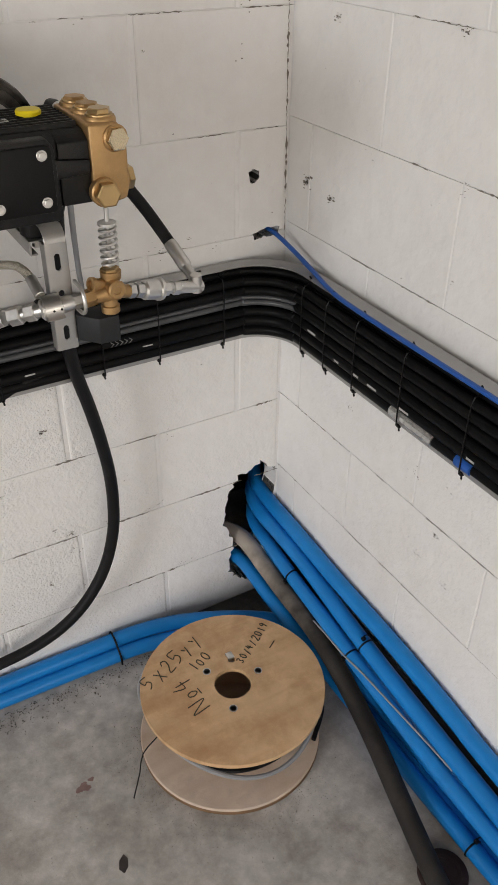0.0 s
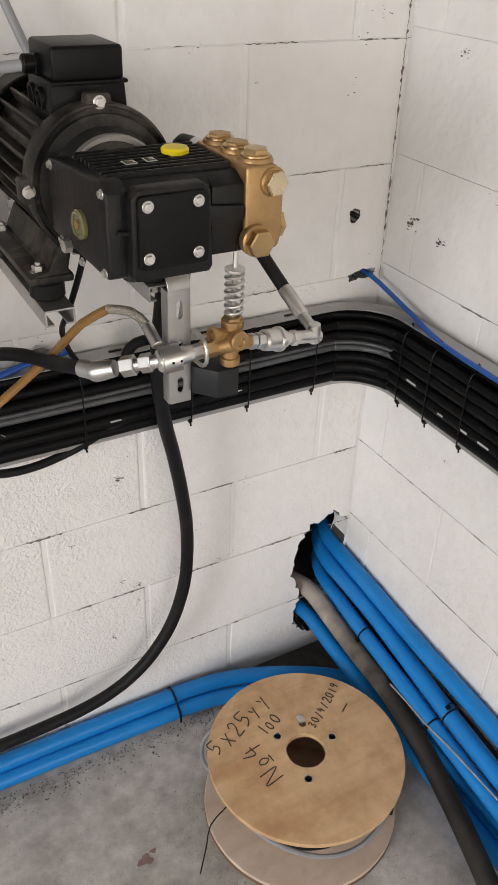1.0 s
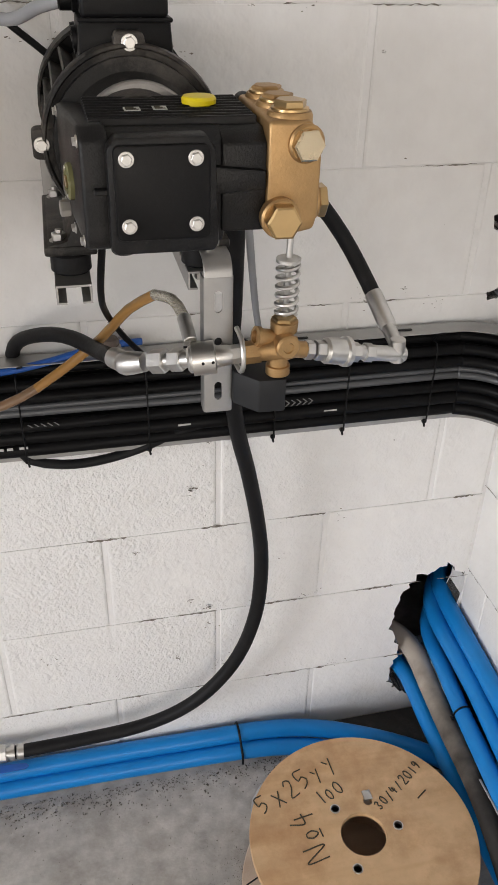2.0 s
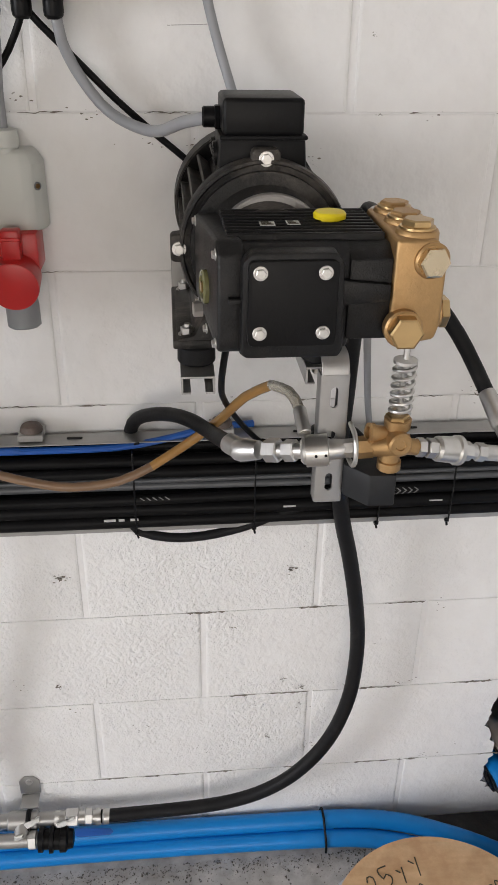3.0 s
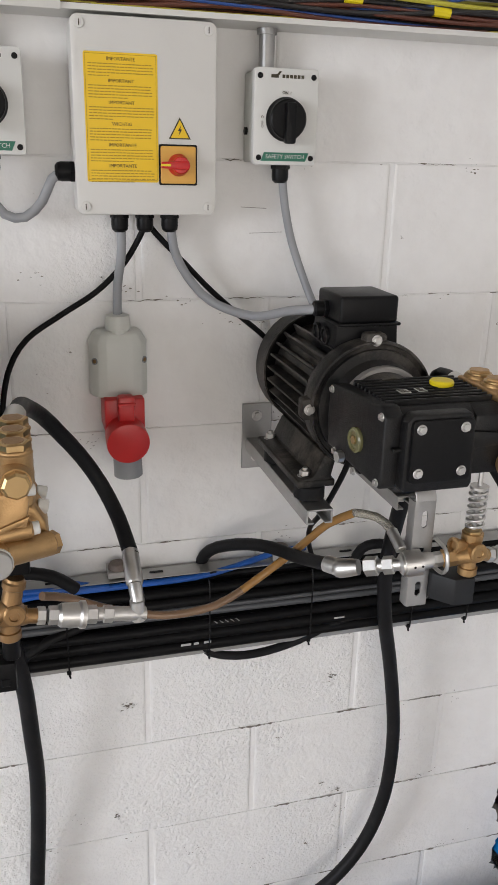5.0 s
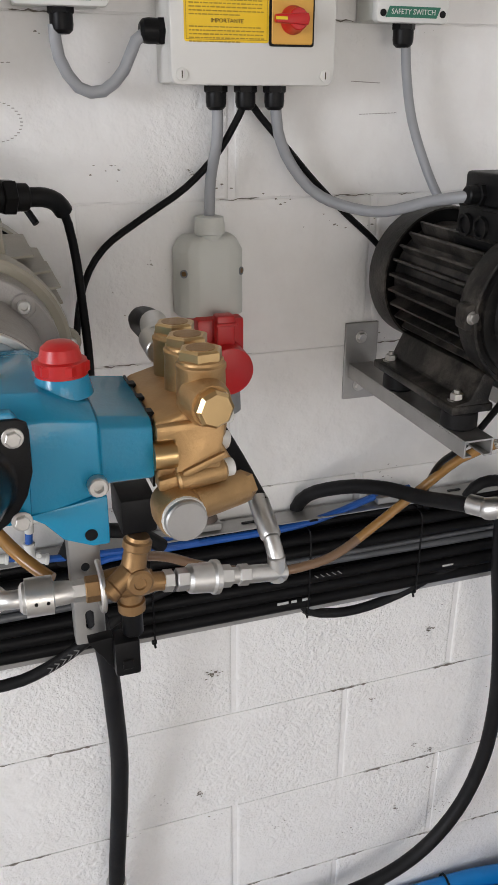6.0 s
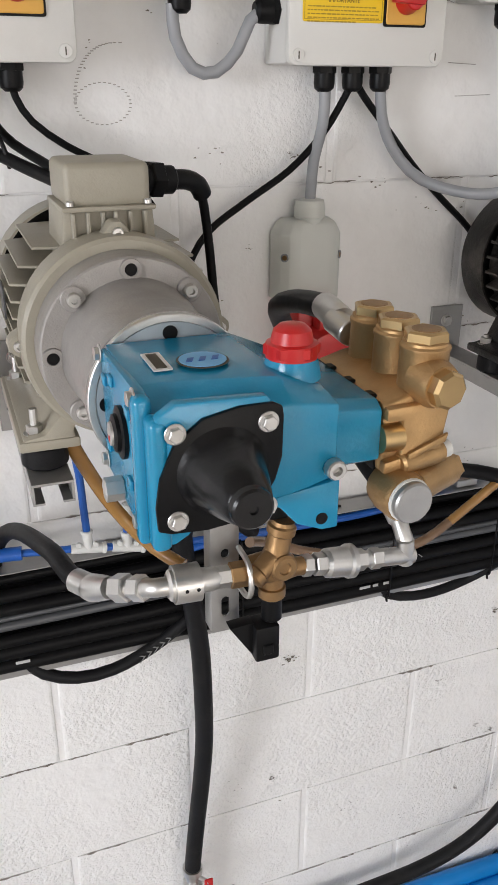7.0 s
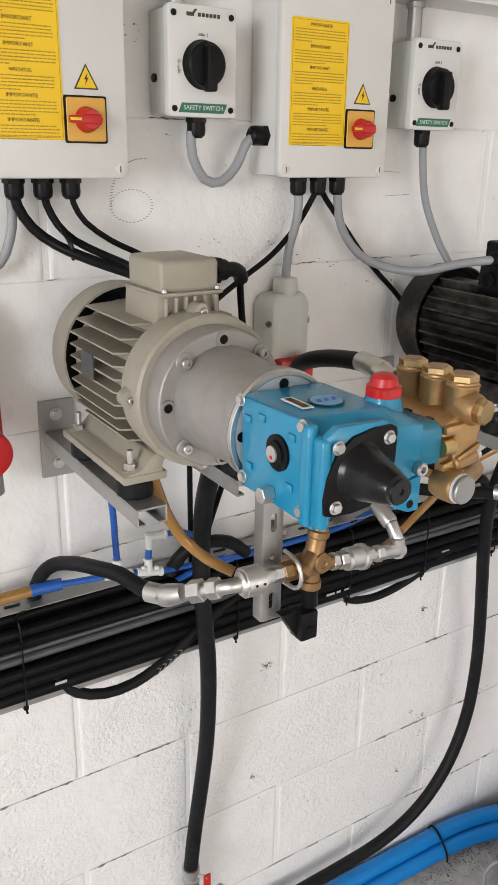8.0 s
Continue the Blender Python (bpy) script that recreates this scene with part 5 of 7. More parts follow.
        part("tower", lathe(top, (0.20, 0, 1), [(0, 0.0150), (0.010, 0.0150), (0.014, 0.0135), (0.034, 0.0130), (0.036, 0.0155), (0.044, 0.0155), (0.046, 0.0130), (0.050, 0.0120)], 24), metal, m)
        part("check_arm", lathe(top + Vector((-0.004, -0.004, 0.008)), (-0.75, -0.25, -0.45), [(0, 0.0120), (0.020, 0.0115), (0.022, 0.0135), (0.030, 0.0135), (0.032, 0.0100)], 22), metal, m)
        part("inlet_block", box(top + Vector((-0.008, -0.004, 0.052)), top + Vector((0.030, 0.060, 0.092)), 0.004), BLACK_PLASTIC, m, "dark fitting under the pump")
        part("side_port", rod(top + Vector((-0.002, 0, 0.002)), top + Vector((-0.030, 0.004, -0.004)), 0.0130, n=20, edge=0.001), metal, m)
        sensor = bmesh.new()
        rod(c + Vector((-0.002, 0, -0.033)), c + Vector((-0.002, 0, -0.062)), 0.0115, n=18, into=sensor, edge=0.001)
        box(c + Vector((-0.026, -0.017, -0.106)), c + Vector((0.002, 0.012, -0.062)), 0.003, into=sensor)
        prism([(-0.052, -0.062), (-0.025, -0.060), (-0.025, -0.104)], c + Vector((0, 0.010, 0)), (1, 0, 0), (0, 0, 1), (0, -0.016, 0), 0.001, into=sensor)
        part("switch_housing", sensor, BLACK_PLASTIC, m, "black plastic flow switch housing")
        part("housing_latch", box(c + Vector((-0.018, -0.0195, -0.096)), c + Vector((-0.006, -0.0168, -0.084)), 0.001, 1), BLACK_PLASTIC, m)
    return m


A1, K1, C1, B1 = (-0.177, -0.306, 1.196), (-0.098, -0.372, 1.228), (0.004, -0.386, 1.240), (0.175, -0.350, 1.200)
A2, K2, C2, B2 = (-0.864, -0.308, 1.195), (-0.812, -0.391, 1.235), (-0.683, -0.394, 1.232), (-0.511, -0.378, 1.203)
manifold(A1, K1, C1, B1, -0.010, "brass unloader valve with spring between steel couplings", True, BRASS)
manifold(A2, K2, C2, B2, 0.012, "tarnished brass valve manifold between steel couplings", False, BRONZE)


def strut(x, y, z0, z1, label, half=0.0172):
    """A bent slotted steel strap that holds the manifold to the pump, with its pipe clip."""
    s = thing("slotted_strap", (x, y, z0), label, "bracket", "straps")
    bm = bmesh.new()
    slots = [(z0 + 0.030, 0.026), (z0 + 0.098, 0.012), (z0 + 0.150, 0.028)]
    sl = 0.0048
    for way in (-1, 1):
        # half of the face, its rounded edge and the flange behind, as one folded section
        section = [(way * sl, -0.0015), (way * (half - 0.004), -0.0015), (way * (half - 0.0012), -0.0004), (way * half, 0.0026), (way * half, 0.0200), (way * (half - 0.0018), 0.0200), (way * (half - 0.0018), 0.0036), (way * (half - 0.0045), 0.0014), (way * sl, 0.0014)]
        prism(section, (x, y, z0), (1, 0, 0), (0, 1, 0), (0, 0, z1 - z0), into=bm)
    edges = [z0] + [v for c, h in slots for v in (c - h / 2, c + h / 2)] + [z1]
    for k in range(0, len(edges), 2):
        box((x - sl - 0.0001, y - 0.00145, edges[k]), (x + sl + 0.0001, y + 0.00135, edges[k + 1]), into=bm)
    for c, h in slots:
        # rounded ends of the slots
        for up in (-1, 1):
            for way in (-1, 1):
                e = c + up * h / 2
                prism([(way * sl, e), (way * sl, e - up * 0.0042), (way * sl * 0.72, e - up * 0.0016), (way * sl * 0.2, e)], (x, y - 0.00142, 0), (1, 0, 0), (0, 0, 1), (0, 0.0027, 0), into=bm)
    bend = []
    for q in range(8):
        a = radians(90 * q / 7)
        bend.append((y - 0.0015 + 0.024 * (1 - math.cos(a)), z1 - 0.0005 + 0.024 * math.sin(a)))
    bend += [(y + 0.075, z1 + 0.0235), (y + 0.075, z1 + 0.0205)]
    for q in range(7, -1, -1):
        a = radians(90 * q / 7)
        bend.append((y + 0.0015 + 0.021 * (1 - math.cos(a)), z1 - 0.0005 + 0.021 * math.sin(a)))
    prism(bend, (x - half + 0.0015, 0, 0), (0, 1, 0), (0, 0, 1), (2 * half - 0.003, 0, 0), 0.0008, 1, into=bm)
    part("strap", bm, GALV, s)
    return s


strut(-0.068, -0.362, 1.146, 1.326, "slotted galvanised strap under the black pump", 0.0185)
strut(-0.7275, -0.362, 1.144, 1.366, "slotted galvanised strap under the blue pump")
solid("strap_bolt", join_in(rod((-0.068, -0.318, 1.345), (-0.068, -0.318, 1.425), 0.006, n=14), hexagon((-0.068, -0.318, 1.3495), (-0.068, -0.318, 1.358), 0.0105)), STEEL, "steel bolt between the strap and the black pump", "bolt")
for cx, cy, cz in ((-0.046, -0.386, 1.238), (-0.716, -0.394, 1.230)):
    solid("pipe_clip", tube([(cx, cy + 0.02, cz + 0.024), (cx, cy - 0.010, cz + 0.021), (cx, cy - 0.0195, cz + 0.006), (cx, cy - 0.019, cz - 0.010), (cx, cy - 0.006, cz - 0.021), (cx, cy + 0.02, cz - 0.024)], 0.0032, 10, 0.006), STEEL, "bent steel rod clip round the brass valve", "clip", "pipe clips")


# ---- hoses between pumps, manifolds and tray ----
def hose(points, r, label, ferrule=None, mat=RUBBER, name="hose", n=16, step=0.02):
    h = thing(name, points[0], label, "hose")
    part("hose_body", tube(points, r, n, step), mat, h)
    for a, b, rr in ferrule or ():
        a, b = Vector(a), Vector(b)
        d = (b - a).normalized()
        L = (b - a).length
        part("ferrule", lathe(a, d, [(0, rr * 0.98), (0.003, rr), (L - 0.004, rr), (L, rr * 0.8)], 20), STEEL, h, "crimped steel ferrule")
    return h


hose([(-0.029, -0.336, 1.509), (-0.028, -0.296, 1.506), (-0.018, -0.262, 1.486), (0.010, -0.240, 1.450), (0.055, -0.225, 1.408), (0.098, -0.218, 1.362), (0.132, -0.220, 1.318), (0.154, -0.236, 1.280), (0.168, -0.268, 1.247)], 0.0108, "black rubber pressure hose from the brass head to the valve",
     [((-0.028, -0.370, 1.507), (-0.029, -0.332, 1.509), 0.0125), ((0.167, -0.264, 1.250), (0.175, -0.312, 1.220), 0.0120), ((0.174, -0.308, 1.222), (0.175, -0.346, 1.210), 0.0095)])
hose([(-0.656, -0.440, 1.524), (-0.653, -0.395, 1.518), (-0.650, -0.345, 1.507), (-0.642, -0.295, 1.489), (-0.624, -0.258, 1.465), (-0.600, -0.235, 1.430), (-0.570, -0.215, 1.385), (-0.542, -0.212, 1.337), (-0.521, -0.250, 1.294), (-0.511, -0.318, 1.262)], 0.0115, "black rubber pressure hose from the brass head to the valve",
     [((-0.664, -0.488, 1.524), (-0.656, -0.434, 1.525), 0.0125), ((-0.512, -0.310, 1.265), (-0.513, -0.362, 1.240), 0.0125), ((-0.513, -0.360, 1.241), (-0.511, -0.380, 1.216), 0.0100)])
# short black hoses from the tray into the left elbows
hose([(-0.335, -0.010, 1.045), (-0.338, -0.010, 1.078), (-0.325, -0.025, 1.106), (-0.300, -0.050, 1.125), (-0.270, -0.090, 1.144), (-0.240, -0.135, 1.156), (-0.210, -0.195, 1.164), (-0.195, -0.258, 1.184), (-0.182, -0.296, 1.194)], 0.0115, "short black hose looping from the tray to the elbow")
hose([(-0.962, -0.018, 1.045), (-0.960, -0.024, 1.085), (-0.951, -0.034, 1.118), (-0.939, -0.048, 1.138), (-0.928, -0.072, 1.152), (-0.917, -0.115, 1.168), (-0.905, -0.168, 1.182), (-0.893, -0.222, 1.194), (-0.883, -0.270, 1.194), (-0.870, -0.298, 1.195)], 0.0115, "short black hose looping from the tray to the elbow")
# supply hoses down to the floor pipe
hose([(-0.030, -0.300, 1.44), (-0.020, -0.230, 1.35), (-0.006, -0.155, 1.20), (0.000, -0.115, 1.07), (0.016, -0.100, 0.95), (0.040, -0.087, 0.85), (0.060, -0.078, 0.75), (0.074, -0.072, 0.65), (0.076, -0.070, 0.56), (0.068, -0.070, 0.475), (0.044, -0.070, 0.388), (0.008, -0.070, 0.318), (-0.046, -0.068, 0.252), (-0.112, -0.063, 0.203), (-0.192, -0.057, 0.172), (-0.300, -0.052, 0.156), (-0.455, -0.050, 0.148)], 0.0143, "thick black suction hose hanging down the wall in a bow",
     [((-0.434, -0.050, 0.147), (-0.450, -0.050, 0.148), 0.0172)])
hose([(-0.755, -0.300, 1.44), (-0.748, -0.250, 1.37), (-0.728, -0.170, 1.24), (-0.708, -0.125, 1.09), (-0.690, -0.105, 0.98), (-0.680, -0.098, 0.90), (-0.675, -0.090, 0.80), (-0.671, -0.075, 0.70), (-0.674, -0.062, 0.60), (-0.680, -0.050, 0.50), (-0.686, -0.044, 0.42), (-0.690, -0.042, 0.365)], 0.0150, "thick black suction hose hanging straight down the wall")
# loose hose bows below the tray
hose([(-0.36, -0.050, 0.930), (-0.33, -0.056, 0.900), (-0.28, -0.058, 0.886), (-0.22, -0.058, 0.886), (-0.15, -0.056, 0.900), (-0.08, -0.054, 0.925), (0.0, -0.05, 0.945)], 0.0085, "black hose sagging below the tray")
hose([(-0.945, -0.050, 0.930), (-0.912, -0.058, 0.896), (-0.865, -0.062, 0.878), (-0.81, -0.064, 0.880), (-0.75, -0.066, 0.905), (-0.69, -0.068, 0.945), (-0.63, -0.060, 0.975), (-0.57, -0.05, 0.99)], 0.0095, "black printed hose sagging below the tray")
# clear amber hoses
oil_line = thing("clear_hose", (-0.42, -0.17, 1.066), "clear hose filled with amber oil, looped between the valves", "hose")
LINE = [(-0.640, -0.205, 1.150), (-0.600, -0.175, 1.125), (-0.545, -0.165, 1.094), (-0.480, -0.168, 1.074), (-0.420, -0.172, 1.066), (-0.350, -0.172, 1.074), (-0.300, -0.165, 1.094), (-0.250, -0.165, 1.128), (-0.200, -0.175, 1.172), (-0.162, -0.205, 1.226), (-0.130, -0.242, 1.260), (-0.113, -0.290, 1.272), (-0.105, -0.330, 1.266), (-0.102, -0.362, 1.247)]
part("dark_length", tube(LINE[:7], 0.0072, 14, 0.02), BROWN_HOSE, oil_line, "length of hose with brown oil")
part("amber_length", tube(LINE[6:11], 0.0072, 14, 0.02), AMBER, oil_line, "length of hose with amber oil")
part("clear_length", tube(LINE[10:], 0.0072, 14, 0.02), CLEAR_HOSE, oil_line, "empty clear end of the hose")
part("barb", rod(LINE[-2], LINE[-1], 0.0088, n=14, edge=0.001), STEEL, oil_line)
hose([(-0.875, -0.290, 1.375), (-0.863, -0.285, 1.345), (-0.850, -0.275, 1.315), (-0.836, -0.268, 1.285), (-0.815, -0.270, 1.250), (-0.789, -0.290, 1.222), (-0.762, -0.318, 1.207)], 0.0080, "clear hose filled with amber oil behind the strap", None, AMBER, "clear_hose")
hose([(-1.60, -0.042, 1.101), (-1.30, -0.042, 1.099), (-1.10, -0.042, 1.098), (-1.03, -0.042, 1.099), (-0.965, -0.043, 1.101)], 0.0095, "brown clear hose lying along the tray", None, AMBER, "clear_hose")

solid("blue_tape", tube([(-0.972, -0.043, 1.101), (-0.948, -0.044, 1.1015), (-0.922, -0.048, 1.102)], 0.0102, 12, 0.008), BLUE_CABLE, "blue tape wrapped round the hose joint on the tray", "tape")


# ---- valve fittings near the floor ----
def floor_valve():
    v = thing("ball_valve", (-0.56, -0.06, 0.10), "steel pipe fittings with a ribbed black valve and blue lever", "valve")
    e = lambda x, y, z: Vector((x, y, z))
    part("hose_clamp", lathe((-0.452, -0.050, 0.148), (-1, 0, 0), [(0, 0.0175), (0.010, 0.0175)], 24), STEEL, v)
    part("hose_tail", rod((-0.460, -0.050, 0.148), (-0.500, -0.050, 0.150), 0.0140, n=20), STEEL, v)
    for a, b, r in ((-0.470, -0.486, 0.0190), (-0.500, -0.528, 0.0205), (-0.540, -0.552, 0.0180)):
        part("union_nut", hexagon((a, -0.050, 0.150), (b, -0.050, 0.151), r), STEEL, v)
    part("pipe_run", rod((-0.50, -0.050, 0.150), (-0.76, -0.050, 0.158), 0.0155, n=22), GALV, v, "dull galvanised pipe")
    part("tee", join_in(rod((-0.585, -0.050, 0.152), (-0.650, -0.050, 0.154), 0.0205, n=22, edge=0.003), rod((-0.618, -0.050, 0.153), (-0.618, -0.082, 0.136), 0.0180, n=20)), GALV, v)
    part("lower_pipe", rod((-0.585, -0.085, 0.134), (-0.76, -0.085, 0.138), 0.0150, n=20), GALV, v)
    part("union_nut", hexagon((-0.586, -0.085, 0.134), (-0.604, -0.085, 0.134), 0.0210), STEEL, v)
    profile = [(0, 0.017), (0.002, 0.026), (0.012, 0.026), (0.013, 0.021), (0.024, 0.021), (0.025, 0.028), (0.033, 0.028), (0.034, 0.022), (0.046, 0.022), (0.047, 0.027), (0.060, 0.027), (0.064, 0.021), (0.074, 0.019), (0.076, 0.012)]
    part("valve_body", lathe((-0.584, -0.085, 0.134), (1, 0, -0.06), profile, 12), BLACK_PLASTIC, v, "ribbed black plastic valve body")
    lever = part("lever", prism([(0, -0.006), (0.012, -0.009), (0.075, -0.0065), (0.082, 0), (0.075, 0.0065), (0.012, 0.009), (0, 0.006)], (-0.505, -0.088, 0.150), (1, 0, -0.05), (0, 0.9, 0.4), (0, -0.0015, 0.0035), 0.0012), BLUE_CABLE, v, "dark blue flat lever")
    rnd_ = random.Random(8)
    for x, y, z in ((-0.600, -0.072, 0.166), (-0.588, -0.066, 0.168), (-0.533, -0.078, 0.164), (-0.622, -0.094, 0.152), (-0.515, -0.070, 0.166)):
        bm = rod((x - 0.008, y, z), (x + 0.008, y + 0.003, z + 0.002), 0.0052, n=9)
        for w in bm.verts:
            w.co += Vector((rnd_.uniform(-0.004, 0.004), rnd_.uniform(-0.003, 0.003), rnd_.uniform(-0.003, 0.003)))
        part("sealing_tape", bm, WHITE_PLASTIC, v, "frayed white sealing tape")
    return v


floor_valve()


def pipe_clip(x, y, z, label):
    c = thing("pipe_bracket", (x, 0, z), label, "bracket", "pipe brackets")
    part("back_plate", prism([(-0.022, -0.035), (0.022, -0.035), (0.022, 0.002), (0.010, 0.016), (-0.010, 0.016), (-0.022, 0.002)], (x, -0.0005, z + 0.064), (1, 0, 0), (0, 0, 1), (0, -0.004, 0), 0.001), GALV, c)
    part("arm", box((x - 0.019, y + 0.010, z + 0.022), (x + 0.019, -0.004, z + 0.027), 0.001), GALV, c)
    part("ring", tube([(x, y + 0.0205 * math.cos(a), z + 0.0205 * math.sin(a)) for a in (2 * math.pi * k / 12 for k in range(12))], 0.0055, 8, 0.01, True), BLACK_PLASTIC, c, "black lined pipe ring")
    bolt_head((x, -0.0045, z + 0.066), (0, -1, 0), 0.006, STEEL, c)
    return c


pipe_clip(-0.605, -0.050, 0.153, "galvanised wall bracket holding the steel pipe in a clamp")
pad = thing("rubber_pad", (0.432, -0.955, 0.0), "dark red-brown round rubber pad lying under the black hose", "pad")
part("disc", lathe((0.432, -0.955, 0.0005), (0, 0, 1), [(0, 0.054), (0.004, 0.056), (0.010, 0.054), (0.012, 0.049)], 36), MAROON, pad)
part("raised_ring", lathe((0.432, -0.955, 0.0122), (0, 0, 1), [(0, 0.040), (0.0015, 0.039), (0.0015, 0.032), (0, 0.031)], 32), MAROON, pad)

lever_valve = thing("lever_valve", (-0.690, -0.042, 0.28), "steel ball valve with a red lever under the hose", "valve")
part("clamp", lathe((-0.690, -0.042, 0.372), (0, 0, -1), [(0, 0.0185), (0.014, 0.0185)], 24), STEEL, lever_valve)
part("valve_body", lathe((-0.690, -0.042, 0.358), (0, 0, -1), [(0, 0.0135), (0.018, 0.0135), (0.02, 0.018), (0.05, 0.018), (0.055, 0.013), (0.20, 0.013)], 24), STEEL, lever_valve)
part("lever", prism([(-0.008, 0), (0.008, 0), (0.0085, -0.06), (0, -0.068), (-0.0085, -0.06)], (-0.668, -0.070, 0.365), (1, 0, 0), (0, 0, 1), (0, -0.004, 0), 0.0015), RED, lever_valve, "red coated lever")
part("lever_stem", rod((-0.690, -0.042, 0.353), (-0.668, -0.073, 0.358), 0.004, n=10), STEEL, lever_valve)

# tray anchors and air fittings
for x in (-0.500, -0.185):
    b = thing("wall_anchor", (x, 0, 1.078), "small galvanised plate with a brown bolt head over the tray", "bracket", "anchors")
    part("angle", box((x - 0.020, -0.046, 1.0785), (x + 0.020, -0.004, 1.0905), 0.001, 1), GALV, b)
    part("anchor_head", lathe((x, -0.026, 1.0905), (0, 0, 1), [(0, 0.0185), (0.004, 0.0185), (0.010, 0.0150), (0.0135, 0.0080), (0.0140, 0.002)], 24), RUSTY, b, "brown weathered bolt head")
air = thing("air_fitting", (-0.84, -0.06, 1.10), "white plastic push-in air fittings with short blue hoses", "fitting")
AY = -0.064
ARMS = (((-0.856, 1.104), (-0.808, 1.097)), ((-0.832, 1.100), (-0.832, 1.128)), ((-0.798, 1.096), (-0.752, 1.086)), ((-0.776, 1.090), (-0.776, 1.116)), ((-0.774, 1.134), (-0.772, 1.160)), ((-0.778, 1.156), (-0.744, 1.154)))
for (ax_, az_), (bx_, bz_) in ARMS:
    arm = part("fitting_arm", rod((ax_, AY, az_), (bx_, AY, bz_), 0.0072, n=16, edge=0.001), WHITE_PLASTIC, air)
    d = (Vector((bx_, 0, bz_)) - Vector((ax_, 0, az_))).normalized()
    end = Vector((bx_, AY, bz_))
    part("collar", rod(end - d * 0.004, end + d * 0.0015, 0.0086, n=16, edge=0.001), WHITE_PLASTIC, arm)
for x, z in ((-0.846, 1.112), (-0.822, 1.109), (-0.788, 1.104), (-0.764, 1.099)):
    part("release_button", rod((x, AY - 0.004, z), (x, AY - 0.010, z), 0.0038, n=12, edge=0.0006), WHITE_PLASTIC, air)
for pts in ([(-0.832, AY, 1.126), (-0.834, AY, 1.17), (-0.836, AY, 1.22), (-0.845, AY, 1.29)], [(-0.808, AY, 1.097), (-0.798, AY, 1.096)], [(-0.776, AY, 1.114), (-0.774, AY, 1.136)], [(-0.744, AY, 1.154), (-0.710, -0.062, 1.148), (-0.66, -0.055, 1.12), (-0.60, -0.048, 1.085), (-0.55, -0.046, 1.07)], [(-0.752, AY, 1.086), (-0.70, -0.060, 1.080), (-0.62, -0.052, 1.072), (-0.52, -0.05, 1.066)], [(-0.856, AY, 1.104), (-0.90, -0.055, 1.103), (-0.93, -0.047, 1.102), (-0.955, -0.043, 1.101)]):
    part("air_line", tube(pts, 0.0055, 10, 0.02), BLUE_CABLE, air)


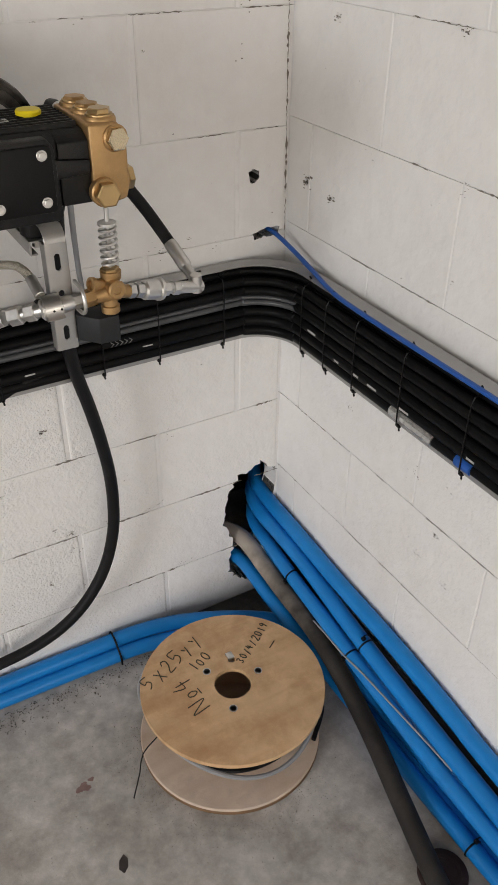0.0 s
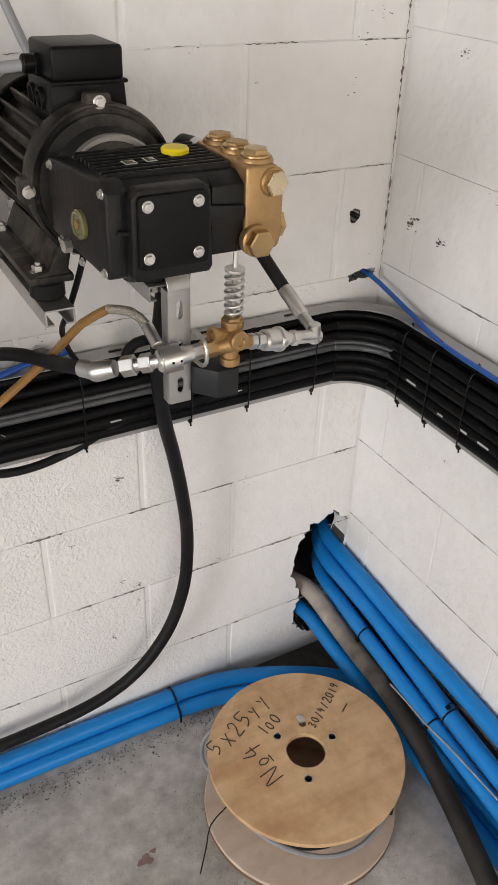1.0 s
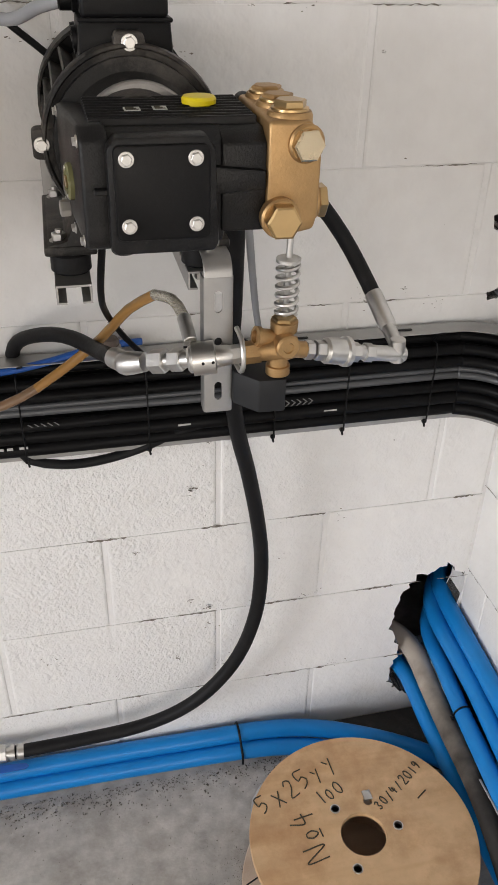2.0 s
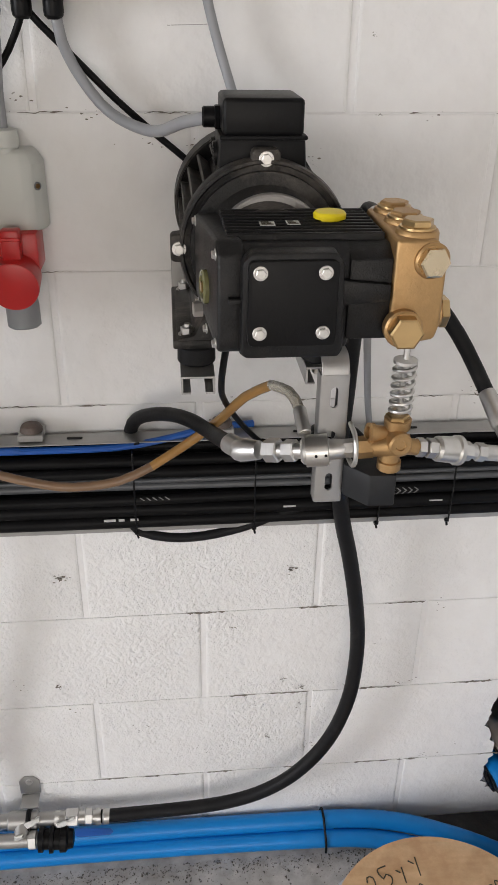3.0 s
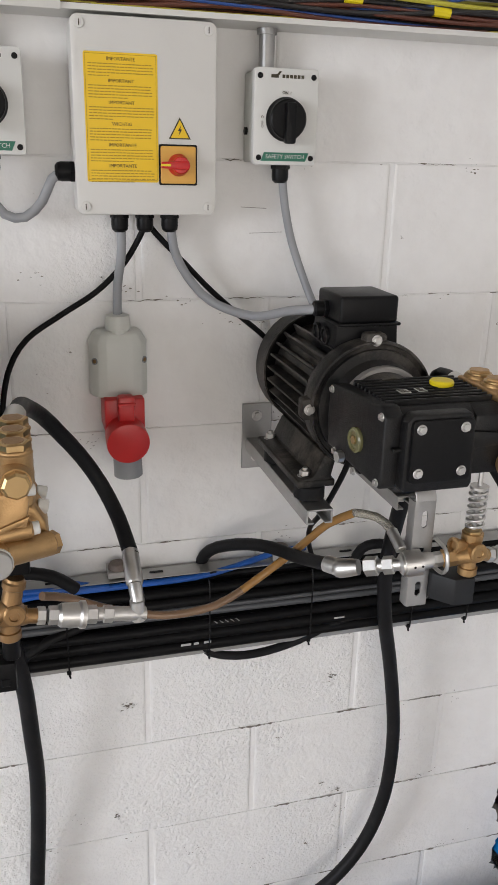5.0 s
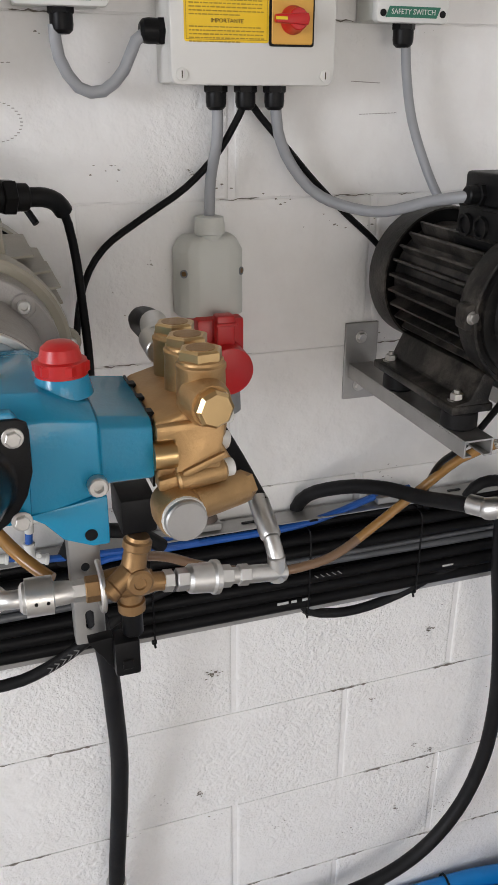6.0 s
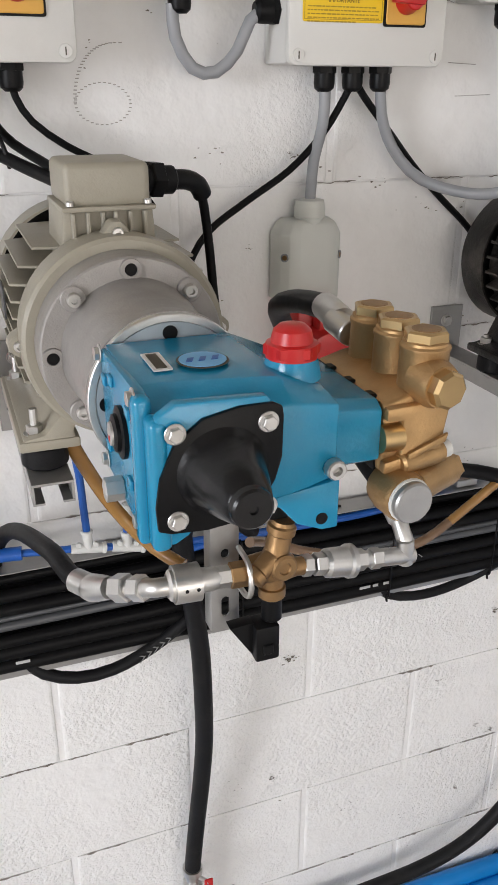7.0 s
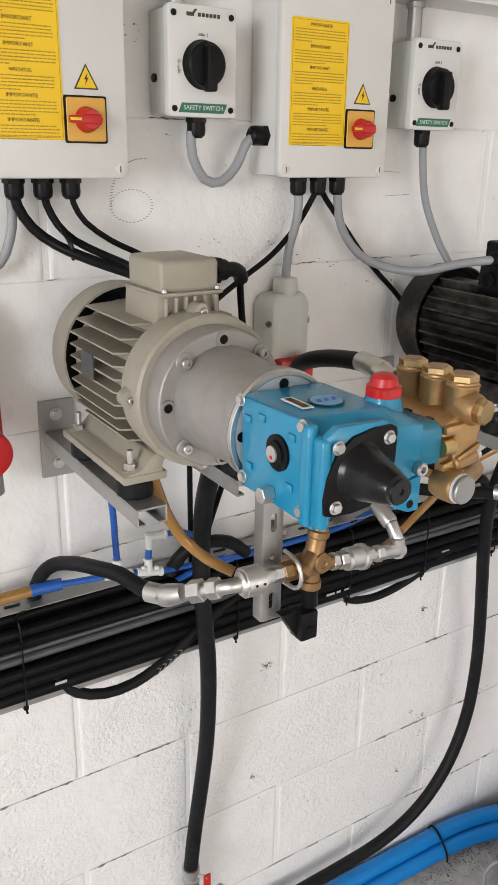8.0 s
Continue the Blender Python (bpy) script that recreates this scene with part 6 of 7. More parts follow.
# ---- control boxes ----
def control_box(x0, x1, z0, z1, d, label):
    b = thing("control_box", (x0, 0, z0), label, "control box", "control boxes")
    part("enclosure", box((x0 + 0.001, -d + 0.012, z0 + 0.002), (x1 - 0.001, -0.0005, z1 - 0.002), 0.006, 2), BOX_PAINT, b)
    part("lid", prism(rounded(x1 - x0, z1 - z0, 0.012), ((x0 + x1) / 2, -d + 0.0135, (z0 + z1) / 2), (1, 0, 0), (0, 0, 1), (0, -0.0135, 0), 0.003), BOX_PAINT, b)
    for x in (x0 + 0.013, x1 - 0.013):
        for z in (z0 + 0.012, z1 - 0.012):
            s = part("lid_screw", lathe((x, -d - 0.0002, z), (0, -1, 0), [(0, 0.0075), (0.0015, 0.0072), (0.0018, 0.004)], 18), BOX_PAINT, b)
            part("screw_slot", box((x - 0.0007, -d - 0.0024, z - 0.0042), (x + 0.0007, -d - 0.0018, z + 0.0042)), INK, s)
    # yellow notice
    lx0, lx1, lz0, lz1 = x0 + 0.017, x0 + 0.124, z0 + 0.048, z0 + 0.226
    n = part("notice", prism(rounded(lx1 - lx0, lz1 - lz0, 0.003, 3), ((lx0 + lx1) / 2, -d - 0.0002, (lz0 + lz1) / 2), (1, 0, 0), (0, 0, 1), (0, -0.0008, 0)), LABEL_YELLOW, b, "yellow warning notice in several languages")
    part("notice_border", join_in(box((lx0 + 0.002, -d - 0.00125, lz0 + 0.0025), (lx0 + 0.0026, -d - 0.0009, lz1 - 0.0025)), join_in(box((lx1 - 0.0026, -d - 0.00125, lz0 + 0.0025), (lx1 - 0.002, -d - 0.0009, lz1 - 0.0025)), join_in(box((lx0 + 0.0026, -d - 0.00125, lz1 - 0.0031), (lx1 - 0.0026, -d - 0.0009, lz1 - 0.0025)), box((lx0 + 0.0026, -d - 0.00125, lz0 + 0.0025), (lx1 - 0.0026, -d - 0.0009, lz0 + 0.0031))))), OLIVE_INK, n)
    rnd = random.Random(5)
    words = ("IMPORTANTE", "IMPORTANT", "IMPORTANT", "WICHTIG", "IMPORTANTE", "IMPORTANTE")
    for k, word in enumerate(words):
        zc = lz1 - 0.009 - k * 0.0292
        lettering(word, 0.0068, ((lx0 + lx1) / 2, -d - 0.0008, zc), (1, 0, 0), (0, 0, 1), BROWN_INK, "heading", n)
        bm = bmesh.new()
        for r in range(5):
            z = zc - 0.0066 - 0.0040 * r
            x = lx0 + 0.006
            end = lx1 - 0.006 if r < 4 else lx0 + rnd.uniform(0.04, 0.09)
            while x < end - 0.004:
                w = min(rnd.uniform(0.0025, 0.0075), end - x)
                box((x, -d - 0.0013, z - 0.0007), (x + w, -d - 0.0009, z + 0.0007), into=bm)
                x += w + 0.0011
        part("small_print", bm, OLIVE_INK, n)
    # warning triangle
    tx, tz = x0 + 0.157, z0 + 0.124
    tri = part("warning_triangle", prism([(-0.017, -0.013), (0.017, -0.013), (0, 0.018)], (tx, -d - 0.0002, tz), (1, 0, 0), (0, 0, 1), (0, -0.0006, 0)), INK, b, "yellow triangle with a black flash")
    part("triangle_field", prism([(-0.0138, -0.0112), (0.0138, -0.0112), (0, 0.0142)], (tx, -d - 0.0008, tz), (1, 0, 0), (0, 0, 1), (0, -0.0004, 0)), LABEL_YELLOW, tri)
    part("flash", prism([(0.002, 0.007), (-0.003, -0.001), (-0.0002, -0.001), (-0.002, -0.0085), (0.0032, 0.001), (0.0006, 0.001)], (tx, -d - 0.0012, tz), (1, 0, 0), (0, 0, 1), (0, -0.0004, 0)), INK, tri)
    # rotary isolator
    kx, kz = x0 + 0.154, z0 + 0.074
    part("isolator_rim", prism(rounded(0.059, 0.059, 0.003), (kx, -d - 0.0002, kz), (1, 0, 0), (0, 0, 1), (0, -0.0018, 0)), BLACK_PLASTIC, b)
    plate = part("isolator_plate", prism(rounded(0.054, 0.054, 0.003), (kx, -d - 0.0019, kz), (1, 0, 0), (0, 0, 1), (0, -0.0025, 0), 0.0008, 1), ORANGE, b, "orange isolator plate")
    knob = part("knob", lathe((kx, -d - 0.0042, kz), (0, -1, 0), [(0, 0.0165), (0.004, 0.016), (0.010, 0.0135), (0.020, 0.0125), (0.0215, 0.011)], 28), RED, b, "red rotary handle")
    part("handle_bar", prism([(-0.030, -0.0045), (0.012, -0.007), (0.014, 0.0), (0.012, 0.007), (-0.030, 0.0045)], (kx, -d - 0.018, kz), (1, 0, 0), (0, 0, 1), (0, -0.010, 0), 0.002), RED, knob)
    part("pointer", box((kx - 0.031, -d - 0.0285, kz - 0.0016), (kx - 0.016, -d - 0.0278, kz + 0.0016)), YELLOW, knob)
    return b


def gland(name_parent, p, axis, r=0.0135):
    p, axis = Vector(p), Vector(axis).normalized()
    bm = hexagon(p, p + axis * 0.010, r * 1.12)
    lathe(p + axis * 0.009, axis, [(0, r * 0.98), (0.012, r), (0.018, r * 0.92), (0.022, r * 0.6)], 14, into=bm)
    return part("cable_gland", bm, BLACK_PLASTIC, name_parent)


BOX1 = control_box(-0.549, -0.335, 1.725, 1.999, 0.087, "white control box with a yellow notice and red isolator")
BOX2 = control_box(-1.013, -0.799, 1.725, 1.999, 0.087, "white control box with a yellow notice and orange isolator")
for b, x0 in ((BOX1, -0.547), (BOX2, -1.015)):
    for x in (x0 + 0.066, x0 + 0.106, x0 + 0.146):
        gland(b, (x, -0.045, 1.727), (0, 0, -1))
gland(BOX1, (-0.546, -0.045, 1.786), (-1, 0, 0), 0.0150)


def safety_switch(x0, x1, z0, z1, d, label):
    s = thing("safety_switch", (x0, 0, z0), label, "switch", "safety switches")
    part("housing", box((x0 + 0.003, -d + 0.014, z0 + 0.003), (x1 - 0.003, -0.0005, z1 - 0.003), 0.004), GREY_PLASTIC, s)
    part("cover", prism(rounded(x1 - x0, z1 - z0, 0.006), ((x0 + x1) / 2, -d + 0.0145, (z0 + z1) / 2), (1, 0, 0), (0, 0, 1), (0, -0.0145, 0), 0.002), WHITE_PLASTIC, s)
    for x in (x0 + 0.009, x1 - 0.009):
        for z in (z0 + 0.011, z1 - 0.012):
            part("screw_hole", rod((x, -d - 0.0002, z), (x, -d - 0.0010, z), 0.0044, n=14), BLACK_PLASTIC, s)
    cx, cz = (x0 + x1) / 2, (z0 + z1) / 2 - 0.003
    knob = part("knob", lathe((cx, -d, cz), (0, -1, 0), [(0, 0.033), (0.003, 0.032), (0.005, 0.0305), (0.014, 0.0295), (0.016, 0.027)], 40), BLACK_PLASTIC, s, "round black rotary knob")
    part("knob_grip", prism(rounded(0.016, 0.060, 0.004), (cx + 0.001, -d - 0.012, cz - 0.006), (1, 0, 0), (0, 0, 1), (0, -0.016, 0), 0.002), BLACK_PLASTIC, knob)
    sign = part("sign", prism([(-0.0400, -0.0065), (0.0345, -0.0065), (0.0400, 0.0065), (-0.0345, 0.0065)], (cx, -d - 0.0001, z0 + 0.0125), (1, 0, 0), (0, 0, 1), (0, -0.0007, 0)), GREEN, s, "green sign with white letters")
    lettering("SAFETY SWITCH", 0.0088, (cx, -d - 0.0009, z0 + 0.0125), (1, 0, 0), (0, 0, 1), WHITE_PLASTIC, "sign_letters", sign)
    logo = box((cx - 0.026, -d - 0.0006, z1 - 0.0145), (cx - 0.014, -d - 0.0001, z1 - 0.0095))
    for k in range(6):
        box((cx - 0.008 + 0.0062 * k, -d - 0.0006, z1 - 0.0145), (cx - 0.0035 + 0.0062 * k, -d - 0.0001, z1 - 0.0095), into=logo)
    prism([(-0.004, 0), (0.000, 0), (0.007, 0.009), (0.003, 0.009)], (cx - 0.016, -d - 0.0001, z1 - 0.0140), (1, 0, 0), (0, 0, 1), (0, -0.0006, 0), into=logo)
    part("maker_mark", logo, INK, s)
    lettering("ON  I", 0.0062, (cx, -d - 0.0001, cz + 0.0385), (1, 0, 0), (0, 0, 1), INK, "dial_letters", s)
    lettering("OFF  O", 0.0058, (cx - 0.0385, -d - 0.0001, cz - 0.004), (0, 0, 1), (-1, 0, 0), INK, "dial_letters", s)
    gland(s, (cx + 0.002, -0.045, z0 + 0.003), (0, 0, -1), 0.0140)
    part("entry_plug", rod((x0 + 0.0032, -0.022, (z0 + z1) / 2 - 0.02), (x0 - 0.001, -0.022, (z0 + z1) / 2 - 0.02), 0.006, n=14), BLACK_PLASTIC, s)
    part("conduit", join_in(rod((cx - 0.022, -0.030, z1 - 0.003), (cx - 0.022, -0.030, 2.0025), 0.0125, n=20), rod((cx - 0.022, -0.030, 1.994), (cx - 0.022, -0.030, 2.0025), 0.016, n=20)), GALV, s, "short grey steel conduit")
    return s


safety_switch(-0.272, -0.167, 1.802, 1.944, 0.072, "white safety switch with a black knob and green sign")
safety_switch(-0.727, -0.617, 1.808, 1.953, 0.070, "white safety switch with a black knob beside the control box")


def power_plug(x, label):
    p = thing("power_connector", (x, 0, 1.28), label, "plug", "power connectors")
    part("cable_cap", lathe((x, -0.026, 1.562), (0, 0, -1), [(0, 0.012), (0.002, 0.0195), (0.012, 0.0212), (0.024, 0.0215), (0.025, 0.0190), (0.034, 0.0190)], 24), GREY_PLASTIC, p)
    shell = []
    for z, w, d in ((1.424, 0.0490, 0.047), (1.450, 0.0490, 0.048), (1.500, 0.0485, 0.048), (1.515, 0.0490, 0.047), (1.530, 0.0405, 0.043), (1.535, 0.0330, 0.038)):
        shell.append([Vector((x + w * a, -0.002 - d * b, z)) for a, b in ((-1, 0), (1, 0), (1, 0.35), (0.93, 0.66), (0.74, 0.90), (0.45, 1), (-0.45, 1), (-0.74, 0.90), (-0.93, 0.66), (-1, 0.35))])
    part("housing", loft(shell, 0.0010, 1), GREY_PLASTIC, p, "pale grey plastic housing")
    for way in (-1, 1):
        at = Vector((x + way * 0.0420, -0.0405, 1.486))
        out = Vector((way * 0.72, -0.70, 0))
        well = part("screw_well", lathe(at - out * 0.004, out, [(0, 0.0058), (0.0045, 0.0058), (0.0045, 0.0046), (0.001, 0.0044)], 18), MID_GREY, p)
        part("screw", rod(at - out * 0.003, at + out * 0.0002, 0.0036, n=12), BRONZE, well)
    red = part("socket_body", join_in(prism([(-0.034, 0), (0.034, 0), (0.034, -0.058), (-0.034, -0.058)], (x + 0.003, -0.006, 1.426), (1, 0, 0), (0, 0, 1), (0, -0.062, 0), 0.004), box((x - 0.010, -0.094, 1.388), (x + 0.016, -0.070, 1.436), 0.003)), RED, p, "bright red plastic socket")
    part("latch", box((x - 0.012, -0.0975, 1.422), (x + 0.018, -0.0940, 1.427), 0.001, 1), RED, red)
    part("flap", lathe((x + 0.003, -0.060, 1.365), (0, -1, -0.12), [(0, 0.034), (0.040, 0.0360), (0.046, 0.0352), (0.048, 0.031)], 40), RED, red, "round red flap lid")
    part("cable_entry", lathe((x + 0.005, -0.066, 1.336), (0.02, -0.08, -1), [(0, 0.022), (0.015, 0.0245), (0.045, 0.0245), (0.048, 0.021), (0.048, 0.010)], 24), MID_GREY, p, "grey threaded end sleeve")
    return p


power_plug(-0.487, "red and grey industrial power connector on the wall")
power_plug(-1.035, "red and grey industrial power connector under the far box")

# ---- cables on the wall ----
WALL_CABLES = (
    ([(-0.479, -0.045, 1.712), (-0.480, -0.044, 1.66), (-0.486, -0.032, 1.61), (-0.487, -0.026, 1.556)], 0.0075, GREY_SHEATH, "grey cable down to the power connector"),
    ([(-0.399, -0.045, 1.712), (-0.394, -0.042, 1.67), (-0.372, -0.040, 1.625), (-0.335, -0.060, 1.585), (-0.280, -0.120, 1.570), (-0.240, -0.190, 1.590), (-0.215, -0.236, 1.600), (-0.195, -0.240, 1.602)], 0.0075, GREY_SHEATH, "grey cable looping to the motor terminal box"),
    ([(-0.214, -0.045, 1.790), (-0.207, -0.043, 1.74), (-0.192, -0.042, 1.68), (-0.172, -0.060, 1.615), (-0.158, -0.085, 1.570)], 0.0068, GREY_SHEATH, "grey cable from the safety switch down to the motor"),
    ([(-0.679, -0.045, 1.790), (-0.676, -0.044, 1.755), (-0.655, -0.042, 1.722), (-0.625, -0.042, 1.718), (-0.598, -0.043, 1.742), (-0.582, -0.045, 1.775), (-0.562, -0.045, 1.786)], 0.0075, GREY_SHEATH, "grey cable looping from the switch into the control box"),
    ([(-0.439, -0.045, 1.712), (-0.448, -0.040, 1.69), (-0.475, -0.034, 1.645), (-0.52, -0.030, 1.600), (-0.58, -0.028, 1.562), (-0.635, -0.030, 1.525), (-0.665, -0.034, 1.480), (-0.68, -0.040, 1.42), (-0.684, -0.042, 1.35), (-0.684, -0.042, 1.20), (-0.684, -0.045, 1.07)], 0.0048, CABLE_BLACK, "thin black cable from the control box down the wall"),
    ([(-0.439, -0.045, 1.712), (-0.420, -0.040, 1.69), (-0.375, -0.034, 1.645), (-0.33, -0.028, 1.600), (-0.28, -0.024, 1.556), (-0.225, -0.022, 1.510), (-0.17, -0.022, 1.45)], 0.0048, CABLE_BLACK, "thin black cable from the control box behind the motor"),
    ([(-0.950, -0.045, 1.712), (-0.946, -0.046, 1.688), (-0.930, -0.052, 1.660), (-0.903, -0.068, 1.637), (-0.870, -0.105, 1.620), (-0.845, -0.160, 1.610), (-0.835, -0.215, 1.606)], 0.0072, CABLE_BLACK, "thick black cable from the box to the cream motor"),
    ([(-0.910, -0.045, 1.712), (-0.905, -0.046, 1.688), (-0.893, -0.052, 1.662), (-0.876, -0.068, 1.642), (-0.855, -0.105, 1.628), (-0.840, -0.160, 1.618), (-0.835, -0.210, 1.612)], 0.0055, CABLE_BLACK, "black cable from the box to the cream motor"),
    ([(-0.870, -0.045, 1.712), (-0.866, -0.045, 1.690), (-0.850, -0.046, 1.664), (-0.815, -0.052, 1.638), (-0.775, -0.062, 1.618), (-0.745, -0.080, 1.600), (-0.725, -0.10, 1.57)], 0.0043, CABLE_BLACK, "thin black cable hanging from the control box"),
    ([(-0.950, -0.030, 1.712), (-0.950, -0.025, 1.66), (-0.97, -0.022, 1.61), (-1.02, -0.022, 1.595), (-1.12, -0.022, 1.60), (-1.30, -0.022, 1.66)], 0.0070, GREY_SHEATH, "grey cable curving along the wall"),
    ([(-0.709, -0.238, 1.606), (-0.701, -0.226, 1.585), (-0.695, -0.222, 1.545), (-0.693, -0.228, 1.50), (-0.691, -0.236, 1.44), (-0.690, -0.215, 1.37), (-0.688, -0.150, 1.25), (-0.688, -0.08, 1.10)], 0.0050, CABLE_BLACK, "black cable from the motor gland down behind the pump"),
    ([(-0.195, -0.360, 1.41), (-0.197, -0.33, 1.36), (-0.200, -0.27, 1.28), (-0.192, -0.20, 1.22), (-0.165, -0.13, 1.15), (-0.13, -0.07, 1.085), (-0.11, -0.05, 1.06)], 0.0045, CABLE_BLACK, "thin black cable from under the pump into the tray"),
    ([(-0.03, -0.34, 1.40), (-0.005, -0.26, 1.31), (0.025, -0.17, 1.20), (0.05, -0.10, 1.12), (0.06, -0.06, 1.07)], 0.0050, GREY_SHEATH, "thin grey cable from under the pump into the tray"),
    ([(-0.04, -0.05, 1.06), (-0.03, -0.065, 1.095), (-0.01, -0.075, 1.108), (0.02, -0.07, 1.10), (0.05, -0.06, 1.07)], 0.0100, RUBBER, "black hose bow rising out of the tray"),
    ([(-0.73, -0.05, 1.07), (-0.71, -0.07, 1.115), (-0.67, -0.075, 1.125), (-0.62, -0.07, 1.11), (-0.58, -0.06, 1.075)], 0.0115, RUBBER, "black hose bow rising out of the tray"),
)
for pts, r, mat, label in WALL_CABLES:
    cable(pts, r, mat, label, "wall_cable", 12, 0.015)
solid("motor_gland", join_in(rod((-0.190, -0.240, 1.602), (-0.220, -0.239, 1.602), 0.0118, n=12, edge=0.002), hexagon((-0.195, -0.240, 1.602), (-0.206, -0.240, 1.602), 0.0145)), BLACK_PLASTIC, "black cable gland on the motor terminal box", "cable gland")
solid("motor_gland", join_in(rod((-0.776, -0.262, 1.619), (-0.742, -0.254, 1.617), 0.0140, n=16, edge=0.002), join_in(hexagon((-0.770, -0.261, 1.619), (-0.756, -0.257, 1.618), 0.0185), tube([(-0.744, -0.254, 1.617), (-0.726, -0.249, 1.616), (-0.713, -0.243, 1.610), (-0.706, -0.236, 1.600)], 0.0100, 14, 0.006))), BLACK_PLASTIC, "black elbow cable gland on the cream terminal box", "cable gland")

solid("cable_tie", tube([(-0.893, -0.066, 1.656), (-0.890, -0.082, 1.644), (-0.886, -0.088, 1.630), (-0.884, -0.080, 1.618)], 0.0030, 6, 0.006), BLACK_PLASTIC, "black plastic cable tie round two wall cables", "cable tie", "ties on the wall cables")
# chevrons printed on the sagging hoses
for x0, z0, y, slope in ((-0.766, 0.899, -0.0772, 0.55), (-0.322, 0.9705, -0.0690, 0.02), (0.112, 0.9710, -0.0690, 0.02)):
    for k in range(5):
        x, z = x0 + 0.0105 * k, z0 + 0.0105 * k * slope
        solid("hose_print", prism([(-0.0048, -0.0062), (-0.0026, -0.0062), (0.0046, 0.0), (-0.0026, 0.0062), (-0.0048, 0.0062), (0.0020, 0.0)], (x, y, z), (1, 0, slope), (0, 0, 1), (0, 0.001, 0)), DIM_PRINT, "small pale chevron printed on the black hose", "label", "chevrons on the hoses")

FOIL = material("crumpled_foil", (0.66, 0.66, 0.65), 0.3, 0.9, vary=0.2, grain=90, bump=0.004, fine=160)
solid("foil_tape", tube([(0.5265, -0.50, 0.921), (0.5262, -0.53, 0.9215), (0.5268, -0.56, 0.920), (0.5262, -0.60, 0.921), (0.5266, -0.625, 0.920)], 0.0138, 10, 0.008), FOIL, "crumpled silver foil tape round the lowest cable", "tape")
solid("blue_tape", tube([(0.5265, -0.69, 0.920), (0.5264, -0.73, 0.9205)], 0.0137, 12, 0.01), BLUE_CABLE, "blue tape wrapped round the lowest cable", "tape")

# ---- blue pipes on the floor and along the right wall ----
PAIR = ([(-1.9, -0.030, 0.060), (-1.0, -0.028, 0.058), (-0.5, -0.026, 0.055), (-0.25, -0.026, 0.055), (0.0, -0.030, 0.056), (0.12, -0.034, 0.056), (0.22, -0.048, 0.052), (0.31, -0.075, 0.045), (0.40, -0.115, 0.040), (0.48, -0.17, 0.040), (0.530, -0.25, 0.050), (0.553, -0.42, 0.060), (0.556, -0.70, 0.060), (0.556, -1.1, 0.060), (0.556, -2.4, 0.060)],
        [(-1.9, -0.056, 0.032), (-1.0, -0.054, 0.030), (-0.5, -0.050, 0.026), (-0.25, -0.051, 0.026), (0.0, -0.056, 0.026), (0.12, -0.062, 0.026), (0.21, -0.080, 0.026), (0.29, -0.108, 0.026), (0.38, -0.150, 0.024), (0.455, -0.205, 0.022), (0.510, -0.30, 0.022), (0.536, -0.42, 0.022), (0.541, -0.70, 0.022), (0.541, -1.1, 0.022), (0.541, -2.4, 0.022)])
for pts in PAIR:
    solid("blue_pipe", tube(pts, 0.0205, 18, 0.03), BLUE_PIPE, "blue plastic pipe lying on the floor along the wall", "pipe", "blue pipes", base=pts[0])
RUNS = (
    ([(0.74, 0.225, 0.340), (0.63, 0.190, 0.339), (0.574, 0.105, 0.337), (0.557, 0.02, 0.333), (0.556, -0.16, 0.320), (0.556, -0.35, 0.304), (0.556, -0.58, 0.294), (0.556, -0.78, 0.274), (0.556, -0.92, 0.255), (0.555, -1.4, 0.22), (0.555, -2.4, 0.20)], 0.0208),
    ([(0.73, 0.190, 0.312), (0.62, 0.160, 0.312), (0.554, 0.090, 0.309), (0.529, 0.01, 0.303), (0.533, -0.10, 0.289), (0.537, -0.20, 0.276), (0.533, -0.323, 0.263), (0.527, -0.45, 0.252), (0.525, -0.591, 0.236), (0.524, -0.737, 0.222), (0.522, -0.921, 0.208), (0.51, -1.5, 0.17), (0.51, -2.4, 0.15)], 0.0208),
    ([(0.74, 0.165, 0.252), (0.62, 0.138, 0.252), (0.552, 0.082, 0.251), (0.520, 0.01, 0.248), (0.510, -0.10, 0.246), (0.503, -0.20, 0.240), (0.496, -0.392, 0.228), (0.493, -0.54, 0.211), (0.493, -0.673, 0.196), (0.491, -0.83, 0.183), (0.490, -0.953, 0.178), (0.49, -1.6, 0.15), (0.49, -2.4, 0.12)], 0.0185),
    ([(0.405, 0.165, 0.120), (0.428, 0.115, 0.132), (0.453, 0.055, 0.142), (0.467, -0.02, 0.145), (0.469, -0.135, 0.132), (0.476, -0.255, 0.113), (0.493, -0.45, 0.070), (0.503, -0.60, 0.050), (0.508, -0.79, 0.038), (0.512, -0.97, 0.034), (0.515, -1.2, 0.034), (0.515, -2.4, 0.034)], 0.0205),
    ([(0.75, 0.11, 0.190), (0.61, 0.07, 0.190), (0.552, -0.02, 0.178), (0.552, -0.30, 0.140), (0.554, -0.80, 0.090), (0.554, -2.4, 0.08)], 0.0205),
)
for pts, r in RUNS:
    solid("blue_pipe", tube(pts, r, 18, 0.03), BLUE_PIPE, "blue plastic pipe running from the broken opening along the wall", "pipe", "blue pipes", base=pts[5])
dark_hose = [(0.78, 0.13, 0.262), (0.62, 0.10, 0.262), (0.558, 0.02, 0.258), (0.548, -0.10, 0.252), (0.551, -0.28, 0.226), (0.554, -0.45, 0.215), (0.554, -0.60, 0.206), (0.554, -0.80, 0.190), (0.554, -1.2, 0.170), (0.554, -2.4, 0.150)]
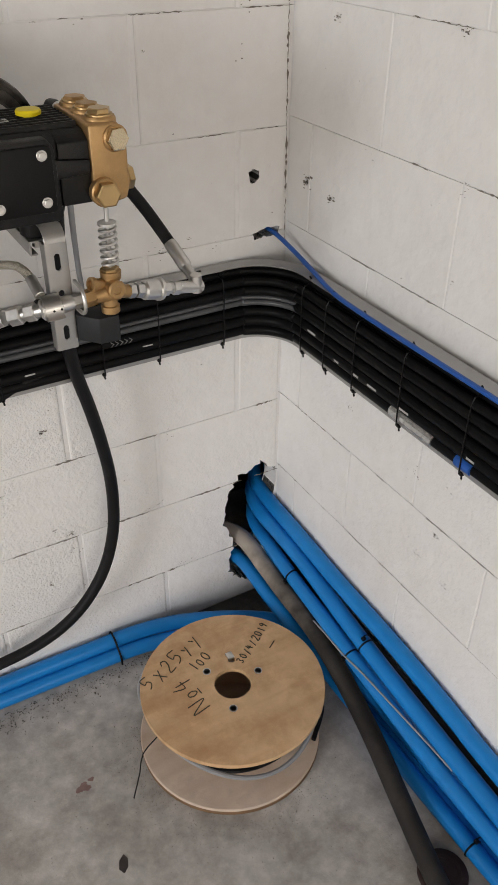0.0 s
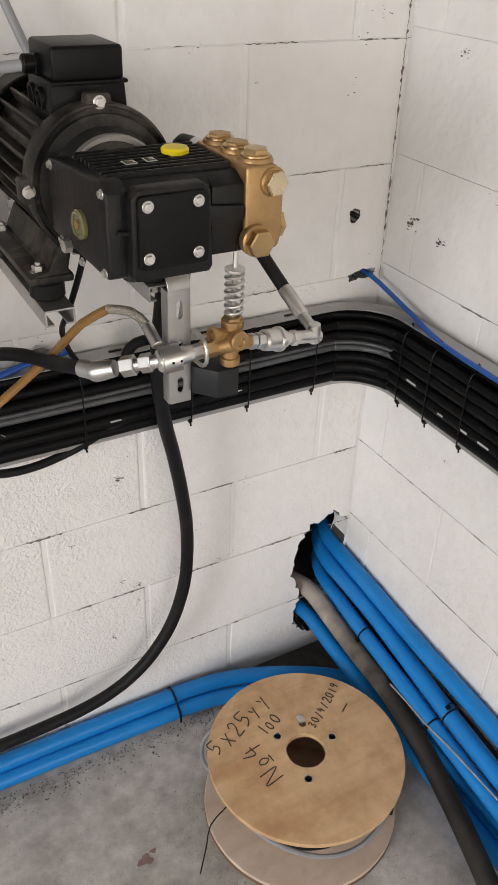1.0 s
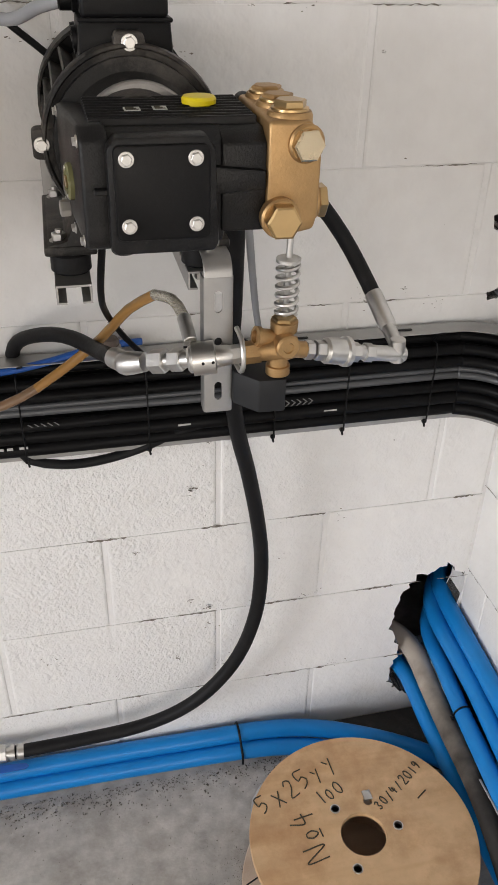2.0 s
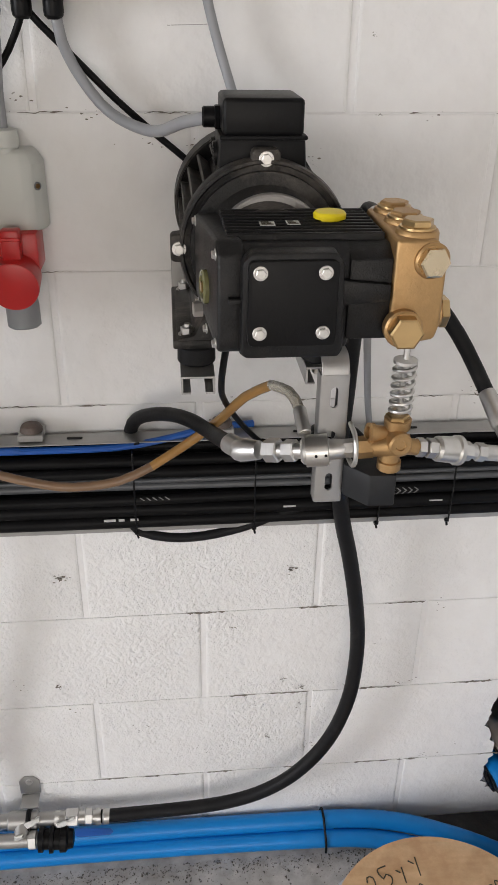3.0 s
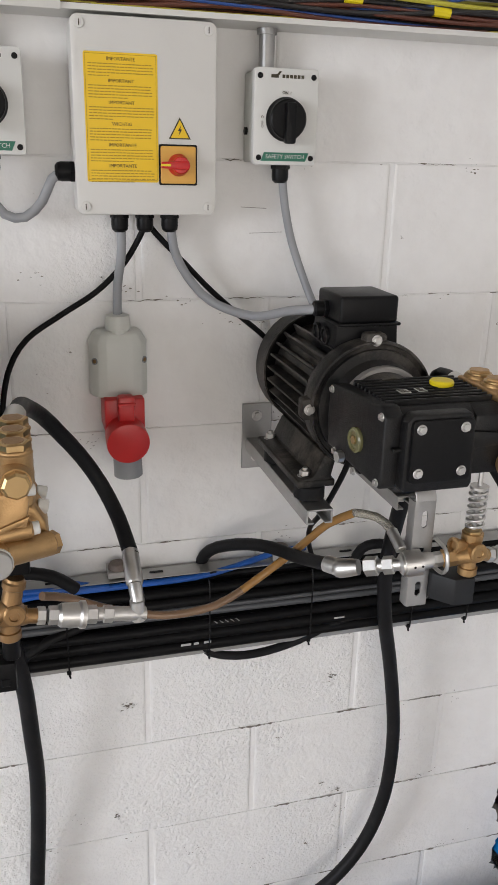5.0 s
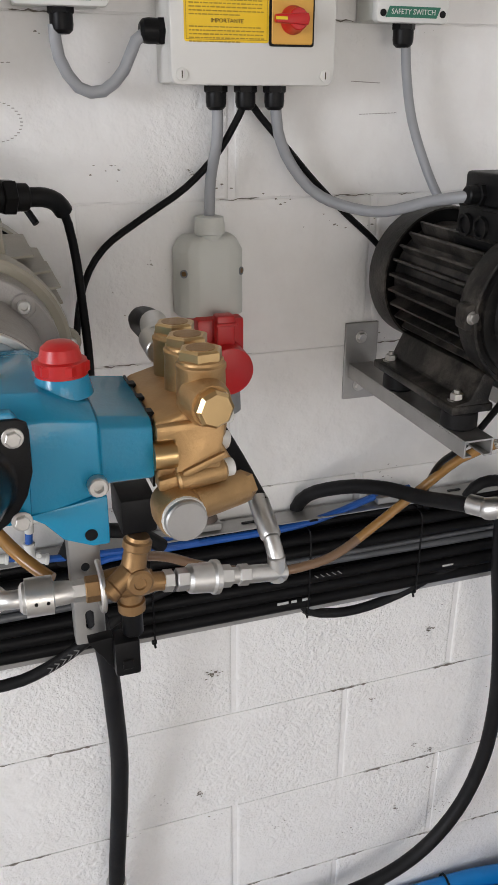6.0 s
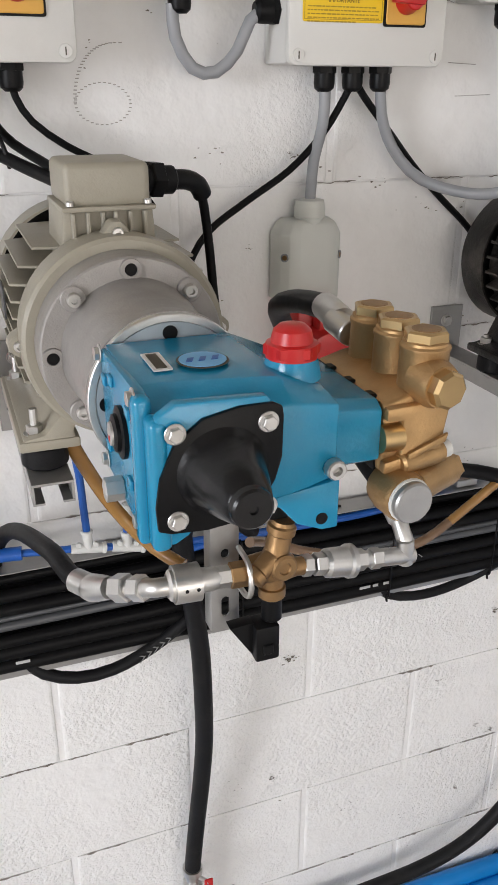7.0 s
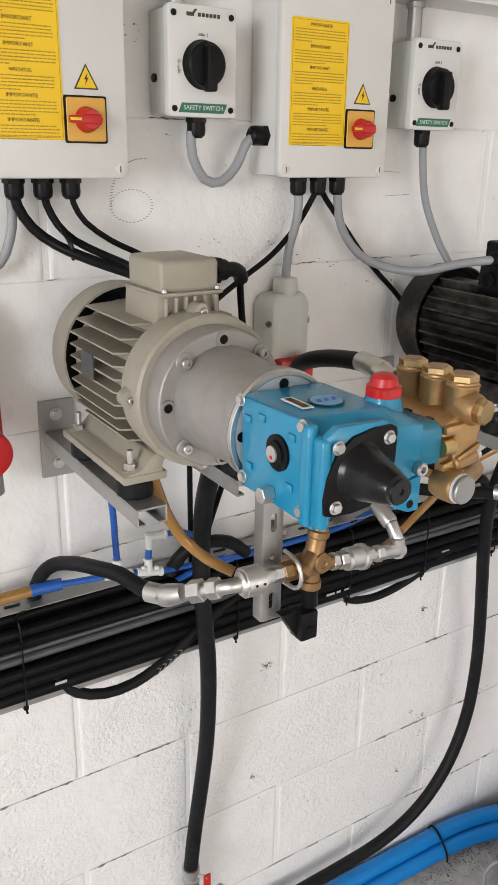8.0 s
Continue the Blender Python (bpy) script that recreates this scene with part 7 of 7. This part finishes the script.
solid("hose", tube(dark_hose, 0.0225, 16, 0.03), RUBBER, "dark hose lying behind the blue pipes", "hose", base=dark_hose[1])
DRAIN = [(0.410, 0.165, 0.185), (0.436, 0.115, 0.200), (0.464, 0.055, 0.212), (0.479, -0.01, 0.215), (0.478, -0.12, 0.205), (0.478, -0.22, 0.194), (0.482, -0.36, 0.177), (0.479, -0.49, 0.141), (0.462, -0.64, 0.101), (0.434, -0.79, 0.065), (0.408, -0.92, 0.0385), (0.378, -1.05, 0.027), (0.30, -1.3, 0.0255)]
solid("hose", tube(DRAIN, 0.0240, 20, 0.02), DUSTY, "thick black hose, grey with cement dust by the broken opening", "hose", base=(0.472, -0.49, 0.0))
cable([(0.478, -0.36, 0.214), (0.4755, -0.42, 0.2215), (0.4745, -0.495, 0.2225), (0.480, -0.563, 0.2245), (0.4905, -0.69, 0.2165), (0.500, -0.79, 0.2075), (0.504, -0.86, 0.2035)], 0.0024, GREY_SHEATH, "thin grey cable tied to the blue pipes", "wall_cable")


def pipe_tie(p, along, r, knot):
    """A tie drawn round one pipe, with its knot and cut tail at the given turn."""
    axis, u, v = basis(along)
    c = Vector(p)
    ring = [c + (u * math.cos(a) + v * math.sin(a)) * (r + 0.0012) for a in (2 * math.pi * k / 20 for k in range(20))]
    t = thing("cable_tie", p, "black plastic cable tie round blue pipes", "cable tie", "ties on the pipes")
    part("band", tube(ring, 0.0021, 6, 0.008, True), BLACK_PLASTIC, t)
    out = Vector(knot).normalized()
    at = c + out * (r + 0.004)
    part("knot", box(at - Vector((0.005, 0.005, 0.004)), at + Vector((0.005, 0.005, 0.004)), 0.0012, 1), BLACK_PLASTIC, t)
    part("tail", tube([at, at + out * 0.006 + Vector((0.006, 0.002, 0)), at + out * 0.006 + Vector((0.016, -0.002, -0.001))], 0.0014, 6, 0.005), BLACK_PLASTIC, t)
    return t


pipe_tie((0.526, -0.515, 0.2445), (0, -1, -0.13), 0.0208, (-0.2, 0.3, 1))
pipe_tie((0.5025, -0.215, 0.2392), (0.04, -1, -0.06), 0.0185, (-1, 0, -0.6))
pipe_tie((0.4935, -0.500, 0.2155), (0, -1, -0.12), 0.0185, (-1, 0, 0.1))
pipe_tie((0.5115, -0.955, 0.0345), (0, -1, 0), 0.0205, (0.3, 0, 1))
solid("cable_tie", tube([(0.044, -0.010, 0.06), (0.045, -0.018, 0.080), (0.046, -0.036, 0.080), (0.047, -0.058, 0.062), (0.048, -0.080, 0.034), (0.048, -0.084, 0.012)], 0.0028, 6, 0.008), BLACK_PLASTIC, "black plastic cable tie round blue pipes", "cable tie", "ties on the pipes")

# ---- wooden cable reel ----
RX, RY, RR, RT = 0.224, -0.388, 0.227, 0.155
reel = thing("cable_reel", (RX, RY, 0.0), "plywood cable reel with handwriting, standing on the floor", "cable reel")


def disc_with_holes(z0, z1, r, holes, mat, name, label):
    """A flat round board with round holes through it."""
    ob_bm = lathe((RX, RY, z0), (0, 0, 1), [(0, r - 0.001), (0.001, r), (z1 - z0 - 0.001, r), (z1 - z0, r - 0.001)], 96)
    ob = part(name, ob_bm, mat, reel, label)
    for hx, hy, hr in holes:
        cutter = lathe((hx - RX, hy - RY, z0 - 0.02), (0, 0, 1), [(0, hr), (z1 - z0 + 0.04, hr)], 28)
        cut_at_origin(ob, cutter)
    return ob


HOLES = [(RX, RY, 0.0455)] + [(RX + 0.074 * math.cos(radians(a)), RY + 0.074 * math.sin(radians(a)), 0.0095) for a in (2, 122, 242, 64)]
top_disc = disc_with_holes(RT - 0.012, RT, RR, HOLES, PLY, "top_flange", "tan plywood flange with pen writing")
low_disc = part("bottom_flange", lathe((RX - 0.019, RY - 0.020, 0.0130), (0, 0, 1), [(0, RR - 0.002), (0.0005, RR - 0.002), (0.005, RR - 0.002), (0.007, RR - 0.004)], 96), PALE_PLY, reel, "dusty pale plywood flange")
part("flange_edge", lathe((RX - 0.019, RY - 0.020, 0.0005), (0, 0, 1), [(0, RR - 0.004), (0.002, RR - 0.0015), (0.0125, RR - 0.0015)], 96), RAW_EDGE, low_disc, "worn brown plywood edge")
part("drum", lathe((RX, RY, 0.020), (0, 0, 1), [(0, 0.120), (0.1225, 0.120), (0.1225, 0.108), (0.002, 0.108)], 48), PALE_PLY, reel)
for a in (2, 122, 242):
    part("bushing", lathe((RX + 0.074 * math.cos(radians(a)), RY + 0.074 * math.sin(radians(a)), RT - 0.006), (0, 0, 1), [(0, 0.0105), (0.007, 0.0105), (0.0072, 0.0082), (0.0, 0.0080)], 24), STEEL, reel)
part("foil_scrap", box((RX + 0.026, RY + 0.068, RT - 0.004), (RX + 0.044, RY + 0.090, RT + 0.003), 0.002), STEEL, reel, "scrap of crumpled foil")
for rr, z, drop, lean, shade in ((0.206, 0.112, 0.052, -78, GREY_SHEATH), (0.176, 0.060, 0.020, -20, RUBBER), (0.190, 0.118, 0.010, 20, GREY_SHEATH)):
    ring = []
    for k in range(48):
        a = 2 * math.pi * k / 48
        ring.append((RX + rr * math.cos(a), RY + rr * math.sin(a), z - drop * max(0.0, math.cos(a - radians(lean))) ** 2 + 0.003 * math.sin(3 * a + lean)))
    part("cable_turn", tube(ring, 0.0058, 8, 0.02, True), shade, reel, "loose turn of sheathed cable")
part("cable_loop", tube([(RX - 0.10, RY + 0.165, 0.115), (RX - 0.142, RY + 0.190, 0.092), (RX - 0.168, RY + 0.192, 0.064), (RX - 0.184, RY + 0.168, 0.046), (RX - 0.186, RY + 0.128, 0.046), (RX - 0.160, RY + 0.10, 0.075)], 0.0048, 10, 0.012), GREY_SHEATH, reel)
part("cable_end", tube([(RX + 0.150, RY + 0.150, 0.100), (RX + 0.205, RY + 0.105, 0.085), (RX + 0.236, RY + 0.040, 0.066), (RX + 0.238, RY - 0.030, 0.050), (RX + 0.205, RY - 0.100, 0.036), (RX + 0.140, RY - 0.160, 0.028)], 0.0060, 10, 0.012), RUBBER, reel, "loose end of black cable")
part("bare_wire", tube([(RX - 0.20, RY - 0.005, 0.10), (RX - 0.252, RY - 0.015, 0.07), (RX - 0.272, RY - 0.035, 0.035), (RX - 0.305, RY - 0.07, 0.003)], 0.0016, 6, 0.02), RUBBER, reel)


# strokes of each hand-drawn sign, as points on a nine by nine field; a space lifts the pen
STROKES = {"5": "89292556745221", "x": "2771 2177", "2": "274978652181", "y": "2745 7730", "1": "5951", "0": "59272351737759", "N": "11198189", "o": "453351736545 2070",
           "4": "492484 676160", "3": "28597745735122", "/": "7920", "9": "774926457751", "-": "0595"}


def pen(words, x, y, size, angle, seed, lean=0.0):
    """Felt-pen handwriting on the top flange, one stroke mesh per word."""
    rnd_ = random.Random(seed)
    u = Vector((math.cos(radians(angle)), math.sin(radians(angle)), 0))
    v = Vector((-u.y, u.x, 0))
    bm = bmesh.new()
    for k, sign in enumerate(words):
        grow, drop = rnd_.uniform(0.88, 1.12), rnd_.uniform(-0.08, 0.08)
        start = Vector((RX + x, RY + y, RT + 0.0002)) + u * size * (0.74 * k - 0.37 * len(words)) + v * size * drop
        for stroke in STROKES[sign].split():
            digits = [int(q) for q in stroke[:len(stroke) // 2 * 2]]
            pts = [start + u * size * grow * (a / 14.0 + lean * b / 14.0) + v * size * grow * (b / 9.0 - 0.5) for a, b in zip(digits[::2], digits[1::2])]
            if len(pts) > 1:
                tube(pts, 0.0015, 6, 0.004, into=bm)
    return part("handwriting", bm, INK, top_disc, "dark felt-pen handwriting")


pen("5x25yy", -0.100, 0.132, 0.046, 23, 1)
pen("100", -0.039, 0.098, 0.030, 22, 2)
pen("30/4/2019", 0.108, 0.088, 0.0225, 33, 3)
pen("-", 0.150, 0.060, 0.045, 33, 4)
pen("No4", -0.105, 0.018, 0.050, 98, 5)

# ---- dirt, marks and litter ----
def patch(name, cx, cy, rx, ry, z, mat, label, seed, n=40):
    rnd = random.Random(seed)
    outline = []
    for k in range(n):
        a = 2 * math.pi * k / n
        f = 1 + 0.25 * math.sin(3 * a + seed) + rnd.uniform(-0.15, 0.15)
        outline.append((cx + rx * f * math.cos(a), cy + ry * f * math.sin(a)))
    return solid(name, prism(outline, (0, 0, z), (1, 0, 0), (0, 1, 0), (0, 0, 0.0012)), mat, label, "dirt", kind="stuff")


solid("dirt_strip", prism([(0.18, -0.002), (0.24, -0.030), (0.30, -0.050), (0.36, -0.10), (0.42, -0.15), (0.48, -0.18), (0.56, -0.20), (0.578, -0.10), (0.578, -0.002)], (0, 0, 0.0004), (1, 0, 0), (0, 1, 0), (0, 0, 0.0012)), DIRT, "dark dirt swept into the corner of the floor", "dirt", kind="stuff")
grit = bmesh.new()
rnd = random.Random(21)
for k in range(4200):
    x = rnd.uniform(-1.2, 0.45)
    y = -0.075 - abs(rnd.gauss(0, 0.030)) if k % 3 else rnd.uniform(-1.0, -0.08)
    s = rnd.choice((0.0008, 0.0010, 0.0014, 0.0020, 0.0030)) * (1 if k % 3 else 0.55)
    c = Vector((x, y, s * 0.4))
    vs = [grit.verts.new(c + Vector((rnd.uniform(-s, s), rnd.uniform(-s, s), rnd.uniform(-0.4 * s, s)))) for _ in range(5)]
    for tri in ((0, 1, 2), (0, 2, 3), (0, 3, 4), (1, 2, 4), (2, 3, 4)):
        grit.faces.new([vs[t] for t in tri])
for k in range(1500):
    a, far = rnd.uniform(2.6, 5.2), RR + abs(rnd.gauss(0.0, 0.05))
    s = rnd.choice((0.0006, 0.0009, 0.0013))
    c = Vector((RX - 0.01 + far * math.cos(a), RY - 0.014 + far * math.sin(a), s * 0.4))
    vs = [grit.verts.new(c + Vector((rnd.uniform(-s, s), rnd.uniform(-s, s), rnd.uniform(-0.4 * s, s)))) for _ in range(5)]
    for tri in ((0, 1, 2), (0, 2, 3), (0, 3, 4), (1, 2, 4), (2, 3, 4)):
        grit.faces.new([vs[t] for t in tri])
solid("grit", grit, GRIT, "loose grit along the foot of the wall", "grit", kind="stuff")
LEAF = material("brown_leaf", (0.035, 0.026, 0.024), 0.8, vary=0.3, grain=90)
STAIN = material("dull_red_stain", (0.25, 0.16, 0.15), 0.8, vary=0.4, grain=70)
patch("floor_stain", -0.174, -0.372, 0.016, 0.011, 0.0004, STAIN, "dull red stain on the concrete floor", 4)
patch("floor_stain", -0.150, -0.360, 0.007, 0.005, 0.0004, STAIN, "dull red stain on the concrete floor", 6)
for x, y, turn in ((-0.162, -0.588, 60),):
    c, s_ = math.cos(radians(turn)), math.sin(radians(turn))
    solid("leaf_scrap", prism([(-0.021, -0.005), (-0.006, -0.011), (0.012, -0.008), (0.020, 0.003), (0.006, 0.010), (-0.013, 0.008)], (x, y, 0.0006), (c, s_, 0.05), (-s_, c, 0.05), (0, 0, 0.0012)), LEAF, "scrap of dry dark leaf on the floor", "leaf", "leaf scraps")
MARKS = material("wall_mark", (0.20, 0.175, 0.15), 0.8, vary=0.4, grain=120)
marks = []
rnd = random.Random(3)
for k in range(150):
    on_back = k % 3 != 0
    a0, z0 = rnd.uniform(-1.6, 0.56) if on_back else rnd.uniform(-1.3, -0.03), rnd.uniform(0.06, 2.0)
    if rnd.random() < 0.35:
        z0 = BASE + COURSE * rnd.randint(0, 7) + rnd.gauss(0, 0.008)
    for q in range(rnd.choice((1, 1, 2, 4, 7, 11))):
        marks.append((on_back, min(a0 + rnd.gauss(0, 0.012), 0.57), z0 + rnd.gauss(0, 0.009), rnd.choice((0.0006, 0.0008, 0.0011, 0.0014, 0.0018))))
# larger pits where the paint and the face of a block have broken away
PITS = ((1, -0.487, 0.763, 0.013), (1, -0.052, 0.759, 0.012), (1, -0.087, 0.309, 0.009), (1, -0.161, 0.622, 0.007), (1, -0.021, 0.450, 0.010), (1, -0.516, 0.489, 0.009), (1, -0.053, 0.473, 0.007), (1, 0.031, 1.682, 0.004), (1, 0.048, 1.577, 0.005), (1, 0.250, 1.518, 0.004),
        (1, -0.565, 1.496, 0.004), (1, 0.332, 1.139, 0.006), (1, -0.505, 1.617, 0.007), (1, -0.774, 1.417, 0.005), (0, -0.081, 1.252, 0.017), (0, -0.167, 1.238, 0.012), (0, -0.156, 1.574, 0.011), (0, -0.497, 1.593, 0.011), (0, -0.549, 1.199, 0.006), (0, -0.300, 0.800, 0.008), (0, -0.620, 0.660, 0.008))
for on_back, a0, z0, size in PITS:
    for q in range(int(6 + 900 * size)):
        marks.append((bool(on_back), a0 + rnd.gauss(0, size * 0.55), z0 + rnd.gauss(0, size * 0.45), size * rnd.choice((0.08, 0.12, 0.17, 0.26))))
chips = bmesh.new()
for on_back, a, z, s in marks:
    n = 8
    ring = []
    for j in range(n):
        t = 2 * math.pi * j / n
        r = s * rnd.uniform(0.4, 1.2)
        da, dz = r * math.cos(t) * 1.5, r * math.sin(t) * 0.7
        ring.append(chips.verts.new((a + da, -0.0016, z + dz) if on_back else (X_RIGHT - 0.0016, a + da, z + dz)))
    chips.faces.new(ring)
solid("paint_chips", chips, MARKS, "small chips and scuffs in the wall paint", "paint chips", kind="stuff")

PENCIL = material("pencil_line", (0.38, 0.36, 0.34), 0.8, vary=0.3, grain=200)
scrawl = bmesh.new()
for k in range(34):
    a = 2 * math.pi * k / 34
    x, z = -0.758 + 0.034 * math.cos(a), 1.682 + 0.024 * math.sin(a)
    box((x - 0.0017, -0.0020, z - 0.0006), (x + 0.0017, -0.0014, z + 0.0006), into=scrawl)
for k in range(24):
    t = k / 23
    x, z = -0.733 - 0.059 * math.sin(1.57 * t) ** 0.8, 1.750 - 0.066 * (1 - math.cos(1.57 * t))
    box((x - 0.002, -0.0020, z - 0.0006), (x + 0.002, -0.0014, z + 0.0006), into=scrawl)
for x0, z0, x1, z1 in ((-0.255, 1.690, -0.195, 1.692), (-0.27, 1.733, -0.225, 1.731)):
    for k in range(12):
        t = (k + 0.3) / 12
        x, z = x0 + (x1 - x0) * t, z0 + (z1 - z0) * t
        box((x - 0.0022, -0.0020, z - 0.0005), (x + 0.0016, -0.0014, z + 0.0005), into=scrawl)
solid("pencil_marks", scrawl, PENCIL, "faint dotted pencil circle and lines on the wall", "marks", kind="stuff")
cracks = bmesh.new()
rnd = random.Random(17)
for on_back in (True, False):
    for k in range(0, 9):
        z = BASE + (0 if on_back else 0.02) + COURSE * k
        a, end = (-1.7, 0.57) if on_back else (-1.6, -0.01)
        while a < end:
            L = rnd.uniform(0.02, 0.11)
            if rnd.random() < (0.52 if k in (0, 1, 2, 3) else 0.36) * (1 if on_back else 0.9):
                n = max(3, int(L / 0.006))
                prev = None
                for j in range(n + 1):
                    q = a + L * j / n
                    h = rnd.choice((0.0003, 0.0005, 0.0007, 0.0010, 0.0016)) * rnd.uniform(0.6, 1.2) * (1.7 if on_back and k < 4 else 0.85 if on_back else 1.25) * (0.2 if j in (0, n) else 1)
                    c = z + rnd.uniform(-0.0014, 0.0014)
                    row = [cracks.verts.new((q, -0.0009, c + s_ * h) if on_back else (X_RIGHT - 0.0009, q, c + s_ * h)) for s_ in (-1, 1)]
                    if prev:
                        cracks.faces.new((prev[0], row[0], row[1], prev[1]))
                    prev = row
            a += L + rnd.uniform(0.0, 0.05)
prev, z = None, 1.09
while z < 2.02:
    x = X_RIGHT - 0.0070 + 0.0035 * math.sin(7 * z) + rnd.uniform(-0.0014, 0.0014)
    h = rnd.choice((0.0003, 0.0004, 0.0006, 0.0010, 0.0024)) * (1.2 if 1.2 < z < 1.95 else 0.5)
    row = [cracks.verts.new((x + s_ * h, -0.0009, z)) for s_ in (-1, 1)]
    if prev:
        cracks.faces.new((prev[0], prev[1], row[1], row[0]))
    prev = row
    z += rnd.uniform(0.004, 0.010)
CRACK = material("crack_shade", (0.21, 0.185, 0.16), 0.9, vary=0.4, grain=120)
solid("joint_cracks", cracks, CRACK, "hairline cracks along the painted block joints", "cracks", kind="stuff")

# ---- the blocks of the walls ----
lay_blocks(wall_back, True, X_LEFT, X_RIGHT, -0.221, 0.0, 15, 0)
lay_blocks(wall_right, False, -4.4, -0.001, -0.315, 0.02, 15, 0)
